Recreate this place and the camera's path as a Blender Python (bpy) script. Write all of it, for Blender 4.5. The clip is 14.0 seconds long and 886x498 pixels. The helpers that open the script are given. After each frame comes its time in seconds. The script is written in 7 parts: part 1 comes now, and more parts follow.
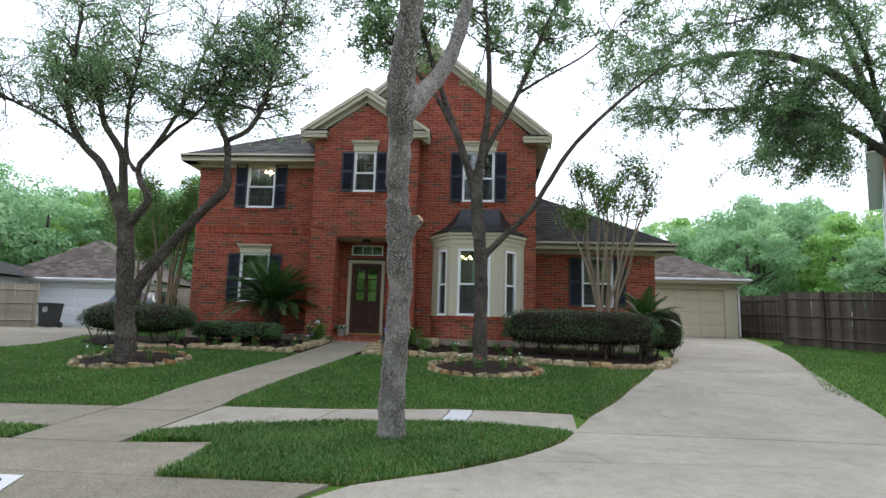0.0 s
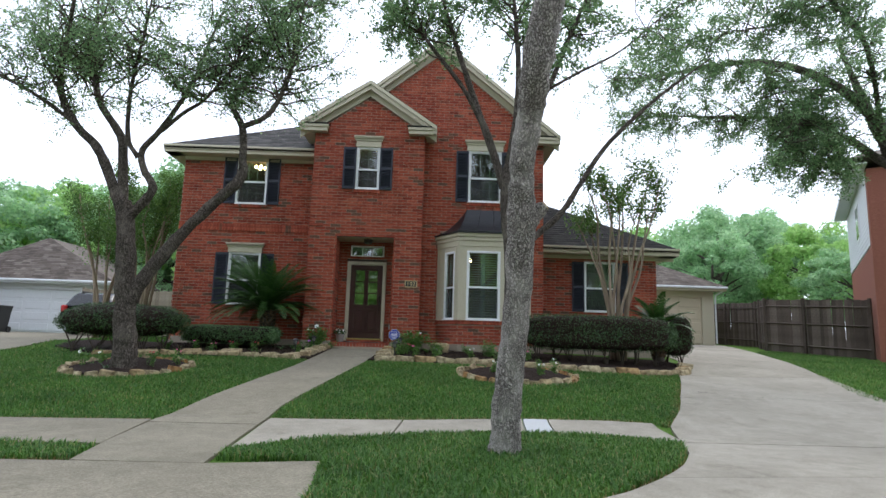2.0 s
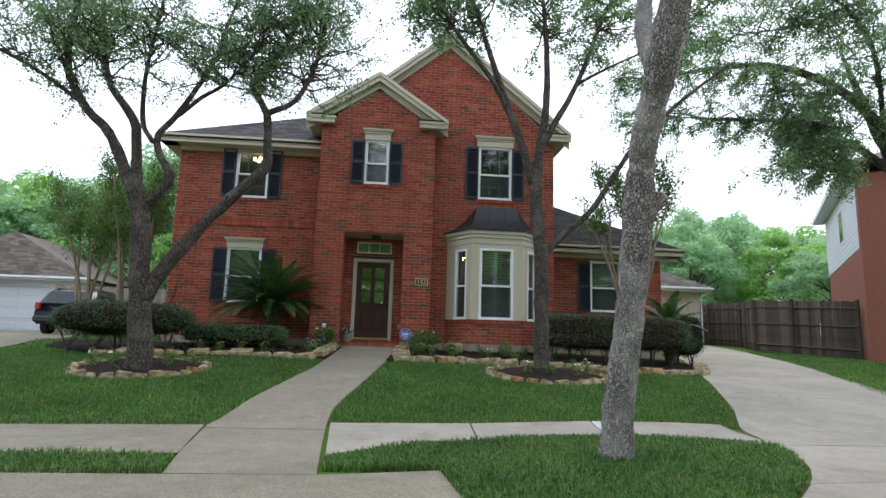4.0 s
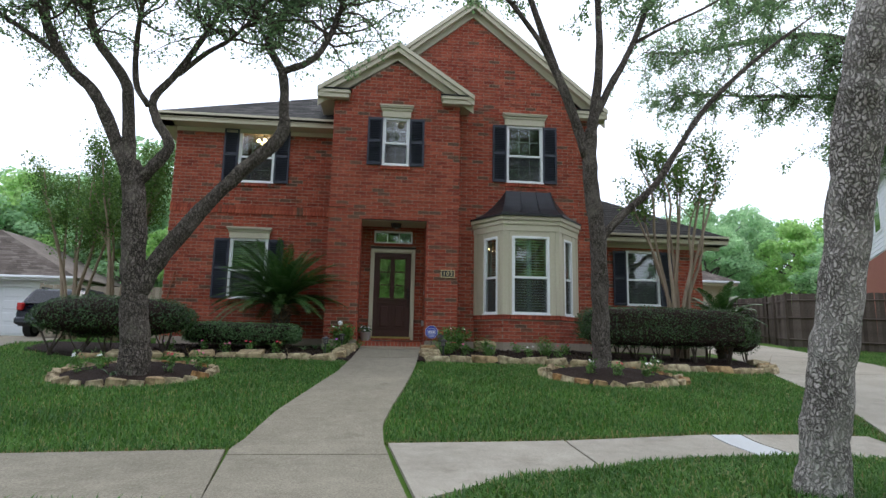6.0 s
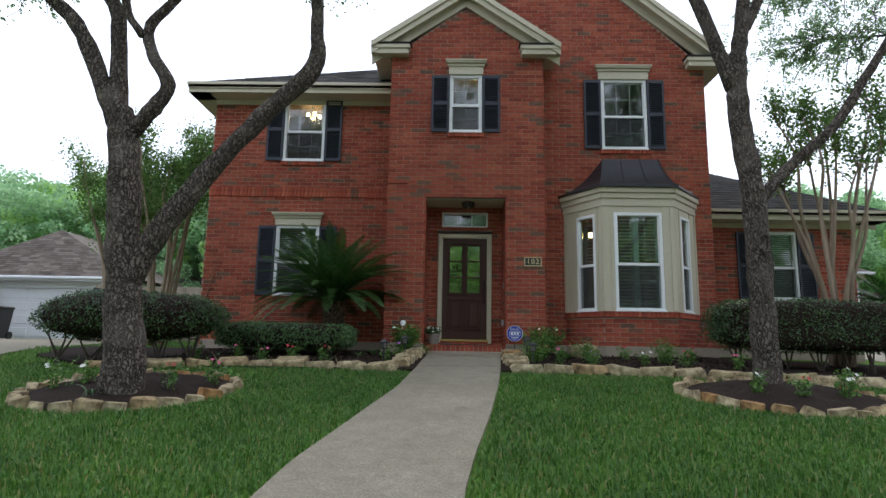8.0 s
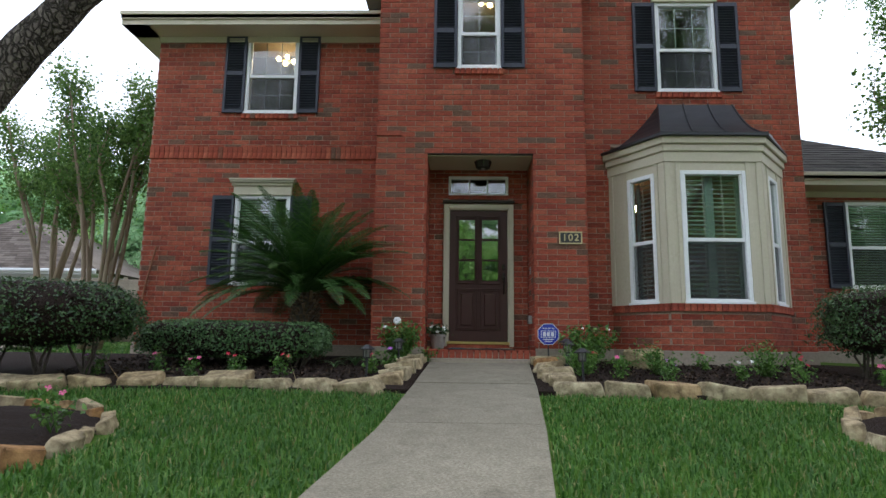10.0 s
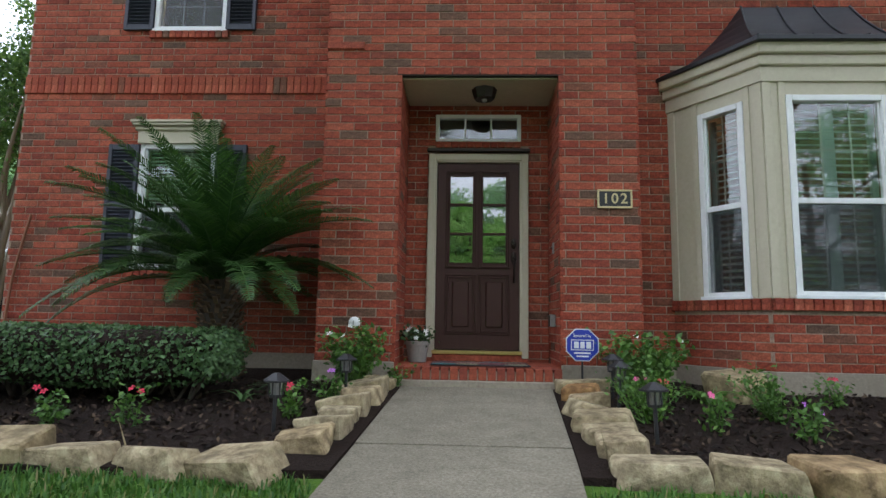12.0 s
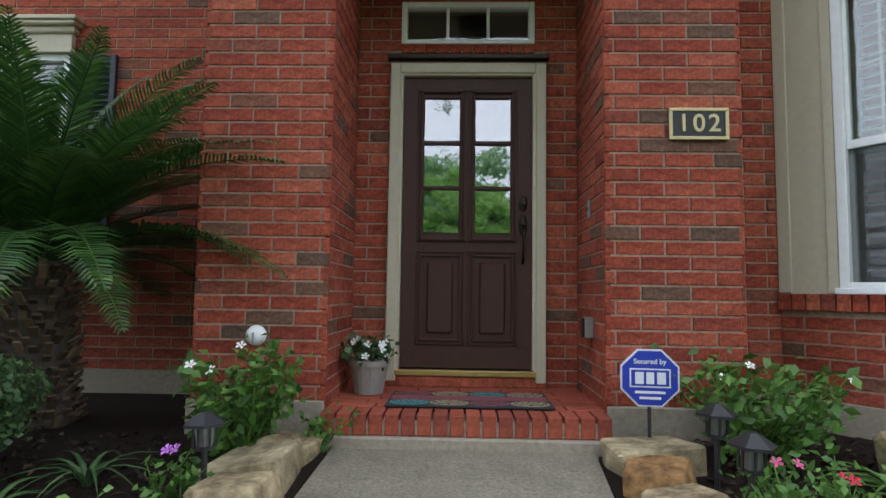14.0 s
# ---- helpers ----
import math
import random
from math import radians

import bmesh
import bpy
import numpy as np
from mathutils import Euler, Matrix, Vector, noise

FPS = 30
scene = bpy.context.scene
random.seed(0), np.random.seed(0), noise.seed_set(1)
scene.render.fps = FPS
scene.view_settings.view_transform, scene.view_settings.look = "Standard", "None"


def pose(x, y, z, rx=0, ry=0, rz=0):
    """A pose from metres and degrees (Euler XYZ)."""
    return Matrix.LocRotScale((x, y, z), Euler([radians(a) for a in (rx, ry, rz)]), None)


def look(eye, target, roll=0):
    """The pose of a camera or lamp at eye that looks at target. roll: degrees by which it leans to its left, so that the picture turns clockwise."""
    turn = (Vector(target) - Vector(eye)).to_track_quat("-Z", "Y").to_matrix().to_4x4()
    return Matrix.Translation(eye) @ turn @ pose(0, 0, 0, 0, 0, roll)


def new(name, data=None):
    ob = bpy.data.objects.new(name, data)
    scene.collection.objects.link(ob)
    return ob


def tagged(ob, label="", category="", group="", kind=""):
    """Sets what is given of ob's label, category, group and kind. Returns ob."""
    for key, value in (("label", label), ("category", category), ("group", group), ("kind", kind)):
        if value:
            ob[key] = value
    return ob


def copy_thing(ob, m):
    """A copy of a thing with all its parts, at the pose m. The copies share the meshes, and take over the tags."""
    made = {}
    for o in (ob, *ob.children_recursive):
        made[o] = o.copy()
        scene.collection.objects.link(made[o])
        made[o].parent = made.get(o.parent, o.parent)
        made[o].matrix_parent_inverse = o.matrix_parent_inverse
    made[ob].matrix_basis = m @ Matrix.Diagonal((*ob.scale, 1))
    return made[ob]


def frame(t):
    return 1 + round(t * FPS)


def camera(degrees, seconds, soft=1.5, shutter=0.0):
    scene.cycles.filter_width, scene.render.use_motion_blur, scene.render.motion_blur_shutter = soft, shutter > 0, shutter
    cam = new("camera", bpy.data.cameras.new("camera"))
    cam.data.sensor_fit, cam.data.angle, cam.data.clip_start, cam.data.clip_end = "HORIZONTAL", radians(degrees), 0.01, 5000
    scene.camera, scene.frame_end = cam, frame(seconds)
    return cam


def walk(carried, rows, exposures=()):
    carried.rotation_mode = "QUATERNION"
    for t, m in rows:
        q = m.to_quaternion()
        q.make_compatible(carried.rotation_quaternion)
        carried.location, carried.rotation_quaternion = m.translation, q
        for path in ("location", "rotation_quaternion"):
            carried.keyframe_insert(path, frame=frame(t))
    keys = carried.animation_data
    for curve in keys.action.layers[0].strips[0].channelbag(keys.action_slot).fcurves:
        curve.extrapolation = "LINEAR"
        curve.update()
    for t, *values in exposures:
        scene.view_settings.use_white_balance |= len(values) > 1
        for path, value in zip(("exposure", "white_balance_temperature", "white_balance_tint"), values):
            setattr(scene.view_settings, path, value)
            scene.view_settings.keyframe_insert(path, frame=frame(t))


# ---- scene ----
cam = camera(74.4, 14.0)
PATH = [
    (0, (3.355, -15.841, 0.973), (3.217, -13.866, 1.254), 1.6),
    (0.5, (2.93, -15.727, 0.931), (2.832, -13.75, 1.213), 1.7),
    (1, (2.514, -15.559, 0.92), (2.452, -13.581, 1.205), 1.7),
    (1.5, (2.095, -15.406, 0.896), (2.092, -13.428, 1.196), 1.8),
    (2, (1.736, -15.226, 0.87), (1.778, -13.25, 1.181), 1.7),
    (2.2, (1.647, -15.127, 0.871), (1.696, -13.152, 1.18), 1.7),
    (4.3, (0.315, -14.58, 0.797), (0.517, -12.616, 1.116), 1.5),
    (4.5, (0.197, -14.419, 0.784), (0.418, -12.458, 1.108), 1.3),
    (5, (0.093, -14.176, 0.762), (0.319, -12.216, 1.087), 1.2),
    (5.5, (-0.075, -13.731, 0.763), (0.144, -11.769, 1.083), 1.1),
    (6, (-0.162, -13.184, 0.745), (0.031, -11.219, 1.064), 1.1),
    (6.5, (-0.206, -12.578, 0.722), (-0.101, -10.606, 1.037), 1.0),
    (7, (-0.256, -11.99, 0.698), (-0.211, -10.015, 1.014), 1.1),
    (7.5, (-0.245, -11.38, 0.703), (-0.253, -9.406, 1.019), 1.0),
    (8, (-0.211, -10.743, 0.781), (-0.249, -8.77, 1.102), 1.0),
    (8.2, (-0.154, -10.482, 0.783), (-0.205, -8.509, 1.108), 0.8),
    (10.3, (-0.305, -7.641, 0.92), (-0.359, -5.664, 1.218), 0.8),
    (10.5, (-0.305, -7.405, 0.94), (-0.357, -5.427, 1.23), 0.9),
    (11, (-0.263, -6.744, 1.016), (-0.317, -4.764, 1.292), 0.8),
    (11.5, (-0.194, -6.016, 1.097), (-0.264, -4.035, 1.361), 0.9),
    (12, (-0.104, -5.357, 1.149), (-0.187, -3.375, 1.401), 1.0),
    (12.5, (-0.029, -4.708, 1.21), (-0.115, -2.722, 1.432), 0.9),
    (13, (0.021, -4.122, 1.269), (-0.058, -2.133, 1.469), 1.0),
    (13.5, (-0.012, -3.616, 1.323), (-0.083, -1.625, 1.505), 0.8),
    (14, (-0.032, -3.161, 1.375), (-0.093, -1.168, 1.528), 0.8),
]
walk(cam, [(t, look(eye, target, roll)) for t, eye, target, roll in PATH], exposures=[(0, 0.44), (5, 0.46), (7.5, 0.33), (8.2, 0.33), (10.3, 0.65), (12, 0.83), (14, 1.0)])

# ---- light ----
world = bpy.data.worlds.new("sky")
scene.world = world
world.use_nodes = True
nt = world.node_tree
bg = nt.nodes["Background"]
sky = nt.nodes.new("ShaderNodeTexSky")
sky.sky_type = "NISHITA"
sky.sun_disc = False
sky.sun_elevation, sky.sun_rotation = radians(52), radians(35)
sky.air_density, sky.dust_density = 1.0, 1.5
hsv = nt.nodes.new("ShaderNodeHueSaturation")
hsv.inputs["Saturation"].default_value = 0.22
nt.links.new(sky.outputs[0], hsv.inputs["Color"])
dim = nt.nodes.new("ShaderNodeMix")
dim.data_type, dim.blend_type = "RGBA", "MIX"
dim.inputs[0].default_value = 0.85
dim.inputs[7].default_value = (8.6, 9.4, 11.3, 1)
nt.links.new(hsv.outputs[0], dim.inputs[6])
nt.links.new(dim.outputs[2], bg.inputs[0])
bg.inputs[1].default_value = 0.15
sun = new("sun", bpy.data.lights.new("sun", "SUN"))
sun.data.energy, sun.data.angle, sun.data.color = 0.9, radians(25), (1.0, 0.96, 0.9)
sun.matrix_world = look((30, 45, 60), (0, 0, 0))


# ---- materials ----
def nodes_of(name):
    m = bpy.data.materials.new(name)
    m.use_nodes = True
    t = m.node_tree
    return m, t, t.nodes["Principled BSDF"]


def link_noise(t, scale, detail=4.0, rough=0.6, coords="Object", stretch=(1, 1, 1)):
    tc, mp, n = t.nodes.new("ShaderNodeTexCoord"), t.nodes.new("ShaderNodeMapping"), t.nodes.new("ShaderNodeTexNoise")
    mp.inputs["Scale"].default_value = stretch
    n.inputs["Scale"].default_value, n.inputs["Detail"].default_value, n.inputs["Roughness"].default_value = scale, detail, rough
    t.links.new(tc.outputs[coords], mp.inputs[0])
    t.links.new(mp.outputs[0], n.inputs["Vector"])
    return n.outputs["Fac"]


def ramp(t, fac, stops):
    r = t.nodes.new("ShaderNodeValToRGB")
    e = r.color_ramp.elements
    while len(e) < len(stops):
        e.new(0.5)
    for el, (p, c) in zip(e, stops):
        el.position, el.color = p, (*c, 1)
    t.links.new(fac, r.inputs[0])
    return r.outputs[0]


def blend(t, fac, a, b, mode="MIX"):
    m = t.nodes.new("ShaderNodeMix")
    m.data_type, m.blend_type = "RGBA", mode
    if isinstance(fac, float):
        m.inputs[0].default_value = fac
    else:
        t.links.new(fac, m.inputs[0])
    for sock, v in ((m.inputs[6], a), (m.inputs[7], b)):
        if isinstance(v, tuple):
            sock.default_value = (*v, 1)
        else:
            t.links.new(v, sock)
    return m.outputs[2]


def bump(t, p, height, strength, dist):
    b = t.nodes.new("ShaderNodeBump")
    b.inputs["Strength"].default_value, b.inputs["Distance"].default_value = strength, dist
    t.links.new(height, b.inputs["Height"])
    t.links.new(b.outputs[0], p.inputs["Normal"])


def surface(name, dark, light, grain=40.0, stain=1.5, rough=0.7, relief=0.3, depth=0.01, metal=0.0, stretch=(1, 1, 1), gloss=0.5):
    """Two tones mixed by a fine grain and broad stains, with relief from the grain."""
    m, t, p = nodes_of(name)
    fine = link_noise(t, grain, 5.0, 0.65, stretch=stretch)
    broad = link_noise(t, stain, 3.0, 0.55)
    c = ramp(t, fine, [(0.3, dark), (0.7, light)])
    mid = tuple(0.55 * a + 0.45 * b for a, b in zip(dark, light))
    f = ramp(t, broad, [(0.35, (0, 0, 0)), (0.7, (0.75, 0.75, 0.75))])
    t.links.new(blend(t, f, c, mid), p.inputs["Base Color"])
    p.inputs["Roughness"].default_value, p.inputs["Metallic"].default_value = rough, metal
    p.inputs["Specular IOR Level"].default_value = gloss
    if relief:
        bump(t, p, fine, relief, depth)
    return m


def weathered(name, dark, light, grain):
    """Old concrete: sandy grain, aggregate specks, broad stains and darker blots."""
    m, t, p = nodes_of(name)
    fine, mid, broad, blot = link_noise(t, grain, 6.0, 0.75), link_noise(t, 7.0, 5.0, 0.65), link_noise(t, 0.7, 4.0, 0.6), link_noise(t, 2.1, 6.0, 0.7)
    c = ramp(t, fine, [(0.3, dark), (0.7, light)])
    c = blend(t, 1.0, c, ramp(t, mid, [(0.3, (0.86, 0.85, 0.83)), (0.7, (1.08, 1.08, 1.07))]), "MULTIPLY")
    c = blend(t, 1.0, c, ramp(t, broad, [(0.3, (0.82, 0.81, 0.79)), (0.7, (1.12, 1.11, 1.1))]), "MULTIPLY")
    c = blend(t, 1.0, c, ramp(t, blot, [(0.56, (1.0, 1.0, 1.0)), (0.74, (0.7, 0.69, 0.67))]), "MULTIPLY")
    t.links.new(c, p.inputs["Base Color"])
    p.inputs["Roughness"].default_value, p.inputs["Specular IOR Level"].default_value = 0.9, 0.25
    bump(t, p, fine, 0.35, 0.003)
    return m


def random_of(t):
    """One random number for each object, and for each loose piece of a joined mesh."""
    o, g, a = t.nodes.new("ShaderNodeObjectInfo"), t.nodes.new("ShaderNodeNewGeometry"), t.nodes.new("ShaderNodeMath")
    t.links.new(o.outputs["Random"], a.inputs[0])
    t.links.new(g.outputs["Random Per Island"], a.inputs[1])
    f = t.nodes.new("ShaderNodeMath")
    f.operation = "FRACT"
    t.links.new(a.outputs[0], f.inputs[0])
    return f.outputs[0]


def pieces(name, stops, grain=60.0, rough=0.8, relief=0.3, depth=0.004, grit=0.25, gloss=0.3, mottle=0.0):
    """A colour for each piece from the stops, with grain and weathering over it."""
    m, t, p = nodes_of(name)
    c = ramp(t, random_of(t), stops)
    fine, broad = link_noise(t, grain, 6.0, 0.7), link_noise(t, 2.2, 4.0, 0.6)
    dull = ramp(t, fine, [(0.3, (1 - grit,) * 3), (0.75, (1 + grit * 0.4,) * 3)])
    c = blend(t, 1.0, c, dull, "MULTIPLY")
    wash = ramp(t, broad, [(0.32, (0.76, 0.73, 0.70)), (0.68, (1.12, 1.1, 1.08))])
    c = blend(t, 1.0, c, wash, "MULTIPLY")
    if mottle:
        spots = link_noise(t, 13.0, 5.0, 0.7)
        c = blend(t, 1.0, c, ramp(t, spots, [(0.34, (1 - mottle,) * 3), (0.5, (1.0, 1.0, 1.0)), (0.68, (1 + mottle * 0.7, 1 + mottle * 0.9, 1 + mottle))]), "MULTIPLY")
    t.links.new(c, p.inputs["Base Color"])
    p.inputs["Roughness"].default_value = rough
    p.inputs["Specular IOR Level"].default_value = gloss
    bump(t, p, fine, relief, depth)
    return m


def leafy(name, stops, rough=0.5, through_=0.35, gloss=0.4):
    """Leaves: a tone for each leaf, some light coming through them."""
    m, t, p = nodes_of(name)
    c = ramp(t, random_of(t), stops)
    patch = link_noise(t, 0.9, 2.0, 0.5)
    c = blend(t, 1.0, c, ramp(t, patch, [(0.3, (0.75, 0.8, 0.7)), (0.7, (1.15, 1.12, 1.0))]), "MULTIPLY")
    t.links.new(c, p.inputs["Base Color"])
    p.inputs["Roughness"].default_value = rough
    p.inputs["Specular IOR Level"].default_value = gloss
    tr, mx, out = t.nodes.new("ShaderNodeBsdfTranslucent"), t.nodes.new("ShaderNodeMixShader"), t.nodes["Material Output"]
    t.links.new(c, tr.inputs[0])
    mx.inputs[0].default_value = through_
    t.links.new(p.outputs[0], mx.inputs[1])
    t.links.new(tr.outputs[0], mx.inputs[2])
    t.links.new(mx.outputs[0], out.inputs[0])
    return m


def bark(name, dark, light, scale, depth):
    """Furrowed bark: long cells up the trunk, with lichen-grey plates."""
    m, t, p = nodes_of(name)
    tc, mp, v = t.nodes.new("ShaderNodeTexCoord"), t.nodes.new("ShaderNodeMapping"), t.nodes.new("ShaderNodeTexVoronoi")
    mp.inputs["Scale"].default_value = (1, 1, 0.42)
    v.feature = "DISTANCE_TO_EDGE"
    v.inputs["Scale"].default_value = scale
    t.links.new(tc.outputs["Object"], mp.inputs[0])
    warp = t.nodes.new("ShaderNodeVectorMath")
    nz = t.nodes.new("ShaderNodeTexNoise")
    nz.inputs["Scale"].default_value = 14.0
    t.links.new(tc.outputs["Object"], nz.inputs["Vector"])
    sc = t.nodes.new("ShaderNodeVectorMath")
    sc.operation = "SCALE"
    sc.inputs["Scale"].default_value = 0.09
    t.links.new(nz.outputs["Color"], sc.inputs[0])
    t.links.new(mp.outputs[0], warp.inputs[0])
    t.links.new(sc.outputs[0], warp.inputs[1])
    t.links.new(warp.outputs[0], v.inputs["Vector"])
    crack = ramp(t, v.outputs["Distance"], [(0.02, (0, 0, 0)), (0.2, (1, 1, 1))])
    fine, broad = link_noise(t, 45.0, 6.0, 0.7), link_noise(t, 3.0, 3.0, 0.6)
    c = blend(t, crack, tuple(0.56 * a for a in dark), ramp(t, fine, [(0.3, dark), (0.72, light)]))
    c = blend(t, ramp(t, broad, [(0.5, (0, 0, 0)), (0.75, (0.5, 0.5, 0.5))]), c, tuple(1.25 * a for a in light))
    t.links.new(c, p.inputs["Base Color"])
    p.inputs["Roughness"].default_value = 0.95
    p.inputs["Specular IOR Level"].default_value = 0.15
    h = blend(t, 0.25, crack, fine)
    bump(t, p, h, 1.0, depth)
    return m


def glowing(name, colour, strength):
    m, t, p = nodes_of(name)
    p.inputs["Base Color"].default_value = (*colour, 1)
    p.inputs["Emission Color"].default_value = (*colour, 1)
    p.inputs["Emission Strength"].default_value = strength
    return m


def glassy(name, index, tint=(0.9, 0.95, 0.93)):
    """Window glass: a mirror that grows with the slant over a clear pane."""
    m, t, p = nodes_of(name)
    t.nodes.remove(p)
    lw, pw, fr, gl, tr, mx = (t.nodes.new(k) for k in ("ShaderNodeLayerWeight", "ShaderNodeMath", "ShaderNodeMapRange", "ShaderNodeBsdfGlossy", "ShaderNodeBsdfTransparent", "ShaderNodeMixShader"))
    lw.inputs[0].default_value = 0.5
    pw.operation = "POWER"
    pw.inputs[1].default_value = 5.0
    t.links.new(lw.outputs["Facing"], pw.inputs[0])
    fr.inputs["To Min"].default_value, fr.inputs["To Max"].default_value = ((index - 1) / (index + 1)) ** 2, 1.0
    t.links.new(pw.outputs[0], fr.inputs["Value"])
    gl.inputs["Roughness"].default_value = 0.02
    tr.inputs[0].default_value = (*tint, 1)
    n = t.nodes.new("ShaderNodeTexNoise")
    n.inputs["Scale"].default_value = 3.0
    tc = t.nodes.new("ShaderNodeTexCoord")
    t.links.new(tc.outputs["Object"], n.inputs["Vector"])
    b = t.nodes.new("ShaderNodeBump")
    b.inputs["Strength"].default_value, b.inputs["Distance"].default_value = 0.1, 0.004
    t.links.new(n.outputs["Fac"], b.inputs["Height"])
    t.links.new(b.outputs[0], gl.inputs["Normal"])
    t.links.new(fr.outputs[0], mx.inputs[0])
    t.links.new(tr.outputs[0], mx.inputs[1])
    t.links.new(gl.outputs[0], mx.inputs[2])
    t.links.new(mx.outputs[0], t.nodes["Material Output"].inputs[0])
    return m


BRICK = pieces("red_brick", [(0.0, (0.27, 0.0486, 0.0297)), (0.15, (0.4, 0.0864, 0.0462)), (0.3, (0.335, 0.0626, 0.0352)), (0.45, (0.454, 0.113, 0.0638)), (0.6, (0.367, 0.0734, 0.0418)), (0.75, (0.497, 0.135, 0.077)),
                             (0.88, (0.302, 0.0594, 0.0374)), (0.925, (0.27, 0.09, 0.055)), (0.945, (0.2, 0.1, 0.066)), (1.0, (0.15, 0.088, 0.062))], 46.0, 0.88, 0.7, 0.008, 0.6, 0.3, 0.38)
MORTAR = surface("mortar", (0.20, 0.13, 0.095), (0.45, 0.34, 0.265), 30, 1.1, 0.95, 0.4, 0.004, gloss=0.1)
FOUNDATION = surface("foundation_concrete", (0.23, 0.187, 0.144), (0.383, 0.332, 0.264), 35, 2.5, 0.9, 0.4, 0.006, gloss=0.2)
CONCRETE = weathered("paving_concrete", (0.12, 0.108, 0.08), (0.315, 0.287, 0.222), 62)
PALECONC = weathered("pale_driveway_concrete", (0.21, 0.193, 0.16), (0.4, 0.37, 0.31), 95)
PATCHED = surface("grey_patch", (0.36, 0.37, 0.37), (0.5, 0.51, 0.5), 90, 1.5, 0.9, 0.2, 0.003)
ROADMAT = surface("street_concrete", (0.22, 0.205, 0.18), (0.34, 0.32, 0.28), 70, 0.6, 0.9, 0.3, 0.004)
SOIL = surface("lawn_floor", (0.05, 0.10, 0.016), (0.11, 0.21, 0.035), 60, 0.7, 0.95, 0.8, 0.02, gloss=0.1)
# bed mulch; the same dark tone paints the shade inside the hedges
MULCHSHADE = surface("dark_mulch_and_hedge_shade", (0.010, 0.007, 0.006), (0.05, 0.032, 0.024), 55, 3, 0.95, 1.0, 0.04, gloss=0.15)
TRIMMAT = surface("tan_trim_paint", (0.452, 0.407, 0.296), (0.531, 0.486, 0.365), 25, 1.2, 0.55, 0.06, 0.002)
WHITE = surface("white_frame", (0.70, 0.71, 0.71), (0.80, 0.81, 0.81), 20, 1.5, 0.4, 0.03, 0.001)
SHUTTERMAT = surface("navy_shutter_paint", (0.016, 0.019, 0.032), (0.03, 0.034, 0.052), 30, 2, 0.5, 0.1, 0.002)
SHINGLE = pieces("asphalt_shingle", [(0.0, (0.05, 0.05, 0.05)), (0.5, (0.09, 0.09, 0.088)), (1.0, (0.14, 0.135, 0.13))], 90, 0.95, 0.6, 0.008, 0.4, 0.15)
DARKSHINGLE = pieces("dark_shingle", [(0.0, (0.022, 0.022, 0.024)), (0.5, (0.038, 0.037, 0.038)), (1.0, (0.055, 0.053, 0.052))], 90, 0.95, 0.6, 0.008, 0.4, 0.15)
BROWNSHINGLE = pieces("brown_shingle", [(0.0, (0.095, 0.08, 0.07)), (0.5, (0.14, 0.12, 0.105)), (1.0, (0.195, 0.17, 0.15))], 60, 0.95, 0.6, 0.01, 0.35, 0.15)
BAYMETAL = surface("black_metal_roof", (0.014, 0.015, 0.018), (0.03, 0.032, 0.036), 18, 2, 0.42, 0.1, 0.003, metal=0.3)
DOORMAT_ = surface("brown_door_paint", (0.048, 0.019, 0.015), (0.066, 0.028, 0.022), 25, 2, 0.5, 0.15, 0.002, stretch=(3, 3, 0.3), gloss=0.3)
BRASS = surface("brass", (0.45, 0.33, 0.12), (0.6, 0.45, 0.2), 30, 3, 0.35, 0.05, 0.001, metal=1.0)
BRONZE = surface("dark_bronze", (0.018, 0.013, 0.010), (0.035, 0.026, 0.02), 40, 4, 0.4, 0.1, 0.001, metal=0.7)
BLACK = surface("black_plastic", (0.010, 0.010, 0.011), (0.022, 0.022, 0.024), 50, 3, 0.5, 0.1, 0.001)
STEEL = surface("grey_metal", (0.25, 0.25, 0.25), (0.4, 0.4, 0.4), 40, 3, 0.4, 0.1, 0.001, metal=0.8)
STEPBRICK = pieces("step_brick_red", [(0.0, (0.33, 0.075, 0.042)), (0.4, (0.42, 0.105, 0.058)), (0.7, (0.37, 0.085, 0.05)), (1.0, (0.29, 0.07, 0.045))], 38.0, 0.88, 0.6, 0.007, 0.5)
GRILLE = surface("dull_window_grille", (0.24, 0.23, 0.2), (0.31, 0.3, 0.26), 20, 2, 0.5, 0.02, 0.001)
GLASS = glassy("window_glass", 1.85)
DOORGLASS = glassy("bevelled_door_glass", 2.9, (0.75, 0.78, 0.75))
# room walls: a darkened colour stands in for the dim light indoors
ROOMSHADE = surface("shaded_room_paint", (0.0924, 0.063, 0.0357), (0.118, 0.084, 0.0504), 10, 1, 0.8, 0)
BLINDMAT = surface("pale_green_shutter", (0.18, 0.235, 0.215), (0.225, 0.275, 0.25), 20, 2, 0.5, 0.03, 0.001)
BLINDGREY = surface("grey_blind_slat", (0.2, 0.22, 0.2), (0.27, 0.29, 0.26), 20, 2, 0.5, 0.03, 0.001)
STONEMAT = pieces("tan_limestone", [(0.0, (0.36, 0.285, 0.165)), (0.4, (0.45, 0.375, 0.24)), (0.75, (0.4, 0.305, 0.175)), (0.88, (0.38, 0.235, 0.11)), (1.0, (0.33, 0.17, 0.065))], 9.0, 0.9, 0.8, 0.03, 0.5, 0.2, 0.45)
OAKBARK = bark("oak_bark", (0.09, 0.075, 0.062), (0.23, 0.195, 0.165), 30, 0.04)
PALEBARK = bark("pale_grey_bark", (0.232, 0.207, 0.186), (0.573, 0.531, 0.484), 46, 0.03)
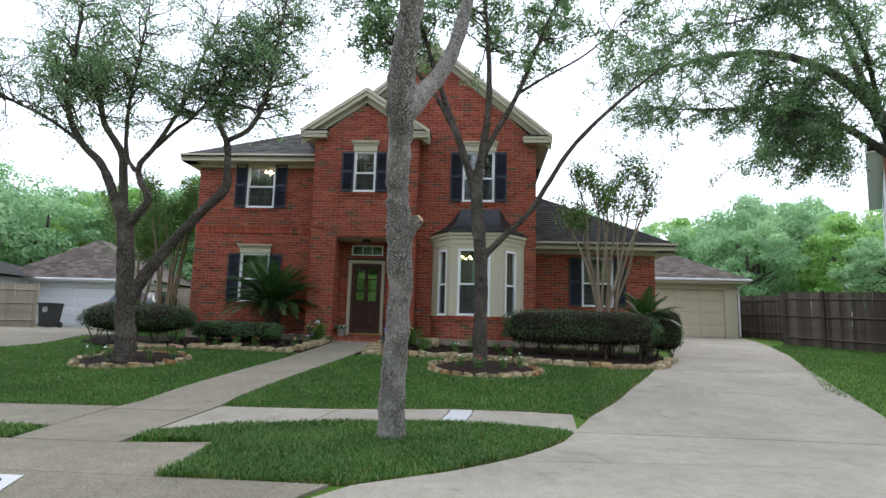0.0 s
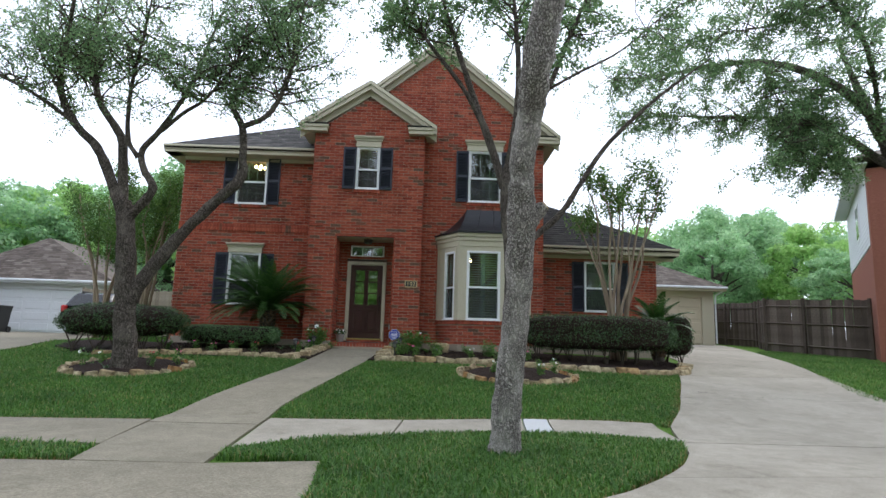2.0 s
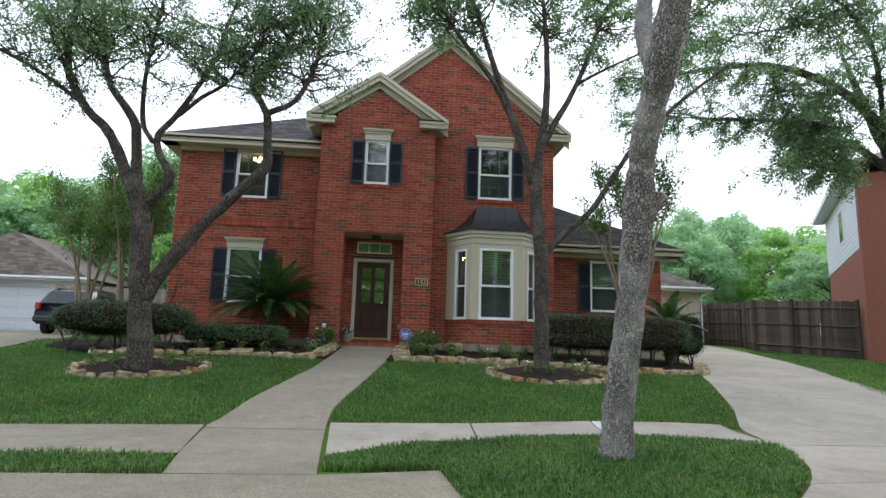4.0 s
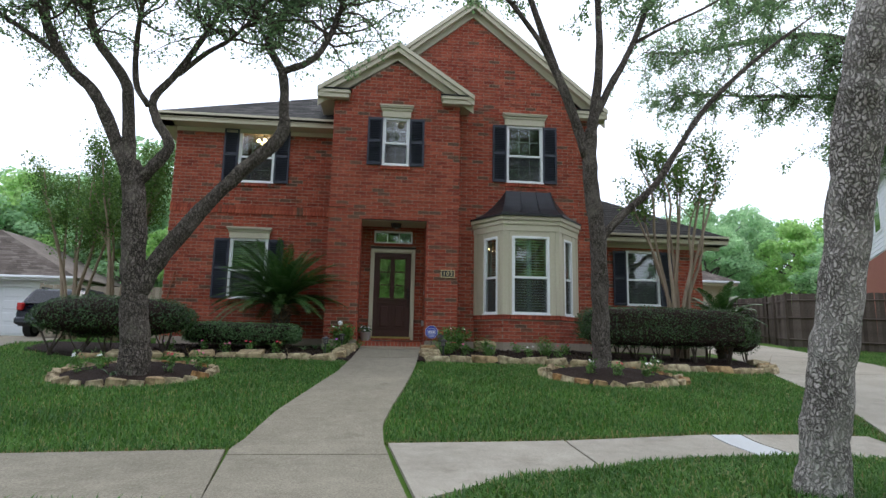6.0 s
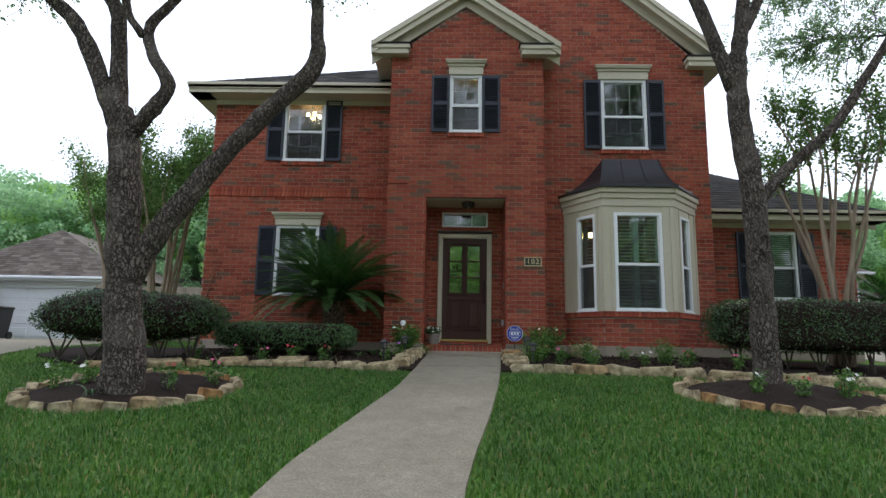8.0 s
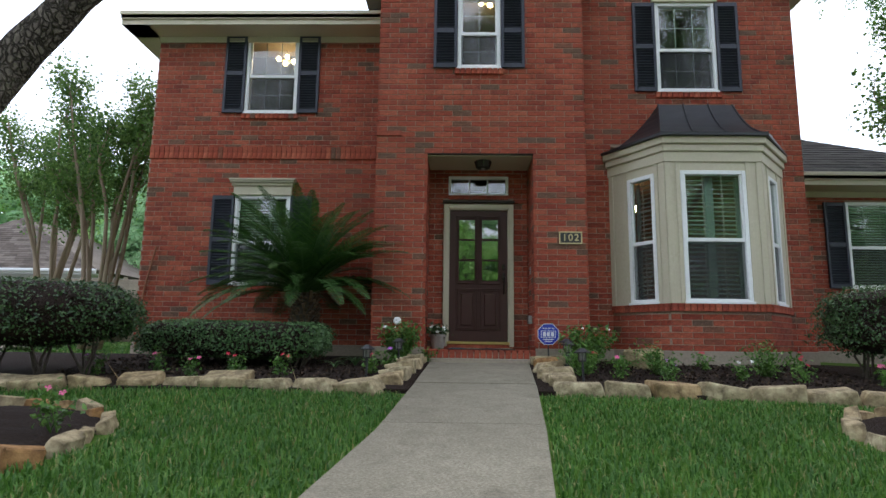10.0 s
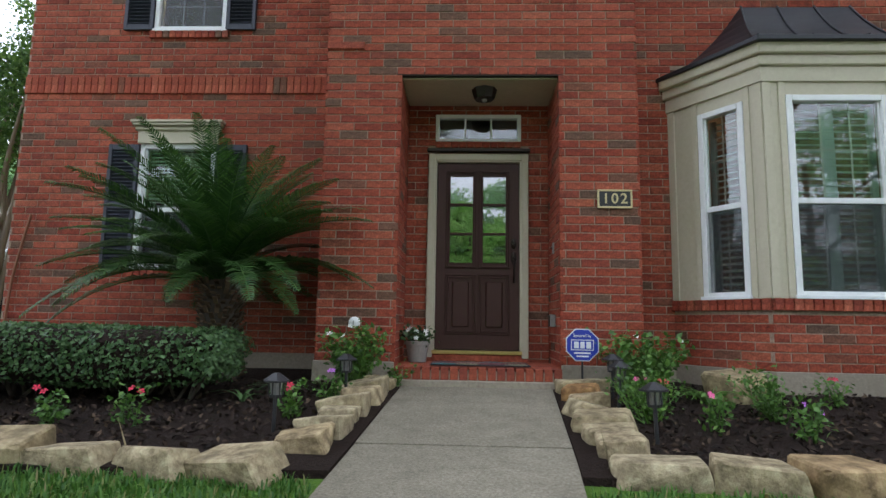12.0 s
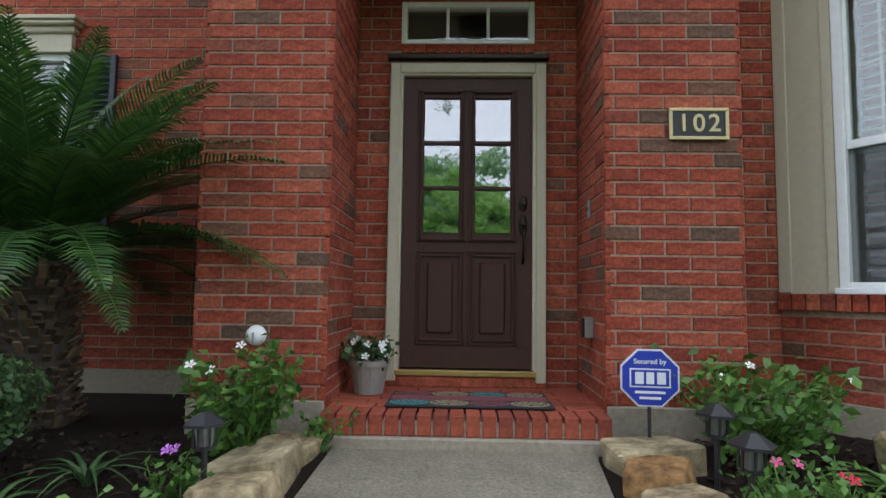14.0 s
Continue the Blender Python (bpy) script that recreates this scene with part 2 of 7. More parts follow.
MYRTLEBARK = surface("smooth_myrtle_bark", (0.16, 0.115, 0.075), (0.31, 0.24, 0.17), 12, 2, 0.8, 0.2, 0.01, stretch=(1, 1, 0.2))
TWIG = surface("twig_bark", (0.04, 0.03, 0.022), (0.09, 0.07, 0.055), 40, 3, 0.9, 0.3, 0.004)
OAKLEAF = leafy("oak_leaf", [(0.0, (0.11, 0.2, 0.1)), (0.5, (0.18, 0.3, 0.15)), (0.85, (0.26, 0.4, 0.21)), (1.0, (0.36, 0.49, 0.28))], 0.4, 0.68)
# far leaves: base colours lifted and paled to paint in haze and overexposure
HAZELEAF = leafy("hazed_far_leaf", [(0.0, (0.27, 0.46, 0.27)), (0.5, (0.36, 0.57, 0.34)), (1.0, (0.47, 0.66, 0.43))], 0.6, 0.6)
HAZELEAF2 = leafy("hazed_far_leaf_bright", [(0.0, (0.29, 0.5, 0.18)), (0.5, (0.39, 0.63, 0.23)), (1.0, (0.48, 0.69, 0.3))], 0.6, 0.6)
HEDGELEAF = leafy("hedge_leaf", [(0.0, (0.022, 0.055, 0.02)), (0.6, (0.045, 0.095, 0.032)), (1.0, (0.08, 0.15, 0.05))], 0.4, 0.25)
PRIVETLEAF = leafy("privet_leaf", [(0.0, (0.045, 0.10, 0.04)), (0.6, (0.085, 0.165, 0.065)), (1.0, (0.14, 0.24, 0.10))], 0.4, 0.3)
MYRTLELEAF = leafy("myrtle_leaf", [(0.0, (0.06, 0.13, 0.035)), (0.6, (0.11, 0.21, 0.05)), (1.0, (0.18, 0.29, 0.08))], 0.45, 0.45)
ROSELEAF = leafy("flower_leaf", [(0.0, (0.05, 0.12, 0.025)), (0.6, (0.09, 0.2, 0.04)), (1.0, (0.16, 0.3, 0.07))], 0.4, 0.3)
PALMLEAF = leafy("palm_leaf", [(0.0, (0.018, 0.058, 0.014)), (0.6, (0.036, 0.095, 0.022)), (1.0, (0.075, 0.15, 0.036))], 0.42, 0.25, 0.4)
BLADE = leafy("grass_blade", [(0.0, (0.04, 0.118, 0.021)), (0.5, (0.072, 0.178, 0.031)), (0.88, (0.115, 0.24, 0.047)), (0.95, (0.24, 0.25, 0.094)), (1.0, (0.31, 0.26, 0.13))], 0.5, 0.4)
FENCEWOOD = pieces("weathered_fence_wood", [(0.0, (0.09, 0.072, 0.062)), (0.5, (0.13, 0.105, 0.09)), (1.0, (0.19, 0.16, 0.14))], 30, 0.9, 0.4, 0.006, 0.4, 0.2)
PALEFENCE = pieces("pale_fence_wood", [(0.0, (0.3, 0.26, 0.2)), (1.0, (0.44, 0.39, 0.31))], 30, 0.9, 0.4, 0.006, 0.3, 0.2)
GARAGEPAINT = surface("cream_garage_door", (0.5, 0.43, 0.31), (0.56, 0.49, 0.36), 15, 1, 0.55, 0.03, 0.001)
WHITEPAINT = surface("white_wall_paint", (0.62, 0.64, 0.66), (0.72, 0.74, 0.75), 15, 1, 0.6, 0.03, 0.001)
CARPAINT = surface("dark_car_paint", (0.008, 0.010, 0.018), (0.012, 0.015, 0.024), 200, 2, 0.18, 0.0, metal=0.2, gloss=0.6)
TYRE = surface("tyre_rubber", (0.012, 0.012, 0.012), (0.02, 0.02, 0.02), 80, 4, 0.9, 0.2, 0.002)
REDLENS = surface("red_lens", (0.35, 0.012, 0.012), (0.42, 0.02, 0.02), 30, 3, 0.2, 0.0)
DARKGLASS = surface("tinted_glass", (0.012, 0.014, 0.016), (0.02, 0.022, 0.025), 5, 1, 0.06, 0.0)


def netting(name, cover):
    """Dark woven insect screen, partly see-through."""
    m, t, p = nodes_of(name)
    p.inputs["Base Color"].default_value, p.inputs["Roughness"].default_value = (0.03, 0.033, 0.035, 1), 0.8
    tr, mx = t.nodes.new("ShaderNodeBsdfTransparent"), t.nodes.new("ShaderNodeMixShader")
    mx.inputs[0].default_value = cover
    t.links.new(tr.outputs[0], mx.inputs[1])
    t.links.new(p.outputs[0], mx.inputs[2])
    t.links.new(mx.outputs[0], t.nodes["Material Output"].inputs[0])
    return m


SCREEN = netting("insect_screen", 0.3)


def petal(name, c):
    return surface(name, tuple(0.8 * v for v in c), c, 60, 8, 0.6, 0.05, 0.001)


WHITEPETAL, PINKPETAL, REDPETAL, LILACPETAL = petal("white_petal", (0.8, 0.8, 0.76)), petal("pink_petal", (0.75, 0.12, 0.3)), petal("red_petal", (0.6, 0.015, 0.06)), petal("lilac_petal", (0.5, 0.16, 0.6))


# ---- mesh helpers ----
def mesh_of(name, bm, material, smooth=False):
    me = bpy.data.meshes.new(name)
    bm.normal_update()
    bm.to_mesh(me)
    bm.free()
    me.materials.append(material)
    if smooth:
        me.polygons.foreach_set("use_smooth", [True] * len(me.polygons))
    return me


def raw_mesh(name, verts, faces, material, smooth=False):
    me = bpy.data.meshes.new(name)
    me.from_pydata(verts, [], faces)
    me.materials.append(material)
    if smooth:
        me.polygons.foreach_set("use_smooth", [True] * len(me.polygons))
    me.update()
    return me


def thing(name, label, category, group="", kind="", at=(0, 0, 0)):
    ob = new(name)
    ob.location = at
    return tagged(ob, label, category, group, kind)


def part(name, bm, material, parent, label="", smooth=False):
    """Links a bmesh, or a mesh, in world places as ONE object under a thing or a part."""
    me = bm if isinstance(bm, bpy.types.Mesh) else mesh_of(name, bm, material, smooth)
    ob = new(name, me)
    ob.parent = parent
    if parent.parent is None:
        ob.matrix_parent_inverse = Matrix.Translation(-Vector(parent.location))
    if label:
        ob["label"] = label
    return ob


def cuboid(bm, x0, x1, y0, y1, z0, z1, m=None, bev=0.0):
    r = bmesh.ops.create_cube(bm, size=1, matrix=Matrix.LocRotScale(((x0 + x1) / 2, (y0 + y1) / 2, (z0 + z1) / 2), None, (abs(x1 - x0), abs(y1 - y0), abs(z1 - z0))))
    vs = r["verts"]
    if bev:
        es = list({e for v in vs for e in v.link_edges})
        o = bmesh.ops.bevel(bm, geom=es, offset=bev, segments=1, affect="EDGES")
        vs = list({v for f in o["faces"] for v in f.verts} | {v for v in vs if v.is_valid})
    if m is not None:
        bmesh.ops.transform(bm, matrix=m, verts=vs)
    return vs


def block(x0, x1, y0, y1, z0, z1, bev=0.0, m=None):
    bm = bmesh.new()
    cuboid(bm, x0, x1, y0, y1, z0, z1, m, bev)
    return bm


def prism(pts, y0, y1):
    """A plate cut to an outline in x and z, from y0 to y1."""
    bm = bmesh.new()
    a = [bm.verts.new((x, y0, z)) for x, z in pts]
    b = [bm.verts.new((x, y1, z)) for x, z in pts]
    bm.faces.new(a)
    bm.faces.new(b[::-1])
    for i in range(len(pts)):
        j = (i + 1) % len(pts)
        bm.faces.new((a[j], a[i], b[i], b[j]))
    bmesh.ops.recalc_face_normals(bm, faces=bm.faces)
    return bm


def disc(bm, x, y, z, r, h, sides=16, top=None, m=None):
    mat_ = Matrix.Translation((x, y, z + h / 2))
    if m is not None:
        mat_ = m @ mat_
    bmesh.ops.create_cone(bm, cap_ends=True, segments=sides, radius1=r, radius2=r if top is None else top, depth=h, matrix=mat_)


def smooth_line(pts, n):
    """Catmull-Rom through the points, n samples a span."""
    p = [np.array(q, float) for q in pts]
    p = [2 * p[0] - p[1]] + p + [2 * p[-1] - p[-2]]
    out = []
    for i in range(1, len(p) - 2):
        for k in range(n):
            s = k / n
            a, b, c, d = p[i - 1], p[i], p[i + 1], p[i + 2]
            out.append(0.5 * (2 * b + (c - a) * s + (2 * a - 5 * b + 4 * c - d) * s * s + (3 * b - a - 3 * c + d) * s ** 3))
    out.append(p[-2])
    return out


def sweep(bm, line, radii, sides=8, lump=0.0, close=True):
    """A tapering tube along the line."""
    rings = []
    n = len(line)
    ref = np.array((0.3, 1.0, 0.2))
    for i, c in enumerate(line):
        d = line[min(i + 1, n - 1)] - line[max(i - 1, 0)]
        d = d / (np.linalg.norm(d) + 1e-9)
        a = np.cross(d, ref)
        a /= np.linalg.norm(a) + 1e-9
        b = np.cross(d, a)
        r = radii[i] if hasattr(radii, "__len__") else radii
        ring = []
        for k in range(sides):
            w = 2 * math.pi * k / sides
            q = c + (a * math.cos(w) + b * math.sin(w)) * r
            if lump:
                q = c + (q - c) * (1 + lump * noise.noise(Vector(q) * (1.1 / max(r, 0.03)) * 0.5))
            ring.append(bm.verts.new(q))
        rings.append(ring)
    for r0, r1 in zip(rings, rings[1:]):
        for k in range(sides):
            bm.faces.new((r0[k], r0[(k + 1) % sides], r1[(k + 1) % sides], r1[k]))
    if close:
        bm.faces.new(rings[0][::-1])
        bm.faces.new(rings[-1])


def leaves_mesh(name, centres, size, material, rng, normals=None, jitter=1.0, slim=0.42, fold=0.12):
    """Many small folded leaves, one at each centre."""
    c = np.asarray(centres, float)
    n = len(c)
    d = rng.normal(size=(n, 3))
    if normals is not None:
        d = normals + jitter * d
    d /= np.linalg.norm(d, axis=1)[:, None] + 1e-9
    up = rng.normal(size=(n, 3))
    a = np.cross(d, up)
    a /= np.linalg.norm(a, axis=1)[:, None] + 1e-9
    b = np.cross(d, a)
    s = size * rng.uniform(0.65, 1.3, n)[:, None]
    v = np.empty((n, 4, 3))
    v[:, 0], v[:, 2] = c - a * s * 0.5, c + a * s * 0.5
    v[:, 1], v[:, 3] = c + b * s * slim + d * s * fold, c - b * s * slim + d * s * fold
    me = bpy.data.meshes.new(name)
    me.vertices.add(4 * n)
    me.vertices.foreach_set("co", v.ravel())
    me.loops.add(6 * n)
    k = np.arange(n)[:, None] * 4
    me.loops.foreach_set("vertex_index", np.hstack([k, k + 1, k + 2, k, k + 2, k + 3]).ravel())
    me.polygons.add(2 * n)
    me.polygons.foreach_set("loop_start", np.arange(2 * n) * 3)
    me.update(calc_edges=True)
    me.materials.append(material)
    return me


# ---- the lie of the land ----
def land(x, y):
    tilt = -0.035 * min(max(x - 4.0, 0), 4.5) * float(np.interp(y, (-11, -7.5, 0, 9), (0, 1, 1, 0)))
    if y > -0.3:
        return tilt + (0.58 + (y + 0.3) * (0.012 + 0.026 * min(max((x + 5) / 10, 0), 1)) if y < 40 else land(x, 39.9))
    return tilt + float(np.interp(y, (-30, -12.0, -11.62, -8, -5.5, -0.3), (-0.23, -0.22, -0.12, -0.105, 0.155, 0.58)))


def resample(pts, n):
    p = np.array(pts, float)
    s = np.r_[0, np.cumsum(np.linalg.norm(np.diff(p, axis=0), axis=1))]
    t = np.linspace(0, s[-1], n)
    return np.c_[np.interp(t, s, p[:, 0]), np.interp(t, s, p[:, 1])]


def sheet(name, one, two, rise, material, rows=24, cols=6, thick=0.1, mound=0.0, wobble=0.0):
    """A slab on the land between two edge lines."""
    a, b = resample(one, rows), resample(two, rows)
    bm = bmesh.new()
    g = []
    for i in range(rows):
        r = []
        for j in range(cols):
            s = j / (cols - 1)
            x, y = a[i] * (1 - s) + b[i] * s
            h = mound * math.sin(math.pi * s) * math.sin(math.pi * i / (rows - 1))
            h += wobble * noise.noise((x * 5, y * 5, 0)) if wobble and 0 < j < cols - 1 else 0
            r.append(bm.verts.new((x, y, land(x, y) + rise + h)))
        g.append(r)
    for i in range(rows - 1):
        for j in range(cols - 1):
            bm.faces.new((g[i][j], g[i][j + 1], g[i + 1][j + 1], g[i + 1][j]))
    rim = [e for e in bm.edges if e.is_boundary]
    o = bmesh.ops.extrude_edge_only(bm, edges=rim)
    bmesh.ops.translate(bm, vec=(0, 0, -thick), verts=[v for v in o["geom"] if isinstance(v, bmesh.types.BMVert)])
    bmesh.ops.recalc_face_normals(bm, faces=bm.faces)
    if g[0][0].is_valid and sum(f.normal.z for f in bm.faces) < 0:
        bmesh.ops.reverse_faces(bm, faces=bm.faces)
    return mesh_of(name, bm, material)


XS = [-400, -150, -60, -30, -20, -12, -8, -5, -2, 0, 2, 5, 8, 12, 16, 20, 30, 60, 150, 400]
YS = [-400, -120, -50, -30, -20, -14, -12.0, -11.62, -10, -8, -6, -4, -2, -0.3, 3, 7, 11, 15, 20, 30, 40, 80, 150, 400]
ground = new("ground", raw_mesh("ground", [(x, y, land(x, y) - 0.01) for y in YS for x in XS],
             [(j * len(XS) + i, j * len(XS) + i + 1, (j + 1) * len(XS) + i + 1, (j + 1) * len(XS) + i) for j in range(len(YS) - 1) for i in range(len(XS) - 1)], SOIL))
tagged(ground, "green lawn soil sloping up to the house", "ground", kind="structure")


def paving(name, one, two, label, category, rise=0.018, material=CONCRETE, rows=24, cols=6, group=""):
    return tagged(new(name, sheet(name, one, two, rise, material, rows, cols)), label, category, group, kind="structure")


WALK_L = [(-0.66, -0.2), (-0.74, -2.15), (-0.84, -4.0), (-1.05, -5.68), (-1.23, -6.84), (-1.32, -8.29), (-1.1, -9.77), (-0.95, -10.54)]
WALK_R = [(0.64, -0.2), (0.48, -2.2), (0.3, -4.0), (0.12, -5.5), (-0.04, -6.57), (-0.14, -7.39), (-0.13, -8.06), (-0.05, -9.21), (0.06, -10.54)]
wl, wr = resample(WALK_L, 121), resample(WALK_R, 121)
for k, (i, j) in enumerate(((0, 20), (20, 41), (41, 97), (97, 120))):
    a, b = [tuple(q) for q in wl[i:j + 1]], [tuple(q) for q in wr[i:j + 1]]
    if k:
        a[0], b[0] = (a[0][0], a[0][1] - 0.016), (b[0][0], b[0][1] - 0.016)
    paving("front_walk", a, b, "pale concrete front walk slab with trowelled joints", "path",
           0.018 - 0.002 * (k % 2), group="front walk slabs")
paving("pavement", [(-9.44, -8.7), (-3.16, -8.57), (-1.34, -8.38)], [(-9.24, -10.04), (-3.09, -9.93), (-1.09, -9.86)], "pale concrete pavement slab beside the lawn", "pavement")
SW_T, SW_B = [(-0.11, -8.08), (0.74, -8.01), (1.54, -7.95), (2.89, -7.74), (4.59, -7.71)], [(0.03, -9.88), (0.78, -9.23), (1.38, -9.05), (2.2, -8.67), (3.15, -8.58), (4.06, -8.78), (4.44, -9.05)]
st, sb = resample(SW_T, 61), resample(SW_B, 61)
for i, j, mat_ in ((0, 20, PALECONC), (20, 39, PALECONC), (39, 43, PATCHED), (43, 60, PALECONC)):
    a, b = [tuple(q) for q in st[i:j + 1]], [tuple(q) for q in sb[i:j + 1]]
    a[0], b[0] = (a[0][0] + 0.02, a[0][1]), (b[0][0] + 0.02, b[0][1])
    paving("pavement", a, b, "pale concrete pavement slab between two strips of grass", "pavement", material=mat_)
paving("kerb_apron", [(-9.14, -10.7), (-0.92, -10.56), (0.1, -10.54), (0.92, -10.36)], [(-9, -11.62), (-0.9, -11.62), (0.1, -11.62), (1.05, -11.62)], "stained concrete landing between walk and kerb", "pavement", 0.015)
paving("kerb", [(-12, -11.622), (1.05, -11.622), (2.3, -11.622)], [(-12, -12.02), (1.05, -12.02), (1.9, -12.02)], "rolled concrete kerb along the street", "kerb", 0.014, rows=30)
paving("gutter", [(-12, -12.025), (9.5, -12.025)], [(-12, -12.6), (9.5, -12.6)], "pale concrete gutter along the kerb", "gutter", 0.012, rows=30)
paving("road", [(-120, -12.605), (120, -12.605)], [(-120, -24), (120, -24)], "worn grey concrete street", "road", 0.01, ROADMAT, 40, 8)
DR_L = [(1.95, -12.02), (2.5, -11.6), (3.15, -11.09), (3.61, -10.59), (3.96, -10.1), (4.22, -9.59), (4.78, -7.81), (5.38, -6.71), (6.59, -3.97), (7.97, -0.6), (8.75, 1.2), (9.6, 5.0), (10.6, 11.2)]
DR_R = [(8.5, -12.02), (8.33, -10.4), (8.92, -8.85), (9.13, -7.22), (9.47, -5.98), (10.0, -4.3), (11.05, -1.1), (12.1, 1.5), (13.6, 6.0), (15.0, 11.2)]
dl, dr = resample(DR_L, 121), resample(DR_R, 121)
for k, (i, j) in enumerate(((0, 10), (10, 19), (19, 36), (36, 52), (52, 76), (76, 98), (98, 120))):
    a, b = [tuple(q) for q in dl[i:j + 1]], [tuple(q) for q in dr[i:j + 1]]
    if k:
        a[0], b[0] = (a[0][0], a[0][1] + 0.018), (b[0][0], b[0][1] + 0.018)
    paving("driveway", a, b, "long pale concrete driveway slab with fine cracks", "driveway", 0.018 - 0.002 * (k % 2), PALECONC, group="driveway slabs")
paving("neighbour_driveway", [(-8.65, -11.28), (-8.46, -5.94), (-7.2, -2.4), (-8.0, 1.5), (-11.2, 10.9)], [(-14, -11.3), (-13.5, -6), (-13.0, -2.4), (-14.5, 1.5), (-18.5, 10.9)], "pale concrete driveway of the next house", "driveway", 0.015)
paving("garden_bed", [(x - 0.004, y) for x, y in resample(WALK_L, 121)[1:27]], [(-7.4, 0.95), (-6.8, -1.5), (-5.2, -2.6)], "dark mulch bed along the house wall", "flower bed", 0.03, MULCHSHADE, 30, 40)
paving("garden_bed", [(x + 0.004, y) for x, y in resample(WALK_R, 121)[1:27]], [(3.1, 0.45), (3.05, -1.0), (3.0, -2.62)], "dark mulch bed below the bay window", "flower bed", 0.03, MULCHSHADE, 30, 30)
paving("garden_bed", [(3.0, 0.45), (3.0, -1.0), (3.0, -2.62)], [(8.25, 0.8), (7.9, -1.0), (7.21, -2.48)], "dark mulch bed under the long hedge", "flower bed", 0.03, MULCHSHADE, 30, 30)
paving("garden_bed", [(-1.0, 1.05), (-0.95, -0.4)], [(-7.3, 1.05), (-6.9, -0.7)], "dark mulch against the foundation", "flower bed", 0.022, MULCHSHADE, 30, 30)
paving("garden_bed", [(0.76, 0.5), (0.76, -0.5)], [(4.9, 0.9), (4.9, -0.7)], "dark mulch against the foundation", "flower bed", 0.022, MULCHSHADE, 30, 30)


def tree_ring(cx, cy, rx, ry):
    bm = bmesh.new()
    rings = []
    for i in range(9):
        s = i / 8
        rings.append([bm.verts.new((cx + rx * s * math.cos(w), cy + ry * s * math.sin(w), land(cx + rx * s * math.cos(w), cy + ry * s * math.sin(w)) - 0.005
                      + 0.13 * (1 - s * s) + (0.03 * noise.noise((7 * s * math.cos(w), 7 * s * math.sin(w), cx)) if 0 < s < 1 else 0.0) + 0.02))
                      for w in (2 * math.pi * k / 40 for k in range(40))])
    for r0, r1 in zip(rings, rings[1:]):
        for k in range(40):
            bm.faces.new((r0[k], r1[k], r1[(k + 1) % 40], r0[(k + 1) % 40]))
    bmesh.ops.remove_doubles(bm, verts=bm.verts, dist=1e-5)
    return tagged(new("tree_bed", mesh_of("tree_bed", bm, MULCHSHADE, True)), "round dark mulch bed edged with stones", "flower bed", kind="structure")


tree_ring(-3.55, -4.5, 0.98, 1.05)
tree_ring(3.42, -4.15, 1.05, 0.98)


# ---- the house ----
COURSE, LONG, JOINT = 0.0803, 0.267, 0.0105


def brick_mesh(name, w, h, d=0.03):
    """A brick centred in u and z, its face at depth 0, its edges eased."""
    e, x, z = 0.004, w / 2, h / 2
    v = [(-x, e, -z), (x, e, -z), (x, e, z), (-x, e, z), (-x + e, 0, -z + e), (x - e, 0, -z + e), (x - e, 0, z - e), (-x + e, 0, z - e), (-x, d, -z), (x, d, -z), (x, d, z), (-x, d, z)]
    f = [(4, 5, 6, 7)] + [(i, (i + 1) % 4, 4 + (i + 1) % 4, 4 + i) for i in range(4)] + [(8 + i, 8 + (i + 1) % 4, (i + 1) % 4, i) for i in range(4)]
    return v, f


FULL = raw_mesh("brick", *brick_mesh("brick", LONG - JOINT, COURSE - JOINT), BRICK)
brick_rng = np.random.default_rng(5)


def lay_bricks(wall, origin, along, z0, z1, span, openings=(), near=None, limit=300):
    """Running-bond bricks on a wall face. span(z) gives the stretch of u; near(u, z) picks those that stand as single bricks."""
    ux, uy = along
    verts, faces, count = [], [], 0
    rot = math.atan2(uy, ux)
    z, row = z0, 0
    while z + COURSE <= z1 + 1e-6:
        zc = z + COURSE / 2
        lo, hi = span(zc)
        cuts = [(lo, hi)]
        for (a, b, c, d) in openings:
            if c < zc < d:
                cuts = [q for (p0, p1) in cuts for q in ((p0, min(p1, a)), (max(p0, b), p1)) if q[1] - q[0] > 0.03]
        for p0, p1 in cuts:
            u = math.floor(p0 / LONG) * LONG - (LONG / 2 if row % 2 else 0)
            while u < p1:
                a, b = max(u + JOINT / 2, p0 + 0.001), min(u + LONG - JOINT / 2, p1 - 0.001)
                if b - a > 0.035:
                    proud = brick_rng.uniform(-0.002, 0.0015)
                    uc = (a + b) / 2
                    if b - a > LONG - JOINT - 0.002 and near and count < limit and near(uc, zc):
                        ob = new("brick", FULL)
                        ob.parent = wall
                        ob.matrix_basis = Matrix.Translation((origin[0] + ux * uc + uy * proud, origin[1] + uy * uc - ux * -proud, zc)) @ Matrix.Rotation(rot, 4, "Z")
                        count += 1
                    else:
                        v, f = brick_mesh("", b - a, COURSE - JOINT)
                        k = len(verts)
                        verts += [(origin[0] + ux * (uc + x) - uy * (y + proud), origin[1] + uy * (uc + x) + ux * (y + proud), zc + q) for x, y, q in v]
                        faces += [tuple(k + i for i in g) for g in f]
                u += LONG
        z += COURSE
        row += 1
    if verts:
        ob = new("brickwork", raw_mesh("brickwork", verts, faces, BRICK))
        ob.parent = wall
        ob["kind"] = "stuff"


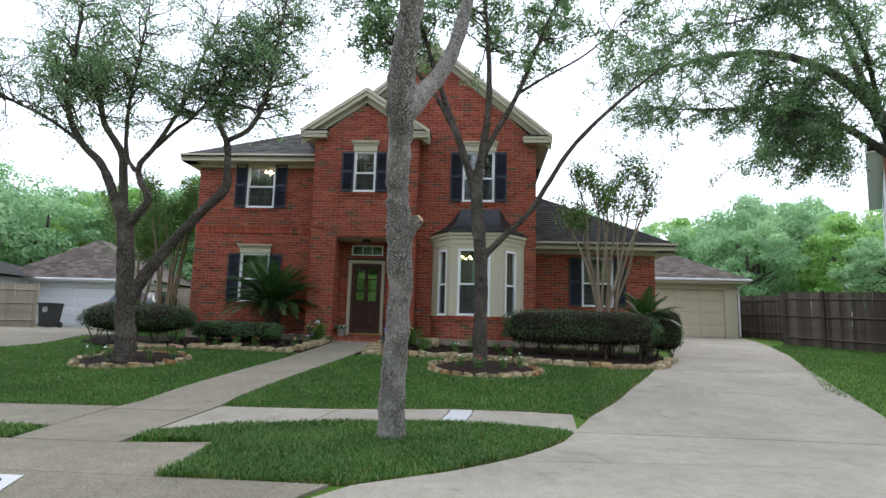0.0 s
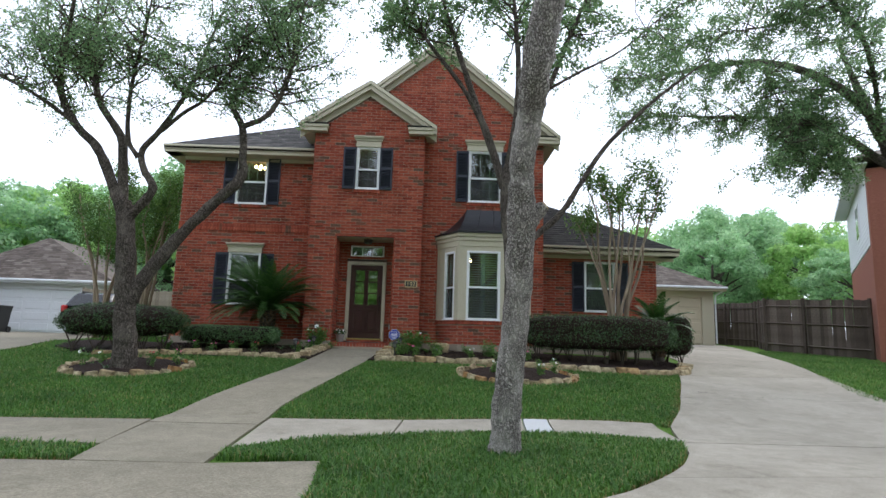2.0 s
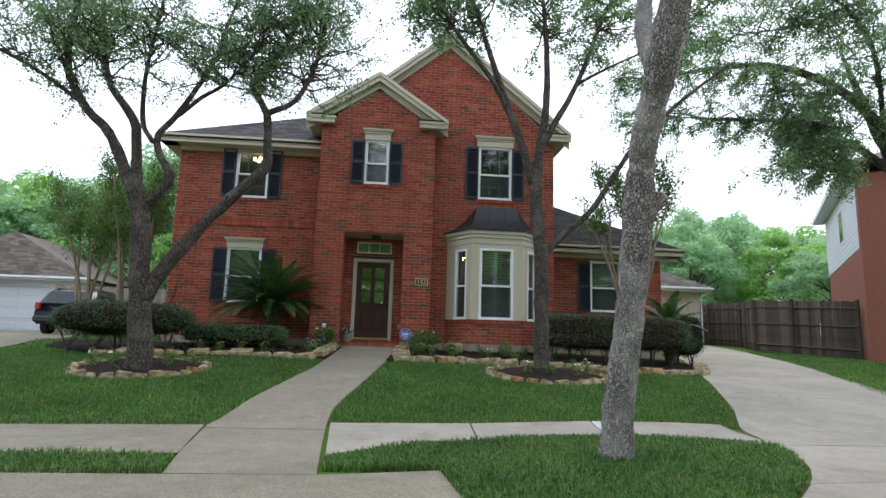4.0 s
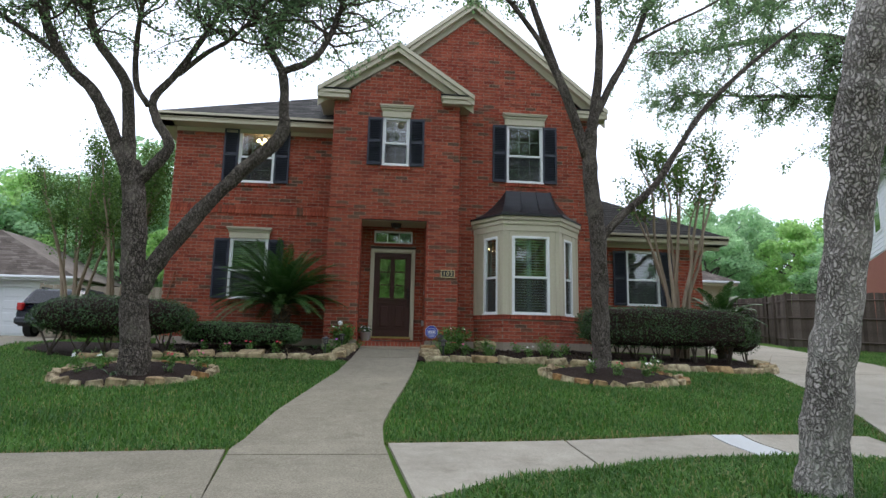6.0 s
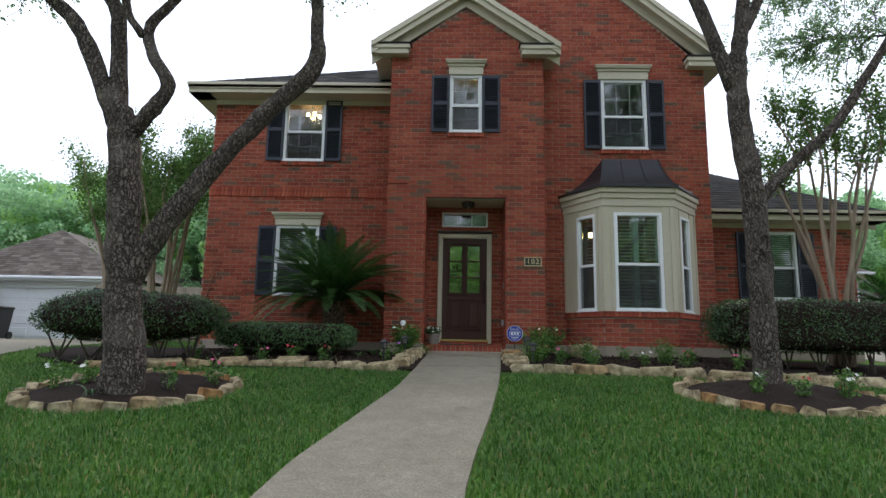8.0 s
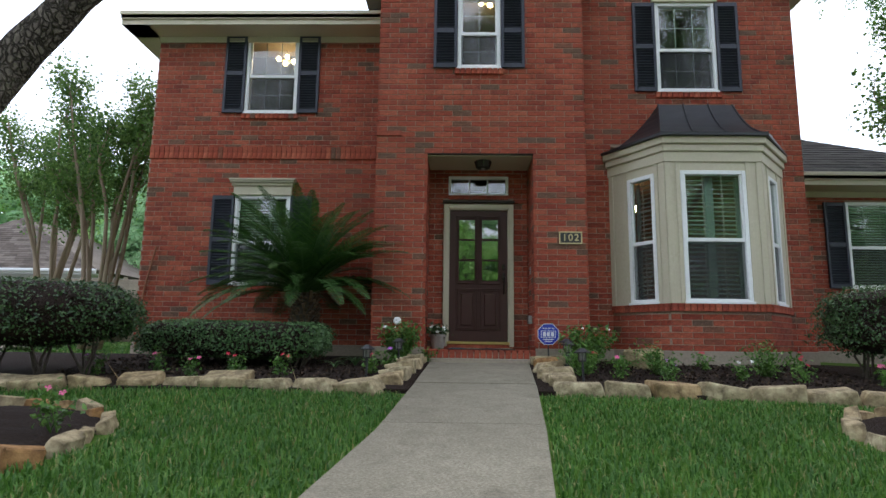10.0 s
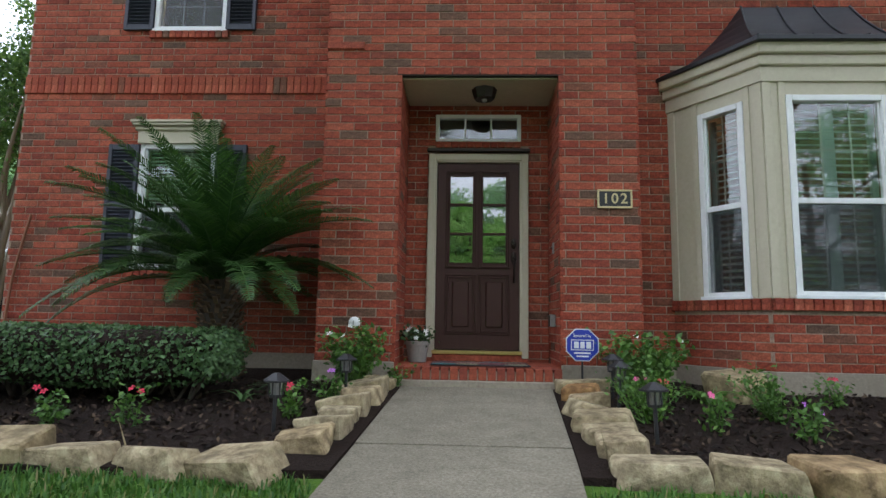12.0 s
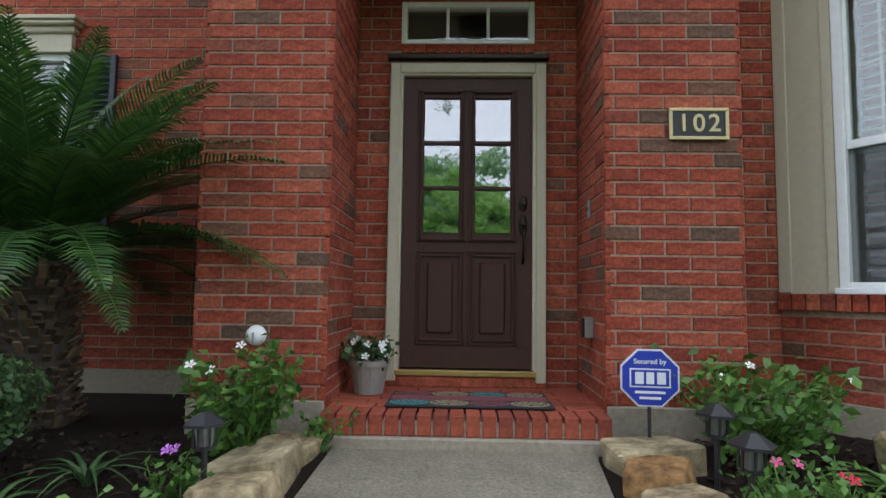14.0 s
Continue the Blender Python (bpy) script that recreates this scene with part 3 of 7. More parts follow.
def slab_with_holes(x0, x1, y0, y1, z0, z1, holes):
    """Wall core from y0 to y1, with the holes cut through."""
    bm = bmesh.new()
    us = sorted({x0, x1, *[min(max(h[i], x0), x1) for h in holes for i in (0, 1)]})
    zs = sorted({z0, z1, *[min(max(h[i], z0), z1) for h in holes for i in (2, 3)]})
    for a, b in zip(us, us[1:]):
        for c, d in zip(zs, zs[1:]):
            if not any(h[0] <= (a + b) / 2 <= h[1] and h[2] <= (c + d) / 2 <= h[3] for h in holes):
                cuboid(bm, a, b, y0, y1, c, d)
    bmesh.ops.remove_doubles(bm, verts=bm.verts, dist=1e-4)
    inner = [f for f in bm.faces if all(len(e.link_faces) > 2 for e in f.edges)]
    seen = {}
    for f in bm.faces:
        seen.setdefault(tuple(round(v, 4) for v in f.calc_center_median()), []).append(f)
    bmesh.ops.delete(bm, geom=[f for fs in seen.values() if len(fs) > 1 for f in fs], context="FACES")
    return bm


def rowlock(wall, x0, x1, y, z, h=0.095, out=0.03, w=0.0803, name="sill_brick"):
    """A row of bricks on edge."""
    n = max(1, round((x1 - x0) / w))
    step = (x1 - x0) / n
    v, f = brick_mesh("", step - 0.009, h)
    me = raw_mesh(name, [(a, b * (1.0 if b < 0.01 else 4.0), c) for a, b, c in v], f, BRICK)
    for i in range(n):
        ob = new(name, me)
        ob.parent = wall
        ob.location = (x0 + step * (i + 0.5), y - out, z)


WIN_UL, WIN_LL, WIN_G, WIN_R, WIN_W = (-3.86, -2.99, 4.54, 5.93), (-3.90, -3.0, 1.70, 3.15), (-0.34, 0.29, 4.81, 5.98), (2.72, 3.64, 4.68, 6.15), (6.33, 7.27, 1.84, 3.33)
B0 = 0.792
LX, PX, RX, WX = -5.36, 1.49, 4.82, 8.5
LY, RY, WY, DY = 1.07, 0.51, 1.97, 0.76

wall_left = tagged(new("wall_left", mesh_of("wall_left", slab_with_holes(LX, -1.3, LY + 0.007, LY + 0.22, B0, 6.02, (WIN_UL, WIN_LL)), MORTAR)), "red brick wall of the two-storey left block", "wall", kind="structure")
wall_entry = tagged(new("wall_entry", mesh_of("wall_entry", slab_with_holes(-PX + 0.015, PX - 0.015, 0.007, 0.22, B0, 6.45, (WIN_G, (-0.768, 0.763, 0, 3.55))), MORTAR)), "projecting red brick entrance bay with a gable", "wall", kind="structure")
part("gable_core", prism([(-PX + 0.13, 6.45), (PX - 0.13, 6.45), (0.16, 7.33), (-0.2, 7.33)], 0.007, 0.2), MORTAR, wall_entry)
wall_right = tagged(new("wall_right", mesh_of("wall_right", slab_with_holes(1.3, RX, RY + 0.007, RY + 0.22, B0, 6.45, (WIN_R, (1.98, 4.48, 1.3, 3.8))), MORTAR)), "red brick wall with the tall gable", "wall", kind="structure")
part("gable_core", prism([(-1.5, 6.45), (RX, 6.45), (2.1, 9.05), (1.6, 9.05)], RY + 0.007, RY + 0.2), MORTAR, wall_right)
wall_wing = tagged(new("wall_wing", mesh_of("wall_wing", slab_with_holes(RX - 0.1, WX, WY + 0.007, WY + 0.22, B0, 3.5, (WIN_W,)), MORTAR)), "red brick wall of the single-storey wing", "wall", kind="structure")
wall_door = tagged(new("wall_door", mesh_of("wall_door", slab_with_holes(-0.76, 0.76, DY + 0.007, DY + 0.2, 0.7, 3.56, ((-0.5, 0.5, 0.7, 2.93), (-0.46, 0.46, 3.1, 3.4))), MORTAR)), "red brick wall at the back of the porch", "wall", kind="structure")

lay_bricks(wall_left, (0, LY), (1, 0), B0, 6.0, lambda z: (LX, -1.45), (WIN_UL, WIN_LL), lambda u, z: u > -3.6 and z < 3.7)
lay_bricks(wall_entry, (0, 0), (1, 0), B0, 7.38, lambda z: (-PX + max(0, z - 6.36) * 1.42, PX - max(0, z - 6.36) * 1.42), (WIN_G, (-0.75, 0.745, 0, 3.55)), lambda u, z: z < 4.2)
lay_bricks(wall_right, (0, RY), (1, 0), B0, 9.05, lambda z: (1.4 if z < 6.45 else -1.5 + (z - 6.45) * 1.2, RX - max(0, z - 6.45) * 1.13), (WIN_R, (1.98, 4.48, 1.36, 3.86)), lambda u, z: u < 2.6 and z < 6.0)
lay_bricks(wall_wing, (0, WY), (1, 0), B0, 3.46, lambda z: (RX, WX), (WIN_W,), lambda u, z: u < 5.9)
lay_bricks(wall_door, (0, DY), (1, 0), 0.72, 3.55, lambda z: (-0.76, 0.76), ((-0.53, 0.54, 0.7, 3.03), (-0.46, 0.46, 3.1, 3.4)), lambda u, z: True)


def side_wall(name, x, y0, y1, z0, z1, facing, label):
    """A short brick return running back from y0 to y1; facing is -1 or 1 along x."""
    t = 0.2
    lo, hi = (x + 0.007, x + t) if facing < 0 else (x - t, x - 0.007)
    w = tagged(new(name, mesh_of(name, block(lo, hi, y0 + 0.03, y1, z0, z1), MORTAR)), label, "wall", kind="structure")
    if facing > 0:
        lay_bricks(w, (x, y0), (0, 1), z0, z1, lambda z: (0.004, y1 - y0), (), lambda u, z: True, 120)
    else:
        lay_bricks(w, (x, y1), (0, -1), z0, z1, lambda z: (0, y1 - y0 - 0.004), (), lambda u, z: True, 120)
    return w


side_wall("wall_porch_left", -0.75, 0.0, DY, 0.66, 3.55, 1, "red brick jamb of the porch")
side_wall("wall_porch_right", 0.745, 0.0, DY, 0.66, 3.55, -1, "red brick jamb of the porch")
side_wall("wall_entry_side", PX, 0.0, RY, B0, 6.4, 1, "red brick return of the entrance bay")
side_wall("wall_entry_side", -PX, 0.0, LY, B0, 6.4, -1, "red brick return of the entrance bay")
side_wall("wall_right_side", RX, RY, WY, B0, 6.4, 1, "red brick return of the tall block")
for name, x0, x1, y0, y1, z1 in (("wall_west", LX, LX + 0.2, LY + 0.22, 10, 6.0), ("wall_east", RX - 0.2, RX, WY + 0.22, 10, 6.4), ("wall_wing_east", WX - 0.2, WX, WY + 0.22, 9, 3.5), ("wall_north", LX, WX, 9.8, 10, 6.0)):
    tagged(new(name, mesh_of(name, block(x0, x1, y0, y1, 0.6, z1 if name != "wall_north" else 3.4), MORTAR)), "plain brick outer wall of the house", "wall", kind="structure")

fd = thing("foundation", "exposed weathered concrete foundation under the brick", "foundation", kind="structure")
for x0, x1, y in ((LX - 0.02, -PX, LY), (-PX - 0.012, -0.755, 0.0), (0.75, PX + 0.012, 0.0), (PX, RX, RY), (RX, WX + 0.02, WY)):
    part("footing", block(x0, x1, y - 0.016, y + 0.3, 0.3, B0 + 0.002, 0.006), FOUNDATION, fd)

# soldier course on the left block, stepped band over the porch
for x0, x1, y, z in ((LX, -PX - 0.005, LY, 3.86), (-PX, -1.12, 0.0, 3.815)):
    rowlock(wall_left if y else wall_entry, x0, x1, y, z, 0.2 if y else 0.07, 0.022, 0.0803 if y else 0.267, "band_brick")
for wall, (x0, x1, z0, z1), y in ((wall_left, WIN_UL, LY), (wall_left, WIN_LL, LY), (wall_entry, WIN_G, 0.0), (wall_right, WIN_R, RY)):
    rowlock(wall, x0 - 0.04, x1 + 0.04, y, z0 - 0.05, 0.085, 0.035)
rowlock(wall_door, -0.46, 0.46, DY, 3.065, 0.062, 0.012)


# windows
def window(name, rect, y, cols, low_rows, label, blinds="", warm=False, m=None):
    """A white double-hung window in its opening: frame, rails, bars, two panes and the dim room behind it."""
    x0, x1, z0, z1 = rect
    w = thing(name, label, "window", kind="structure", at=((x0 + x1) / 2, y, z0))
    f, zm = 0.055, (z0 + z1) / 2 - 0.03 * (z1 - z0)
    mk = lambda *q, bev=0.004: block(*q, bev=bev, m=m)
    bm = bmesh.new()
    for q in ((x0, x0 + f, z0, z1), (x1 - f, x1, z0, z1), (x0 + f, x1 - f, z1 - f, z1), (x0 + f, x1 - f, z0, z0 + f)):
        cuboid(bm, q[0], q[1], y - 0.012, y + 0.09, q[2], q[3], m, 0.005)
    part("window_frame", bm, WHITE, w)
    part("window_sill", mk(x0 - 0.015, x1 + 0.015, y - 0.035, y + 0.02, z0 - 0.012, z0 + 0.022), WHITE, w)
    part("meeting_rail", mk(x0 + f, x1 - f, y + 0.01, y + 0.06, zm - 0.025, zm + 0.025), WHITE, w)
    for c, (a, b, dy, rows) in enumerate(((zm + 0.025, z1 - f, 0.03, 2), (z0 + f, zm - 0.025, 0.05, low_rows))):
        part("pane", mk(x0 + f, x1 - f, y + dy, y + dy + 0.004, a, b, bev=0), GLASS, w).visible_shadow = False
        g = f - 0.03
        bm = bmesh.new()
        for q in ((x0 + f, x0 + f + 0.02, a, b), (x1 - f - 0.02, x1 - f, a, b)):
            cuboid(bm, q[0], q[1], y + dy - 0.012, y + dy + 0.02, q[2], q[3], m)
        part("sash", bm, WHITE, w)
        for k in range(1, cols):
            xx = x0 + f + (x1 - x0 - 2 * f) * k / cols
            part("glazing_bar", mk(xx - 0.007, xx + 0.007, y + dy + 0.008, y + dy + 0.016, a, b, bev=0), GRILLE, w)
        for k in range(1, rows):
            zz = a + (b - a) * k / rows
            part("glazing_bar", mk(x0 + f, x1 - f, y + dy + 0.009, y + dy + 0.015, zz - 0.007, zz + 0.007, bev=0), GRILLE, w)
    part("insect_screen", mk(x0 + f, x1 - f, y + 0.028, y + 0.030, z0 + f, zm - 0.025, bev=0), SCREEN, w, "dark insect screen over the lower sash").visible_shadow = False
    if blinds:
        mat_ = BLINDMAT if blinds == "shutter" else BLINDGREY
        step = 0.062 if blinds == "shutter" else 0.045
        zz = z0 + f + 0.02
        while zz < z1 - f:
            bm = bmesh.new()
            r = Matrix.Translation(((x0 + x1) / 2, y + 0.16, zz)) @ Matrix.Rotation(radians(28), 4, "X")
            cuboid(bm, -(x1 - x0) / 2 + f, (x1 - x0) / 2 - f, -0.026, 0.026, -0.004, 0.004, (m or Matrix()) @ r)
            part("blind_slat", bm, mat_, w)
            zz += step
        if blinds == "shutter":
            xs = (x0 + f, (x0 + x1) / 2 - 0.03, x1 - f) if x1 - x0 > 0.7 else (x0 + f, x1 - f)
            for xx in xs:
                part("shutter_stile", mk(xx - 0.028, xx + 0.055 * (len(xs) == 3 and xx == xs[1]) + 0.028, y + 0.14, y + 0.18, z0 + f, z1 - f), BLINDMAT, w)
            part("shutter_rail", mk(x0 + f, x1 - f, y + 0.142, y + 0.178, zm - 0.04, zm + 0.03), BLINDMAT, w)
    return w


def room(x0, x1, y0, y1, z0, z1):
    """A plain room behind the windows, open to the street side, its dimness put into the wall colour."""
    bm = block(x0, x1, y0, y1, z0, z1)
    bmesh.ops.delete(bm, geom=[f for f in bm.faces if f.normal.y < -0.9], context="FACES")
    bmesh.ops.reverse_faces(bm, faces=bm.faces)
    return tagged(new("wall_room", mesh_of("wall_room", bm, ROOMSHADE)), "plain room walls with the indoor dimness painted into their colour", "room", kind="structure")


window("window_1", WIN_UL, LY, 3, 2, "white double-hung window with glazing bars upstairs")
window("window_2", WIN_LL, LY, 3, 2, "white double-hung window with drawn blinds downstairs", "blind")
window("window_3", WIN_G, 0.0, 2, 2, "narrow white double-hung window in the entrance gable")
window("window_4", WIN_R, RY, 3, 2, "white double-hung window above the bay")
window("window_5", WIN_W, WY, 3, 2, "white double-hung window of the wing", "blind")
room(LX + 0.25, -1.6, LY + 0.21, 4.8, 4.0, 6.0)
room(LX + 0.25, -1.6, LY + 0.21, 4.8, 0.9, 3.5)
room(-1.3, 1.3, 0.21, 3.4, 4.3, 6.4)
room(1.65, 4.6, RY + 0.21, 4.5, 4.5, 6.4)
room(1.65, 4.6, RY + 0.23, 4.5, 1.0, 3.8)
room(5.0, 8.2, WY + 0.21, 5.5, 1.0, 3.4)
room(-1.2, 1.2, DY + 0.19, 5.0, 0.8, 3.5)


def shutter(x0, x1, z0, z1, y):
    s = thing("window_shutter", "dark navy louvred wooden shutter beside a white window", "shutter", "window shutters", at=((x0 + x1) / 2, y, z0))
    f = 0.045
    bm = bmesh.new()
    for q in ((x0, x0 + f, z0, z1), (x1 - f, x1, z0, z1), (x0 + f, x1 - f, z0, z0 + 0.07), (x0 + f, x1 - f, z1 - 0.07, z1), (x0 + f, x1 - f, (z0 + z1) / 2 - 0.04, (z0 + z1) / 2 + 0.04)):
        cuboid(bm, q[0], q[1], y - 0.04, y - 0.002, q[2], q[3], None, 0.004)
    part("shutter_frame", bm, SHUTTERMAT, s)
    part("backing", block(x0 + f, x1 - f, y - 0.012, y - 0.003, z0 + 0.07, z1 - 0.07), SHUTTERMAT, s)
    lo, mid, hi = z0 + 0.07, (z0 + z1) / 2, z1 - 0.07
    for a, b in ((lo, mid - 0.04), (mid + 0.04, hi)):
        n = int((b - a) / 0.042)
        for k in range(n):
            bm = bmesh.new()
            m = Matrix.Translation(((x0 + x1) / 2, y - 0.024, a + (k + 0.5) * (b - a) / n)) @ Matrix.Rotation(radians(38), 4, "X")
            cuboid(bm, -(x1 - x0) / 2 + f, (x1 - x0) / 2 - f, -0.018, 0.018, -0.0045, 0.0045, m)
            part("louvre", bm, SHUTTERMAT, s)
    return s


for (x0, x1, z0, z1), y, w in ((WIN_UL, LY, 0.36), (WIN_LL, LY, 0.36), (WIN_G, 0.0, 0.35), (WIN_R, RY, 0.35), (WIN_W, WY, 0.37)):
    shutter(x0 - w, x0 - 0.004, z0, z1 - 0.01, y)
    shutter(x1 + 0.004, x1 + w, z0, z1 - 0.01, y)


def cornice(x0, x1, z0, z1, y):
    """The moulded tan head over a window."""
    c = thing("window_cornice", "tan painted moulded cornice above a window", "cornice", "window cornices", at=((x0 + x1) / 2, y, z0))
    h = z1 - z0
    part("frieze", block(x0 + 0.05, x1 - 0.05, y - 0.05, y - 0.002, z0, z0 + h * 0.55, 0.004), TRIMMAT, c)
    part("moulding", block(x0 + 0.02, x1 - 0.02, y - 0.075, y - 0.002, z0 + h * 0.55, z0 + h * 0.75, 0.012), TRIMMAT, c)
    part("moulding", block(x0, x1, y - 0.11, y - 0.002, z0 + h * 0.75, z0 + h * 0.88, 0.01), TRIMMAT, c)
    part("cap", block(x0 - 0.015, x1 + 0.015, y - 0.125, y - 0.002, z0 + h * 0.88, z1, 0.005), TRIMMAT, c)


cornice(-3.97, -2.93, 3.15, 3.41, LY)
cornice(-0.41, 0.36, 5.98, 6.27, 0.0)
cornice(2.62, 3.73, 6.15, 6.44, RY)

# bay window
BAYB, BAYF, BAYFY = (1.94, 4.48), (2.48, 3.77), -0.3
bay = thing("bay_window", "tan panelled bay window with white sashes on a brick base", "bay window", kind="structure", at=(3.06, -0.42, 0.6))


def bay_face(k, z0, z1, material, out=0.0, name="bay_panel", holes=(), bev=0.0):
    """One of the three faces (0 left, 1 front, 2 right), drawn in its own plane. Returns its pose and length."""
    a, b = ((BAYB[0], RY), (BAYF[0], BAYFY)) if k == 0 else ((BAYF[0], BAYFY), (BAYF[1], BAYFY)) if k == 1 else ((BAYF[1], BAYFY), (BAYB[1], RY))
    d = Vector((b[0] - a[0], b[1] - a[1], 0))
    return Matrix.Translation((a[0], a[1], 0)) @ Matrix.Rotation(math.atan2(d.y, d.x), 4, "Z"), d.length


for k in range(3):
    m, n = bay_face(k, 0, 0, None)
    if k == 1:
        u0, u1 = 0.2, n - 0.22
    else:
        u0, u1 = (0.34, 0.80) if k == 0 else (n - 0.80, n - 0.34)
    hole = (u0, u1, 1.415, 3.2)
    bm = slab_with_holes(0, n, 0.0, 0.14, 1.40, 3.66, (hole,))
    bmesh.ops.transform(bm, matrix=m, verts=bm.verts)
    part("bay_panel", bm, TRIMMAT, bay)
    for q in ((0, 0.075), (n - 0.075, n), (u0 - 0.06, u0 - 0.004), (u1 + 0.004, u1 + 0.06)):
        part("corner_board", block(q[0], q[1], -0.014, 0.002, 1.41, 3.32, 0.003, m), TRIMMAT, bay)
    part("frieze", block(-0.012, n + 0.012, -0.022, 0.01, 3.32, 3.46, 0.004, m), TRIMMAT, bay)
    part("cornice", block(-0.03, n + 0.03, -0.05, 0.01, 3.46, 3.56, 0.012, m), TRIMMAT, bay)
    part("cornice", block(-0.045, n + 0.045, -0.085, 0.01, 3.56, 3.68, 0.012, m), TRIMMAT, bay)
    w = window("window_bay", hole, -0.005, 3 if k == 1 else 2, 2, "white double-hung bay window with pale green plantation shutters" if k == 1 else "narrow white side window of the bay with plantation shutters", "shutter", m=m)
    w.location = m @ w.location
    for o in w.children:
        o.matrix_parent_inverse = Matrix.Translation(-w.location)
    base = tagged(new("wall_bay", mesh_of("wall_bay", block(0, n, 0.007, 0.2, B0, 1.36, 0, m), MORTAR)), "low red brick base of the bay window", "wall", kind="structure")
    d = m.to_3x3() @ Vector((1, 0, 0))
    lay_bricks(base, (m.translation.x, m.translation.y), (d.x, d.y), B0, 1.31, lambda z: (0.0, n), (), lambda u, z: True, 100)
    cnt = round(n / 0.0803)
    v, f = brick_mesh("", n / cnt - 0.008, 0.1)
    me = raw_mesh("sill_brick", [(p, q * (1 if q < 0.01 else 4), r) for p, q, r in v], f, BRICK)
    for i in range(cnt):
        ob = new("sill_brick", me)
        ob.parent = base
        ob.matrix_basis = m @ Matrix.Translation(((i + 0.5) * n / cnt, -0.035, 1.355))
    part("footing", block(-0.005, n + 0.005, -0.012, 0.3, 0.25, B0 + 0.002, 0.004, m), FOUNDATION, fd)
for name, z0, z1 in (("bay_floor", 1.33, 1.40), ("bay_ceiling", 3.5, 3.6)):
    bm = bmesh.new()
    ring = [(2.05, RY + 0.15), (2.54, -0.21), (3.70, -0.21), (4.39, RY + 0.15)]
    lo, hi = [bm.verts.new((x, y, z0)) for x, y in ring], [bm.verts.new((x, y, z1)) for x, y in ring]
    bm.faces.new(lo)
    bm.faces.new(hi[::-1])
    for i in range(4):
        bm.faces.new((lo[i], hi[i], hi[(i + 1) % 4], lo[(i + 1) % 4]))
    bmesh.ops.recalc_face_normals(bm, faces=bm.faces)
    part(name, bm, TRIMMAT, bay)

# curved metal roof of the bay
bm = bmesh.new()
rows = []
for i in range(9):
    s = i / 8
    e = 1 - (1 - s) ** 1.0
    zc = 3.69 + 0.76 * (0.30 * s + 0.70 * s ** 2.0)
    top = ((2.70, RY), (2.70, RY - 0.06), (3.80, RY - 0.06), (3.80, RY))
    low = ((1.83, RY), (2.41, BAYFY - 0.13), (3.83, BAYFY - 0.13), (4.59, RY))
    rows.append([bm.verts.new((low[k][0] * (1 - s) + top[k][0] * s, low[k][1] * (1 - s) + top[k][1] * s, zc)) for k in range(4)])
for r0, r1 in zip(rows, rows[1:]):
    for k in range(3):
        bm.faces.new((r0[k], r0[k + 1], r1[k + 1], r1[k]))
bm.faces.new(rows[-1])
part("bay_roof", bm, BAYMETAL, bay, "curved black standing-seam metal roof")
bm = bmesh.new()
low3 = [(1.83, RY), (2.41, BAYFY - 0.13), (3.83, BAYFY - 0.13), (4.59, RY)]
for (ax, ay), (bx, by) in zip(low3, low3[1:]):
    d = Vector((bx - ax, by - ay, 0))
    cuboid(bm, 0, d.length, -0.006, 0.05, 3.655, 3.70, Matrix.Translation((ax, ay, 0)) @ Matrix.Rotation(math.atan2(d.y, d.x), 4, "Z"), 0.004)
part("drip_edge", bm, BAYMETAL, bay)
for lo, hi in (((2.41, BAYFY - 0.13), (2.70, RY - 0.06)), ((2.88, BAYFY - 0.13), (3.07, RY - 0.06)), ((3.36, BAYFY - 0.13), (3.44, RY - 0.06)), ((3.83, BAYFY - 0.13), (3.80, RY - 0.06))):
    bm = bmesh.new()
    sweep(bm, [np.array((lo[0] + (hi[0] - lo[0]) * s, lo[1] + (hi[1] - lo[1]) * s, 3.70 + 0.76 * (0.30 * s + 0.70 * s * s))) for s in (i / 10 for i in range(11))], 0.012, 6)
    part("seam", bm, BAYMETAL, bay)


# roofs
def shingle_plane(a, b, c, d, material, courses):
    """Overlapping shingle courses between the eave a-b and the top d-c, cut into tabs."""
    rng = np.random.default_rng(int(abs(a[0] * 100)) + courses)
    a, b, c, d = (np.array(q, float) for q in (a, b, c, d))
    n = np.cross(b - a, d - a)
    n /= np.linalg.norm(n)
    n = n if n[2] > 0 else -n
    verts, faces = [], []
    for i in range(courses):
        s0, s1 = i / courses, (i + 1.25) / courses
        l0, r0, l1, r1 = a + (d - a) * s0, b + (c - b) * s0, a + (d - a) * min(s1, 1), b + (c - b) * min(s1, 1)
        w = np.linalg.norm(r0 - l0)
        cuts = [0.0]
        while cuts[-1] < 1:
            cuts.append(min(1.0, cuts[-1] + rng.uniform(0.2, 0.42) / max(w, 0.1)))
        for p, q in zip(cuts, cuts[1:]):
            lift = n * rng.uniform(0.010, 0.017)
            k = len(verts)
            verts += [l0 + (r0 - l0) * p + lift, l0 + (r0 - l0) * q + lift, l1 + (r1 - l1) * q + n * 0.002, l1 + (r1 - l1) * p + n * 0.002, l0 + (r0 - l0) * p, l0 + (r0 - l0) * q]
            faces += [(k, k + 1, k + 2, k + 3), (k, k + 4, k + 5, k + 1)]
    return raw_mesh("shingles", [tuple(v) for v in verts], faces, material)


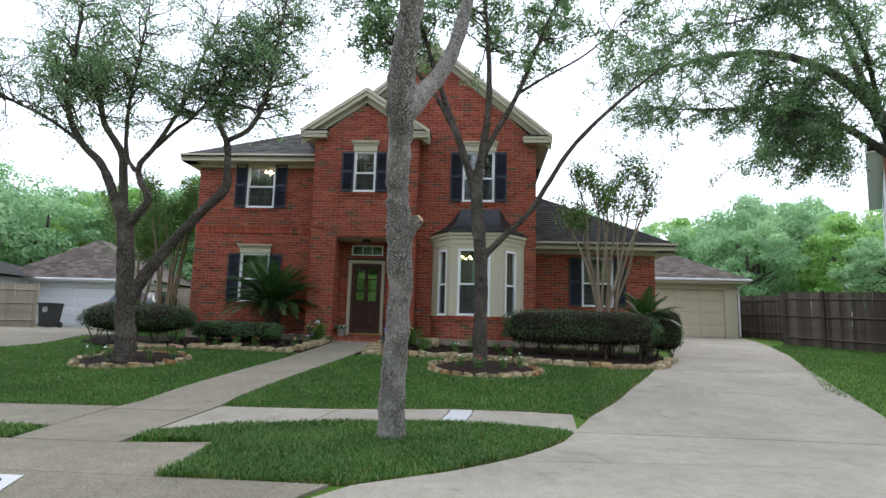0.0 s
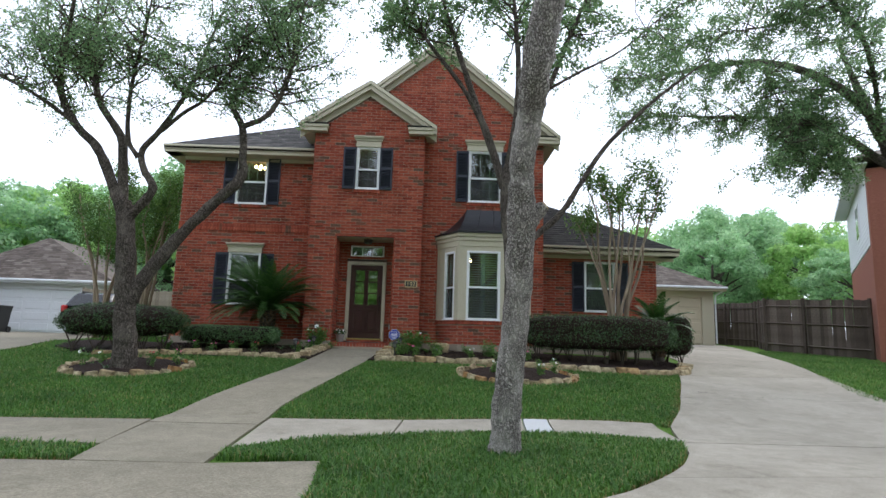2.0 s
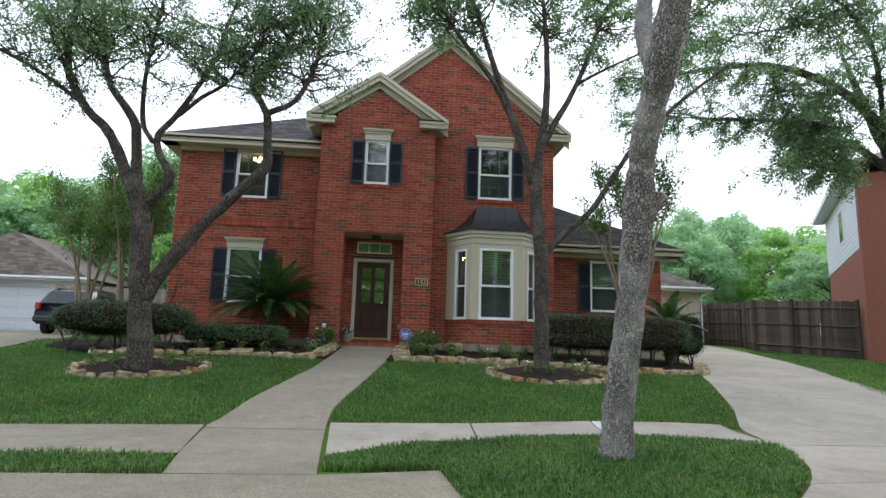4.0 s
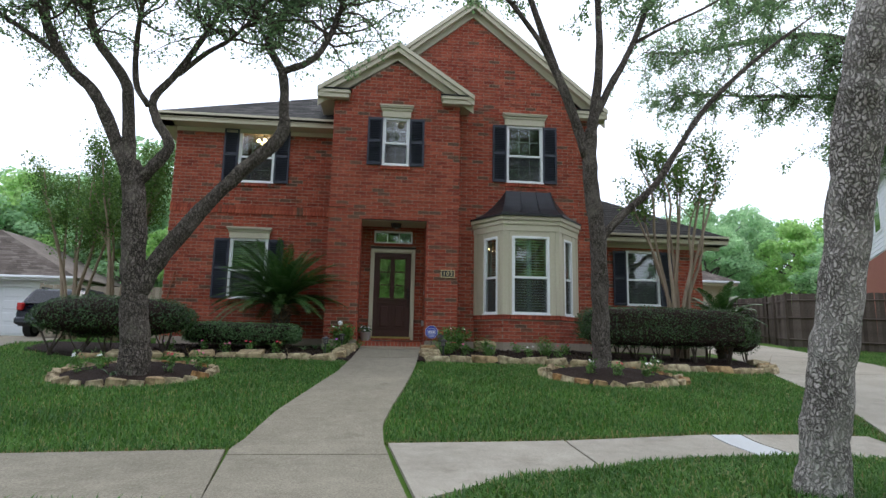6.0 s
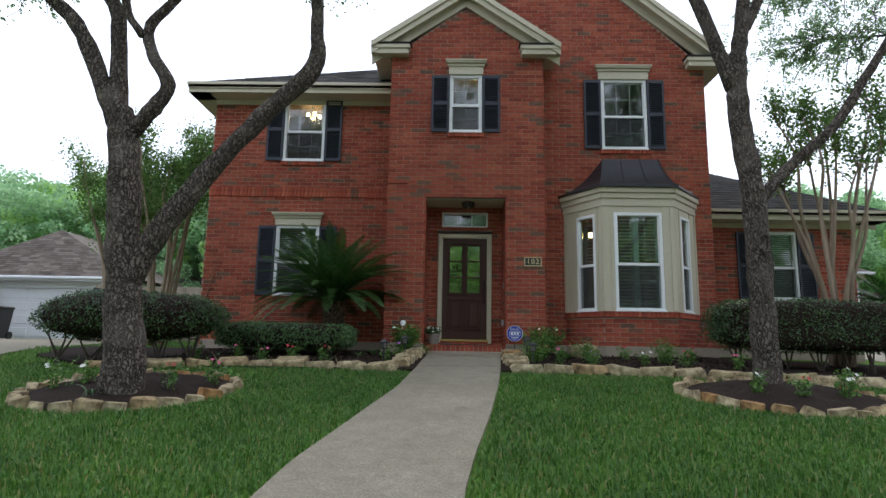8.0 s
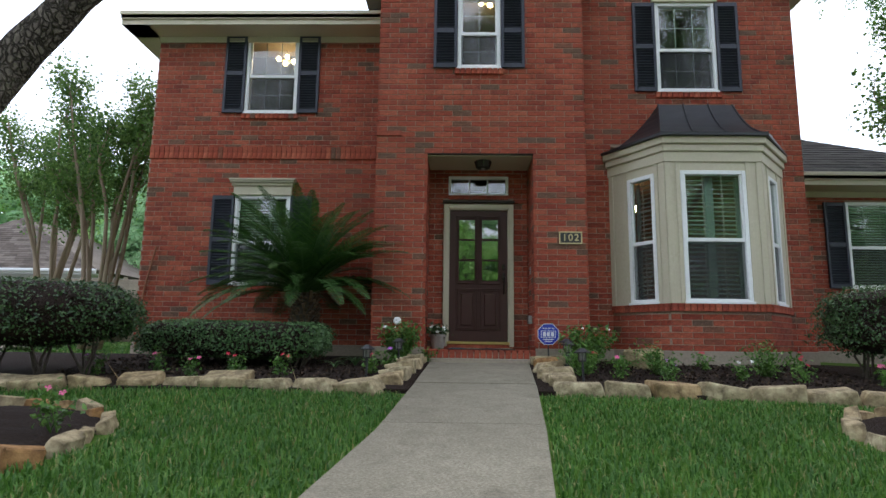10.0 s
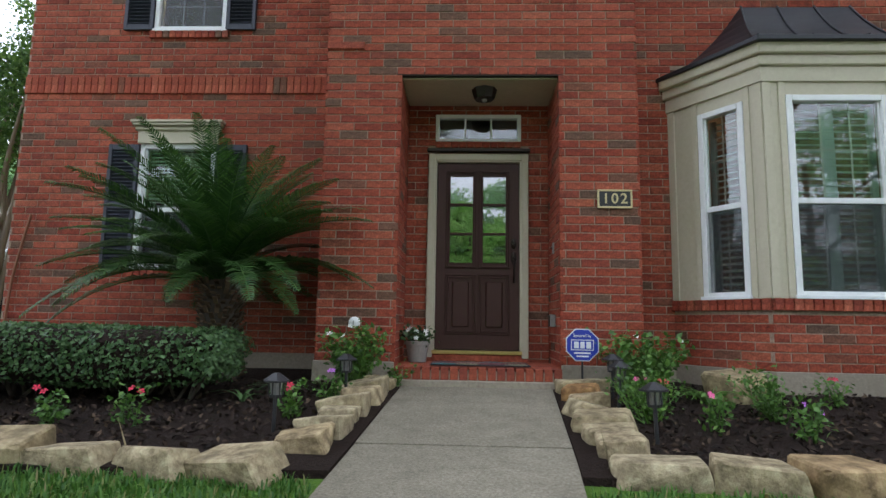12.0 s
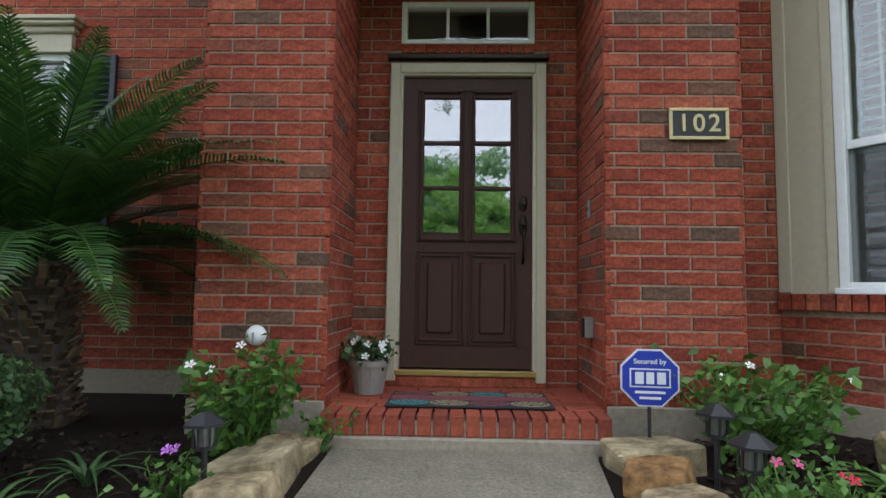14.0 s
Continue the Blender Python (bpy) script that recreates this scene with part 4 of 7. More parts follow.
def roof_part(parent, a, b, c, d, material, courses):
    part("roof_deck", raw_mesh("roof_deck", [tuple(Vector(q) - Vector((0, 0, 0.02))) for q in (a, b, c, d)] + [tuple(Vector(q) - Vector((0, 0, 0.09))) for q in (a, b, c, d)],
         [(0, 1, 2, 3), (7, 6, 5, 4), (0, 4, 5, 1), (1, 5, 6, 2), (2, 6, 7, 3), (3, 7, 4, 0)], material), material, parent)
    ob = part("shingles", shingle_plane(a, b, c, d, material, courses), material, parent)
    ob["kind"] = "stuff"


roof_left = thing("roof_left", "grey asphalt shingle hip roof of the left block", "roof", kind="structure", at=(-3.6, 3, 6.1))
roof_part(roof_left, (-5.8, 0.62, 6.07), (-1.3, 0.62, 6.07), (-1.3, 4.9, 8.57), (-1.52, 4.9, 8.57), SHINGLE, 30)
roof_part(roof_left, (-5.8, 9.2, 6.07), (-5.8, 0.62, 6.07), (-1.52, 4.9, 8.57), (-1.52, 5.2, 8.57), SHINGLE, 30)
roof_right = thing("roof_right", "grey asphalt shingle roof of the tall gable", "roof", kind="structure", at=(1.85, 3, 7))
roof_part(roof_right, (5.26, 0.3, 6.60), (5.26, 9.5, 6.60), (1.85, 9.5, 9.36), (1.85, 0.3, 9.36), SHINGLE, 24)
roof_part(roof_right, (-1.56, 9.5, 6.60), (-1.56, 0.3, 6.60), (1.85, 0.3, 9.36), (1.85, 9.5, 9.36), SHINGLE, 24)
roof_entry = thing("roof_entry", "grey asphalt shingle roof of the small entrance gable", "roof", kind="structure", at=(0, 1, 7))
roof_part(roof_entry, (1.80, -0.2, 6.58), (1.80, 2.2, 6.58), (-0.04, 2.2, 7.82), (-0.04, -0.2, 7.82), SHINGLE, 14)
roof_part(roof_entry, (-1.88, 2.2, 6.58), (-1.88, -0.2, 6.58), (-0.04, -0.2, 7.82), (-0.04, 2.2, 7.82), SHINGLE, 14)
roof_wing = thing("roof_wing", "dark asphalt shingle hip roof of the low wing", "roof", kind="structure", at=(6.6, 3, 3.5))
roof_part(roof_wing, (4.82, 1.48, 3.70), (9.02, 1.48, 3.70), (4.85, 5.5, 6.17), (4.82, 5.5, 6.17), DARKSHINGLE, 26)
roof_part(roof_wing, (9.02, 1.48, 3.70), (9.02, 9.6, 3.70), (4.85, 5.65, 6.17), (4.85, 5.5, 6.17), DARKSHINGLE, 26)


def eave(name, x0, x1, y, yw, ztop, label, ends=True):
    """Fascia boards and soffit along an eave."""
    e = thing(name, label, "trim", kind="structure", at=((x0 + x1) / 2, y, ztop))
    part("fascia", block(x0, x1, y, y + 0.03, ztop - 0.115, ztop, 0.004), TRIMMAT, e)
    part("drip_board", block(x0 - 0.015, x1 + 0.015, y - 0.025, y - 0.001, ztop - 0.05, ztop + 0.012, 0.004), TRIMMAT, e)
    part("lower_fascia", block(x0, x1, y + 0.032, y + 0.06, ztop - 0.2, ztop - 0.09, 0.004), TRIMMAT, e)
    part("soffit", block(x0 + 0.01, x1 - 0.01, y + 0.035, yw, ztop - 0.2, ztop - 0.18), TRIMMAT, e)
    part("frieze_board", block(max(x0, LX) if yw < 2 else x0, x1, yw - 0.028, yw - 0.002, ztop - 0.3, ztop - 0.2, 0.003), TRIMMAT, e)
    return e


eave("trim_left_eave", -5.8, -1.5, 0.62, LY, 6.08, "tan painted fascia and soffit under the hip roof")
eave("trim_wing_eave", 4.83, 9.02, 1.48, WY, 3.71, "tan painted fascia and soffit of the wing")
e = thing("trim_side_eaves", "tan painted fascia on the house ends", "trim", kind="structure", at=(8.6, 4, 3.5))
part("fascia", block(8.99, 9.02, 1.51, 9.4, 3.51, 3.69, 0.004), TRIMMAT, e)
part("soffit", block(WX, 8.99, 1.53, 9.4, 3.51, 3.53), TRIMMAT, e)
part("fascia", block(-5.8, -5.77, 0.65, 9.0, 5.88, 6.06, 0.004), TRIMMAT, e)
part("soffit", block(-5.77, LX, 0.65, 9.0, 5.88, 5.90), TRIMMAT, e)


def rake(name, cx, top, half, low, y0, y1, label, board=0.2):
    """The raking boards and the soffit of a gable front, apex at cx."""
    r = thing(name, label, "trim", kind="structure", at=(cx, y0, top))
    k = (top - low) / half
    for sgn in (-1, 1):
        pts = lambda t0, t1: [(cx, top - t0), (cx + sgn * half, low - t0), (cx + sgn * half, low - t1), (cx, top - t1)]
        part("rake_board", prism(pts(0.02, 0.13), y0 - 0.03, y0 + 0.01), TRIMMAT, r)
        part("rake_board", prism(pts(0.09, board + 0.06), y0 + 0.012, y0 + 0.04), TRIMMAT, r)
        part("rake_soffit", prism(pts(board, board + 0.025), y0 + 0.03, y1 - 0.02), TRIMMAT, r)
        part("rake_frieze", prism(pts(board - 0.02, board + 0.21), y1 - 0.045, y1 - 0.002), TRIMMAT, r)
    return r


rake("trim_entry_gable", -0.04, 7.83, 1.84, 6.59, -0.2, 0.0, "tan painted raking boards of the entrance gable")
rake("trim_tall_gable", 1.85, 9.40, 3.40, 6.62, 0.28, RY, "tan painted raking boards of the tall gable", 0.2)


def eave_return(x0, x1, y0, y1, z0, z1):
    """The boxed return at the foot of a raking eave, with its small shingled cap."""
    r = thing("trim_return", "tan boxed eave return with a shingled cap", "trim", kind="structure", at=((x0 + x1) / 2, y0, z0))
    part("return_box", block(x0 + 0.03, x1 - 0.03, y0 + 0.03, y1, z0, z0 + 0.14, 0.004), TRIMMAT, r)
    part("return_moulding", block(x0, x1, y0, y1, z0 + 0.1, z0 + 0.19, 0.012), TRIMMAT, r)
    part("return_cap", prism([(x0 - 0.02, z0 + 0.19), (x1 + 0.02, z0 + 0.19), (x1 + 0.02, z0 + 0.215), (x0 - 0.02, z0 + 0.215)], y0 - 0.02, y1), DARKSHINGLE, r)


eave_return(-1.86, -1.12, -0.2, 0.0, 6.35, 6.54)
eave_return(1.02, 1.76, -0.2, 0.0, 6.35, 6.54)
eave_return(4.42, 5.22, 0.28, RY, 6.38, 6.6)
eave_return(-1.88, -1.5, 0.0, 1.0, 6.35, 6.54)
eave_return(1.49, 1.78, 0.0, 0.5, 6.35, 6.54)
eave_return(4.84, 5.22, 0.52, 3.0, 6.38, 6.6)

# porch
porch = thing("porch_floor", "red brick porch step with a concrete lip", "step", kind="structure", at=(0, 0.2, 0.6))
part("porch_core", block(-0.745, 0.74, -0.16, DY + 0.02, 0.45, 0.735), MORTAR, porch)
part("concrete_lip", block(-0.74, 0.735, -0.2, -0.12, 0.45, 0.655, 0.008), FOUNDATION, porch)
v, f = brick_mesh("", 0.0785 - 0.009, 0.105)
lip = raw_mesh("step_brick", [(a, b * 6.4 if b > 0.01 else b, c) for a, b, c in v], f, STEPBRICK)
topv = raw_mesh("paver", [(-0.12, -0.046, 0), (0.12, -0.046, 0), (0.12, 0.046, 0), (-0.12, 0.046, 0), (-0.124, -0.05, -0.004), (0.124, -0.05, -0.004), (0.124, 0.05, -0.004), (-0.124, 0.05, -0.004), (-0.124, -0.05, -0.03), (0.124, -0.05, -0.03), (0.124, 0.05, -0.03), (-0.124, 0.05, -0.03)],
                [(0, 1, 2, 3)] + [(4 + i, 4 + (i + 1) % 4, (i + 1) % 4, i) for i in range(4)] + [(8 + i, 8 + (i + 1) % 4, 4 + (i + 1) % 4, 4 + i) for i in range(4)], STEPBRICK)
for i in range(18):
    ob = new("step_brick", lip)
    ob.parent, ob.location = porch, (-0.7 + i * 0.0822, -0.17, 0.712 - 0.6)
    ob.matrix_parent_inverse = Matrix.Translation((0, -0.2, 0))
    ob.location = (-0.7 + i * 0.0822, -0.17, 0.712)
    ob.matrix_parent_inverse = Matrix.Translation((0, -0.2, -0.6))
for j in range(7):
    for i in range(6):
        ob = new("paver", topv)
        ob.parent, ob.location = porch, (-0.615 + i * 0.258 - (0.06 if j % 2 else 0) + 0.0, 0.085 + j * 0.109, 0.766)
        ob.matrix_parent_inverse = Matrix.Translation((0, -0.2, -0.6))
pc = tagged(new("ceiling", mesh_of("ceiling", block(-0.75, 0.745, 0.06, DY, 3.5, 3.56), TRIMMAT)), "tan painted porch ceiling", "ceiling", kind="structure")
tagged(new("lintel", mesh_of("lintel", block(-0.8, 0.79, 0.004, 0.12, 3.515, 3.552), BRONZE)), "dark steel lintel over the porch opening", "lintel", kind="structure")

# front door
door = thing("door_1", "closed brown wooden front door with six glass lights", "door", kind="structure", at=(0.01, DY, 0.85))
bm = bmesh.new()
for q in ((-0.525, -0.455, 0.80, 2.95), (0.465, 0.535, 0.80, 2.95), (-0.455, 0.465, 2.88, 2.95)):
    cuboid(bm, q[0], q[1], DY - 0.045, DY + 0.03, q[2], q[3], None, 0.006)
for q in ((-0.47, -0.435, 0.86, 2.90), (0.445, 0.48, 0.86, 2.90), (-0.435, 0.445, 2.865, 2.90)):
    cuboid(bm, q[0], q[1], DY - 0.03, DY + 0.05, q[2], q[3], None, 0.004)
part("door_frame", bm, TRIMMAT, door, "tan painted door casing")
part("head_flashing", block(-0.545, 0.555, DY - 0.06, DY, 2.975, 3.01, 0.006), BRONZE, door)
part("threshold", block(-0.46, 0.47, DY - 0.05, DY + 0.06, 0.835, 0.875, 0.006), BRASS, door, "ribbed brass threshold")
part("sill_course", block(-0.53, 0.54, DY - 0.035, DY + 0.05, 0.765, 0.832, 0.006), BRICK, door)
leaf = part("door_leaf", slab_with_holes(-0.43, 0.44, DY + 0.005, DY + 0.05, 0.885, 2.855, ((-0.29, -0.05, 1.78, 2.72), (0.06, 0.30, 1.78, 2.72))), DOORMAT_, door)
for x0 in (-0.29, 0.06):
    x1 = x0 + 0.24
    bm = bmesh.new()
    for o, dep in ((0.045, 0.014), (0.022, 0.024)):
        for q in ((x0 - o, x0 - o + 0.018, 1.74 - o / 3, 2.76 + o / 3), (x1 + o - 0.018, x1 + o, 1.74 - o / 3, 2.76 + o / 3), (x0 - o, x1 + o, 2.742 + o / 3, 2.76 + o / 3), (x0 - o, x1 + o, 1.74 - o / 3, 1.758 - o / 3)):
            cuboid(bm, q[0], q[1], DY + 0.005 - dep, DY + 0.012, q[2], q[3], None, 0.004)
    part("light_moulding", bm, DOORMAT_, leaf)
    for k in range(3):
        a = 1.78 + k * 0.94 / 3
        part("pane", block(x0, x1, DY + 0.025, DY + 0.03, a + 0.008, a + 0.94 / 3 - 0.008), DOORGLASS, leaf).visible_shadow = False
        if k:
            part("glazing_bar", block(x0, x1, DY + 0.0, DY + 0.04, a - 0.012, a + 0.012, 0.003), DOORMAT_, leaf)
    for o, dep in ((0.045, 0.012), (0.02, 0.02)):
        bm = bmesh.new()
        for q in ((x0 - o, x0 - o + 0.016, 1.08 - o, 1.62 + o), (x1 + o - 0.016, x1 + o, 1.08 - o, 1.62 + o), (x0 - o, x1 + o, 1.604 + o, 1.62 + o), (x0 - o, x1 + o, 1.08 - o, 1.096 - o)):
            cuboid(bm, q[0], q[1], DY + 0.004 - dep, DY + 0.01, q[2], q[3], None, 0.004)
        part("panel_moulding", bm, DOORMAT_, leaf)
    part("raised_panel", block(x0 + 0.03, x1 - 0.03, DY - 0.016, DY + 0.01, 1.11, 1.59, 0.014), DOORMAT_, leaf)
hs = thing("door_handle", "dark bronze handleset with a deadbolt", "door handle", at=(0.385, DY - 0.02, 1.75))
bm = bmesh.new()
for z, rx, rz in ((1.99, 0.03, 0.055), (1.84, 0.03, 0.07)):
    bmesh.ops.create_uvsphere(bm, u_segments=16, v_segments=8, radius=1, matrix=Matrix.LocRotScale((0.385, DY + 0.0, z), None, (rx, 0.014, rz)))
part("escutcheon", bm, BRONZE, hs, smooth=True)
bm = bmesh.new()
disc(bm, 0, 0, 0, 0.017, 0.03, 14, m=Matrix.Translation((0.385, DY - 0.01, 1.99)) @ Matrix.Rotation(radians(90), 4, "X"))
part("deadbolt", bm, BRONZE, hs)
bm = bmesh.new()
sweep(bm, smooth_line([(0.385, DY - 0.01, 1.83), (0.385, DY - 0.055, 1.79), (0.385, DY - 0.06, 1.70), (0.385, DY - 0.045, 1.63), (0.385, DY - 0.004, 1.585)], 5), 0.011, 8)
part("pull", bm, BRONZE, hs)
part("thumb_latch", block(0.37, 0.40, DY - 0.055, DY - 0.008, 1.835, 1.847, 0.003), BRONZE, hs)
tw = thing("window_transom", "white three-light transom window above the door", "window", kind="structure", at=(0, DY, 3.1))
bm = bmesh.new()
for q in ((-0.46, -0.42, 3.1, 3.4), (0.42, 0.46, 3.1, 3.4), (-0.42, 0.42, 3.36, 3.4), (-0.42, 0.42, 3.1, 3.13)):
    cuboid(bm, q[0], q[1], DY - 0.01, DY + 0.07, q[2], q[3], None, 0.004)
part("window_frame", bm, WHITE, tw)
part("pane", block(-0.42, 0.42, DY + 0.03, DY + 0.034, 3.13, 3.36), GLASS, tw).visible_shadow = False
for x in (-0.14, 0.14):
    part("glazing_bar", block(x - 0.01, x + 0.01, DY + 0.01, DY + 0.045, 3.13, 3.36), WHITE, tw)


# ---- trees ----
def grow(name, label, limbs, material, leaf, leaf_size, seed, zmin, boughs, reach, twig_leaves=24, group="", droop=0.2, girth=0.8, sides=14, thick=0.085):
    """A tree from its main limbs (points with radii). Crooked boughs spring from the thin upper wood, twigs from the boughs, and leaf tufts sit on the twigs."""
    rng = np.random.default_rng(seed)
    base = limbs[0][0]
    tree = thing(name, label, "tree", group, at=(base[0], base[1], base[2]))
    tips = []
    for k, pts in enumerate(limbs):
        line = smooth_line(pts, 7 if k == 0 else 5)
        xyz = [np.array(q[:3]) for q in line]
        rad = [max(q[3] * girth, 0.006) for q in line]
        bm = bmesh.new()
        sweep(bm, xyz, rad, sides if rad[0] > 0.08 else 8, 0.22)
        part("trunk" if k == 0 else "limb", bm, material, tree, smooth=True)
        tips += [(p, r, xyz[min(i + 1, len(xyz) - 1)] - xyz[max(i - 1, 0)]) for i, (p, r) in enumerate(zip(xyz, rad)) if p[2] > zmin and r < thick]
    bm = bmesh.new()
    centres = []
    down = np.array((0, 0, 1.0))
    for _ in range(boughs):
        p, r, along = tips[rng.integers(len(tips))]
        d = rng.normal(size=3) * np.array((1, 1, 0.6)) + 0.6 * along / (np.linalg.norm(along) + 1e-6) + 0.1 * down
        d /= np.linalg.norm(d)
        n = reach * rng.uniform(0.4, 1.2)
        line = [p]
        for i in range(5):
            d = d + rng.normal(size=3) * 0.28 - down * droop * 0.25
            d /= np.linalg.norm(d)
            line.append(line[-1] + d * n / 5)
        if min(q[2] for q in line) < zmin - 0.6:
            continue
        sweep(bm, line, list(np.linspace(min(r, 0.02), 0.005, 6)), 4)
        for i in (2, 3, 3, 4, 4, 5, 5):
            e = d * 0.7 + rng.normal(size=3) * np.array((0.9, 0.9, 0.6))
            e /= np.linalg.norm(e)
            m = rng.uniform(0.14, 0.42)
            a, z = line[i], line[i] + e * m
            sweep(bm, [a, (a + z) / 2 + rng.normal(size=3) * 0.02, z], [0.006, 0.004, 0.002], 3)
            s = rng.uniform(0.25, 1.1, (twig_leaves, 1))
            centres.append(a + (z - a) * s + rng.normal(size=(twig_leaves, 3)) * 0.06)
    part("twig_work", bm, TWIG, tree)
    c = np.vstack(centres)
    part("crown", leaves_mesh("crown", c, leaf_size, leaf, rng, np.tile((0, 0, 0.5), (len(c), 1)), 0.8, 0.3), leaf, tree)
    return tree


grow("oak_tree", "spreading oak with dark furrowed bark in a mulch ring", [
    [(-3.38, -5.0, 0.1, 0.29), (-3.42, -5.0, 0.6, 0.235), (-3.5, -5.0, 1.3, 0.215), (-3.58, -5.0, 2.1, 0.195), (-3.66, -5.0, 2.8, 0.19), (-3.72, -5.0, 3.15, 0.15)],
    [(-3.45, -5.0, 1.3, 0.15), (-3.25, -5.0, 1.75, 0.145), (-2.73, -5.0, 2.5, 0.13), (-2.12, -5.0, 3.2, 0.115), (-1.72, -5.0, 3.62, 0.12), (-1.70, -5.0, 4.05, 0.085), (-1.76, -5.0, 4.6, 0.08), (-2.02, -4.9, 5.15, 0.065), (-1.75, -4.7, 5.8, 0.05), (-1.42, -4.6, 6.5, 0.035), (-1.2, -4.4, 7.6, 0.015)],
    [(-1.76, -5.0, 4.6, 0.07), (-1.28, -5.05, 4.85, 0.06), (-0.98, -5.1, 5.5, 0.05), (-0.82, -5.2, 6.4, 0.035), (-0.6, -5.3, 7.6, 0.012)],
    [(-3.7, -5.0, 2.9, 0.14), (-3.98, -5.0, 3.5, 0.115), (-4.3, -5.0, 4.1, 0.1), (-4.72, -5.1, 4.55, 0.085), (-4.98, -5.2, 5.2, 0.07), (-4.9, -5.3, 6.1, 0.05), (-4.7, -5.5, 7.5, 0.02)],
    [(-3.74, -5.0, 3.0, 0.13), (-3.85, -4.95, 3.9, 0.105), (-3.98, -4.9, 4.4, 0.095), (-4.5, -4.8, 5.1, 0.075), (-4.74, -4.7, 6.0, 0.055), (-5.0, -4.4, 7.4, 0.02)],
    [(-3.62, -5.0, 2.85, 0.11), (-3.35, -5.05, 3.15, 0.1), (-3.22, -5.05, 3.4, 0.09), (-3.42, -5.05, 3.75, 0.075), (-3.5, -5.0, 4.1, 0.07), (-3.25, -4.9, 4.55, 0.06), (-2.76, -4.8, 5.6, 0.045), (-2.7, -4.6, 6.3, 0.035), (-2.4, -4.4, 7.6, 0.015)],
    [(-3.55, -5.05, 3.95, 0.055), (-3.73, -5.1, 4.3, 0.05), (-3.72, -5.2, 5.15, 0.042), (-3.55, -5.3, 6.2, 0.03), (-3.3, -5.5, 7.5, 0.012)],
    [(-3.25, -4.9, 4.5, 0.05), (-2.9, -4.9, 4.85, 0.045), (-2.44, -5.0, 5.15, 0.035), (-1.9, -5.1, 5.9, 0.025), (-1.7, -5.3, 6.8, 0.01)],
    [(-4.72, -5.1, 4.55, 0.05), (-5.4, -5.3, 5.0, 0.04), (-6.2, -5.6, 5.4, 0.028), (-7.0, -5.8, 6.2, 0.012)],
    [(-4.74, -4.7, 5.6, 0.045), (-5.6, -4.4, 6.2, 0.03), (-6.4, -4.2, 7.0, 0.012)],
], OAKBARK, OAKLEAF, 0.052, 11, 5.05, 420, 1.1, 18, girth=0.8)

right_oak = grow("oak_tree", "oak with upright limbs and one low limb, in mulch", [
    [(3.34, -4.0, 0.15, 0.235), (3.32, -4.0, 0.7, 0.19), (3.32, -4.0, 1.6, 0.175), (3.3, -4.0, 2.5, 0.17), (3.22, -4.0, 3.4, 0.165), (3.2, -4.0, 4.1, 0.15), (3.3, -4.0, 4.7, 0.11), (3.42, -4.0, 5.9, 0.085), (3.36, -4.0, 7.4, 0.055), (3.2, -4.0, 9.0, 0.02)],
    [(3.15, -4.0, 3.9, 0.12), (2.9, -4.0, 4.7, 0.105), (2.5, -4.0, 5.8, 0.085), (2.0, -4.0, 7.3, 0.055), (1.6, -3.9, 8.8, 0.02)],
    [(2.75, -4.0, 5.1, 0.07), (2.3, -4.1, 5.9, 0.06), (1.72, -4.2, 6.6, 0.05), (1.2, -4.3, 7.3, 0.035), (0.7, -4.4, 8.4, 0.012)],
    [(3.35, -4.0, 4.7, 0.09), (3.6, -4.0, 5.2, 0.08), (4.02, -4.0, 6.0, 0.07), (4.6, -4.0, 7.5, 0.045), (5.2, -4.0, 8.9, 0.015)],
    [(3.4, -4.0, 2.55, 0.09), (3.75, -4.0, 2.92, 0.08), (4.27, -4.1, 3.42, 0.075), (4.68, -4.2, 4.08, 0.068), (5.08, -4.3, 4.7, 0.06), (5.62, -4.4, 5.28, 0.05), (6.2, -4.5, 5.8, 0.04), (7.1, -4.6, 6.5, 0.015)],
    [(4.02, -4.0, 6.0, 0.045), (4.6, -4.2, 6.3, 0.035), (5.4, -4.4, 6.7, 0.025), (6.2, -4.6, 7.4, 0.01)],
    [(1.9, -4.2, 6.5, 0.025), (1.6, -4.4, 6.45, 0.02), (1.2, -4.6, 6.8, 0.008)],
], OAKBARK, OAKLEAF, 0.07, 23, 6.75, 185, 1.0, 20, girth=0.78)
bm = bmesh.new()
ring = [np.array((3.32 + 0.06 * math.cos(w), -4.135 + 0.012 * math.cos(2 * w), 1.98 + 0.1 * math.sin(w))) for w in (2 * math.pi * k / 20 for k in range(21))]
sweep(bm, ring, 0.022, 6)
part("knot_ring", bm, OAKBARK, right_oak, "raised bark ring round a healed knot", smooth=True)

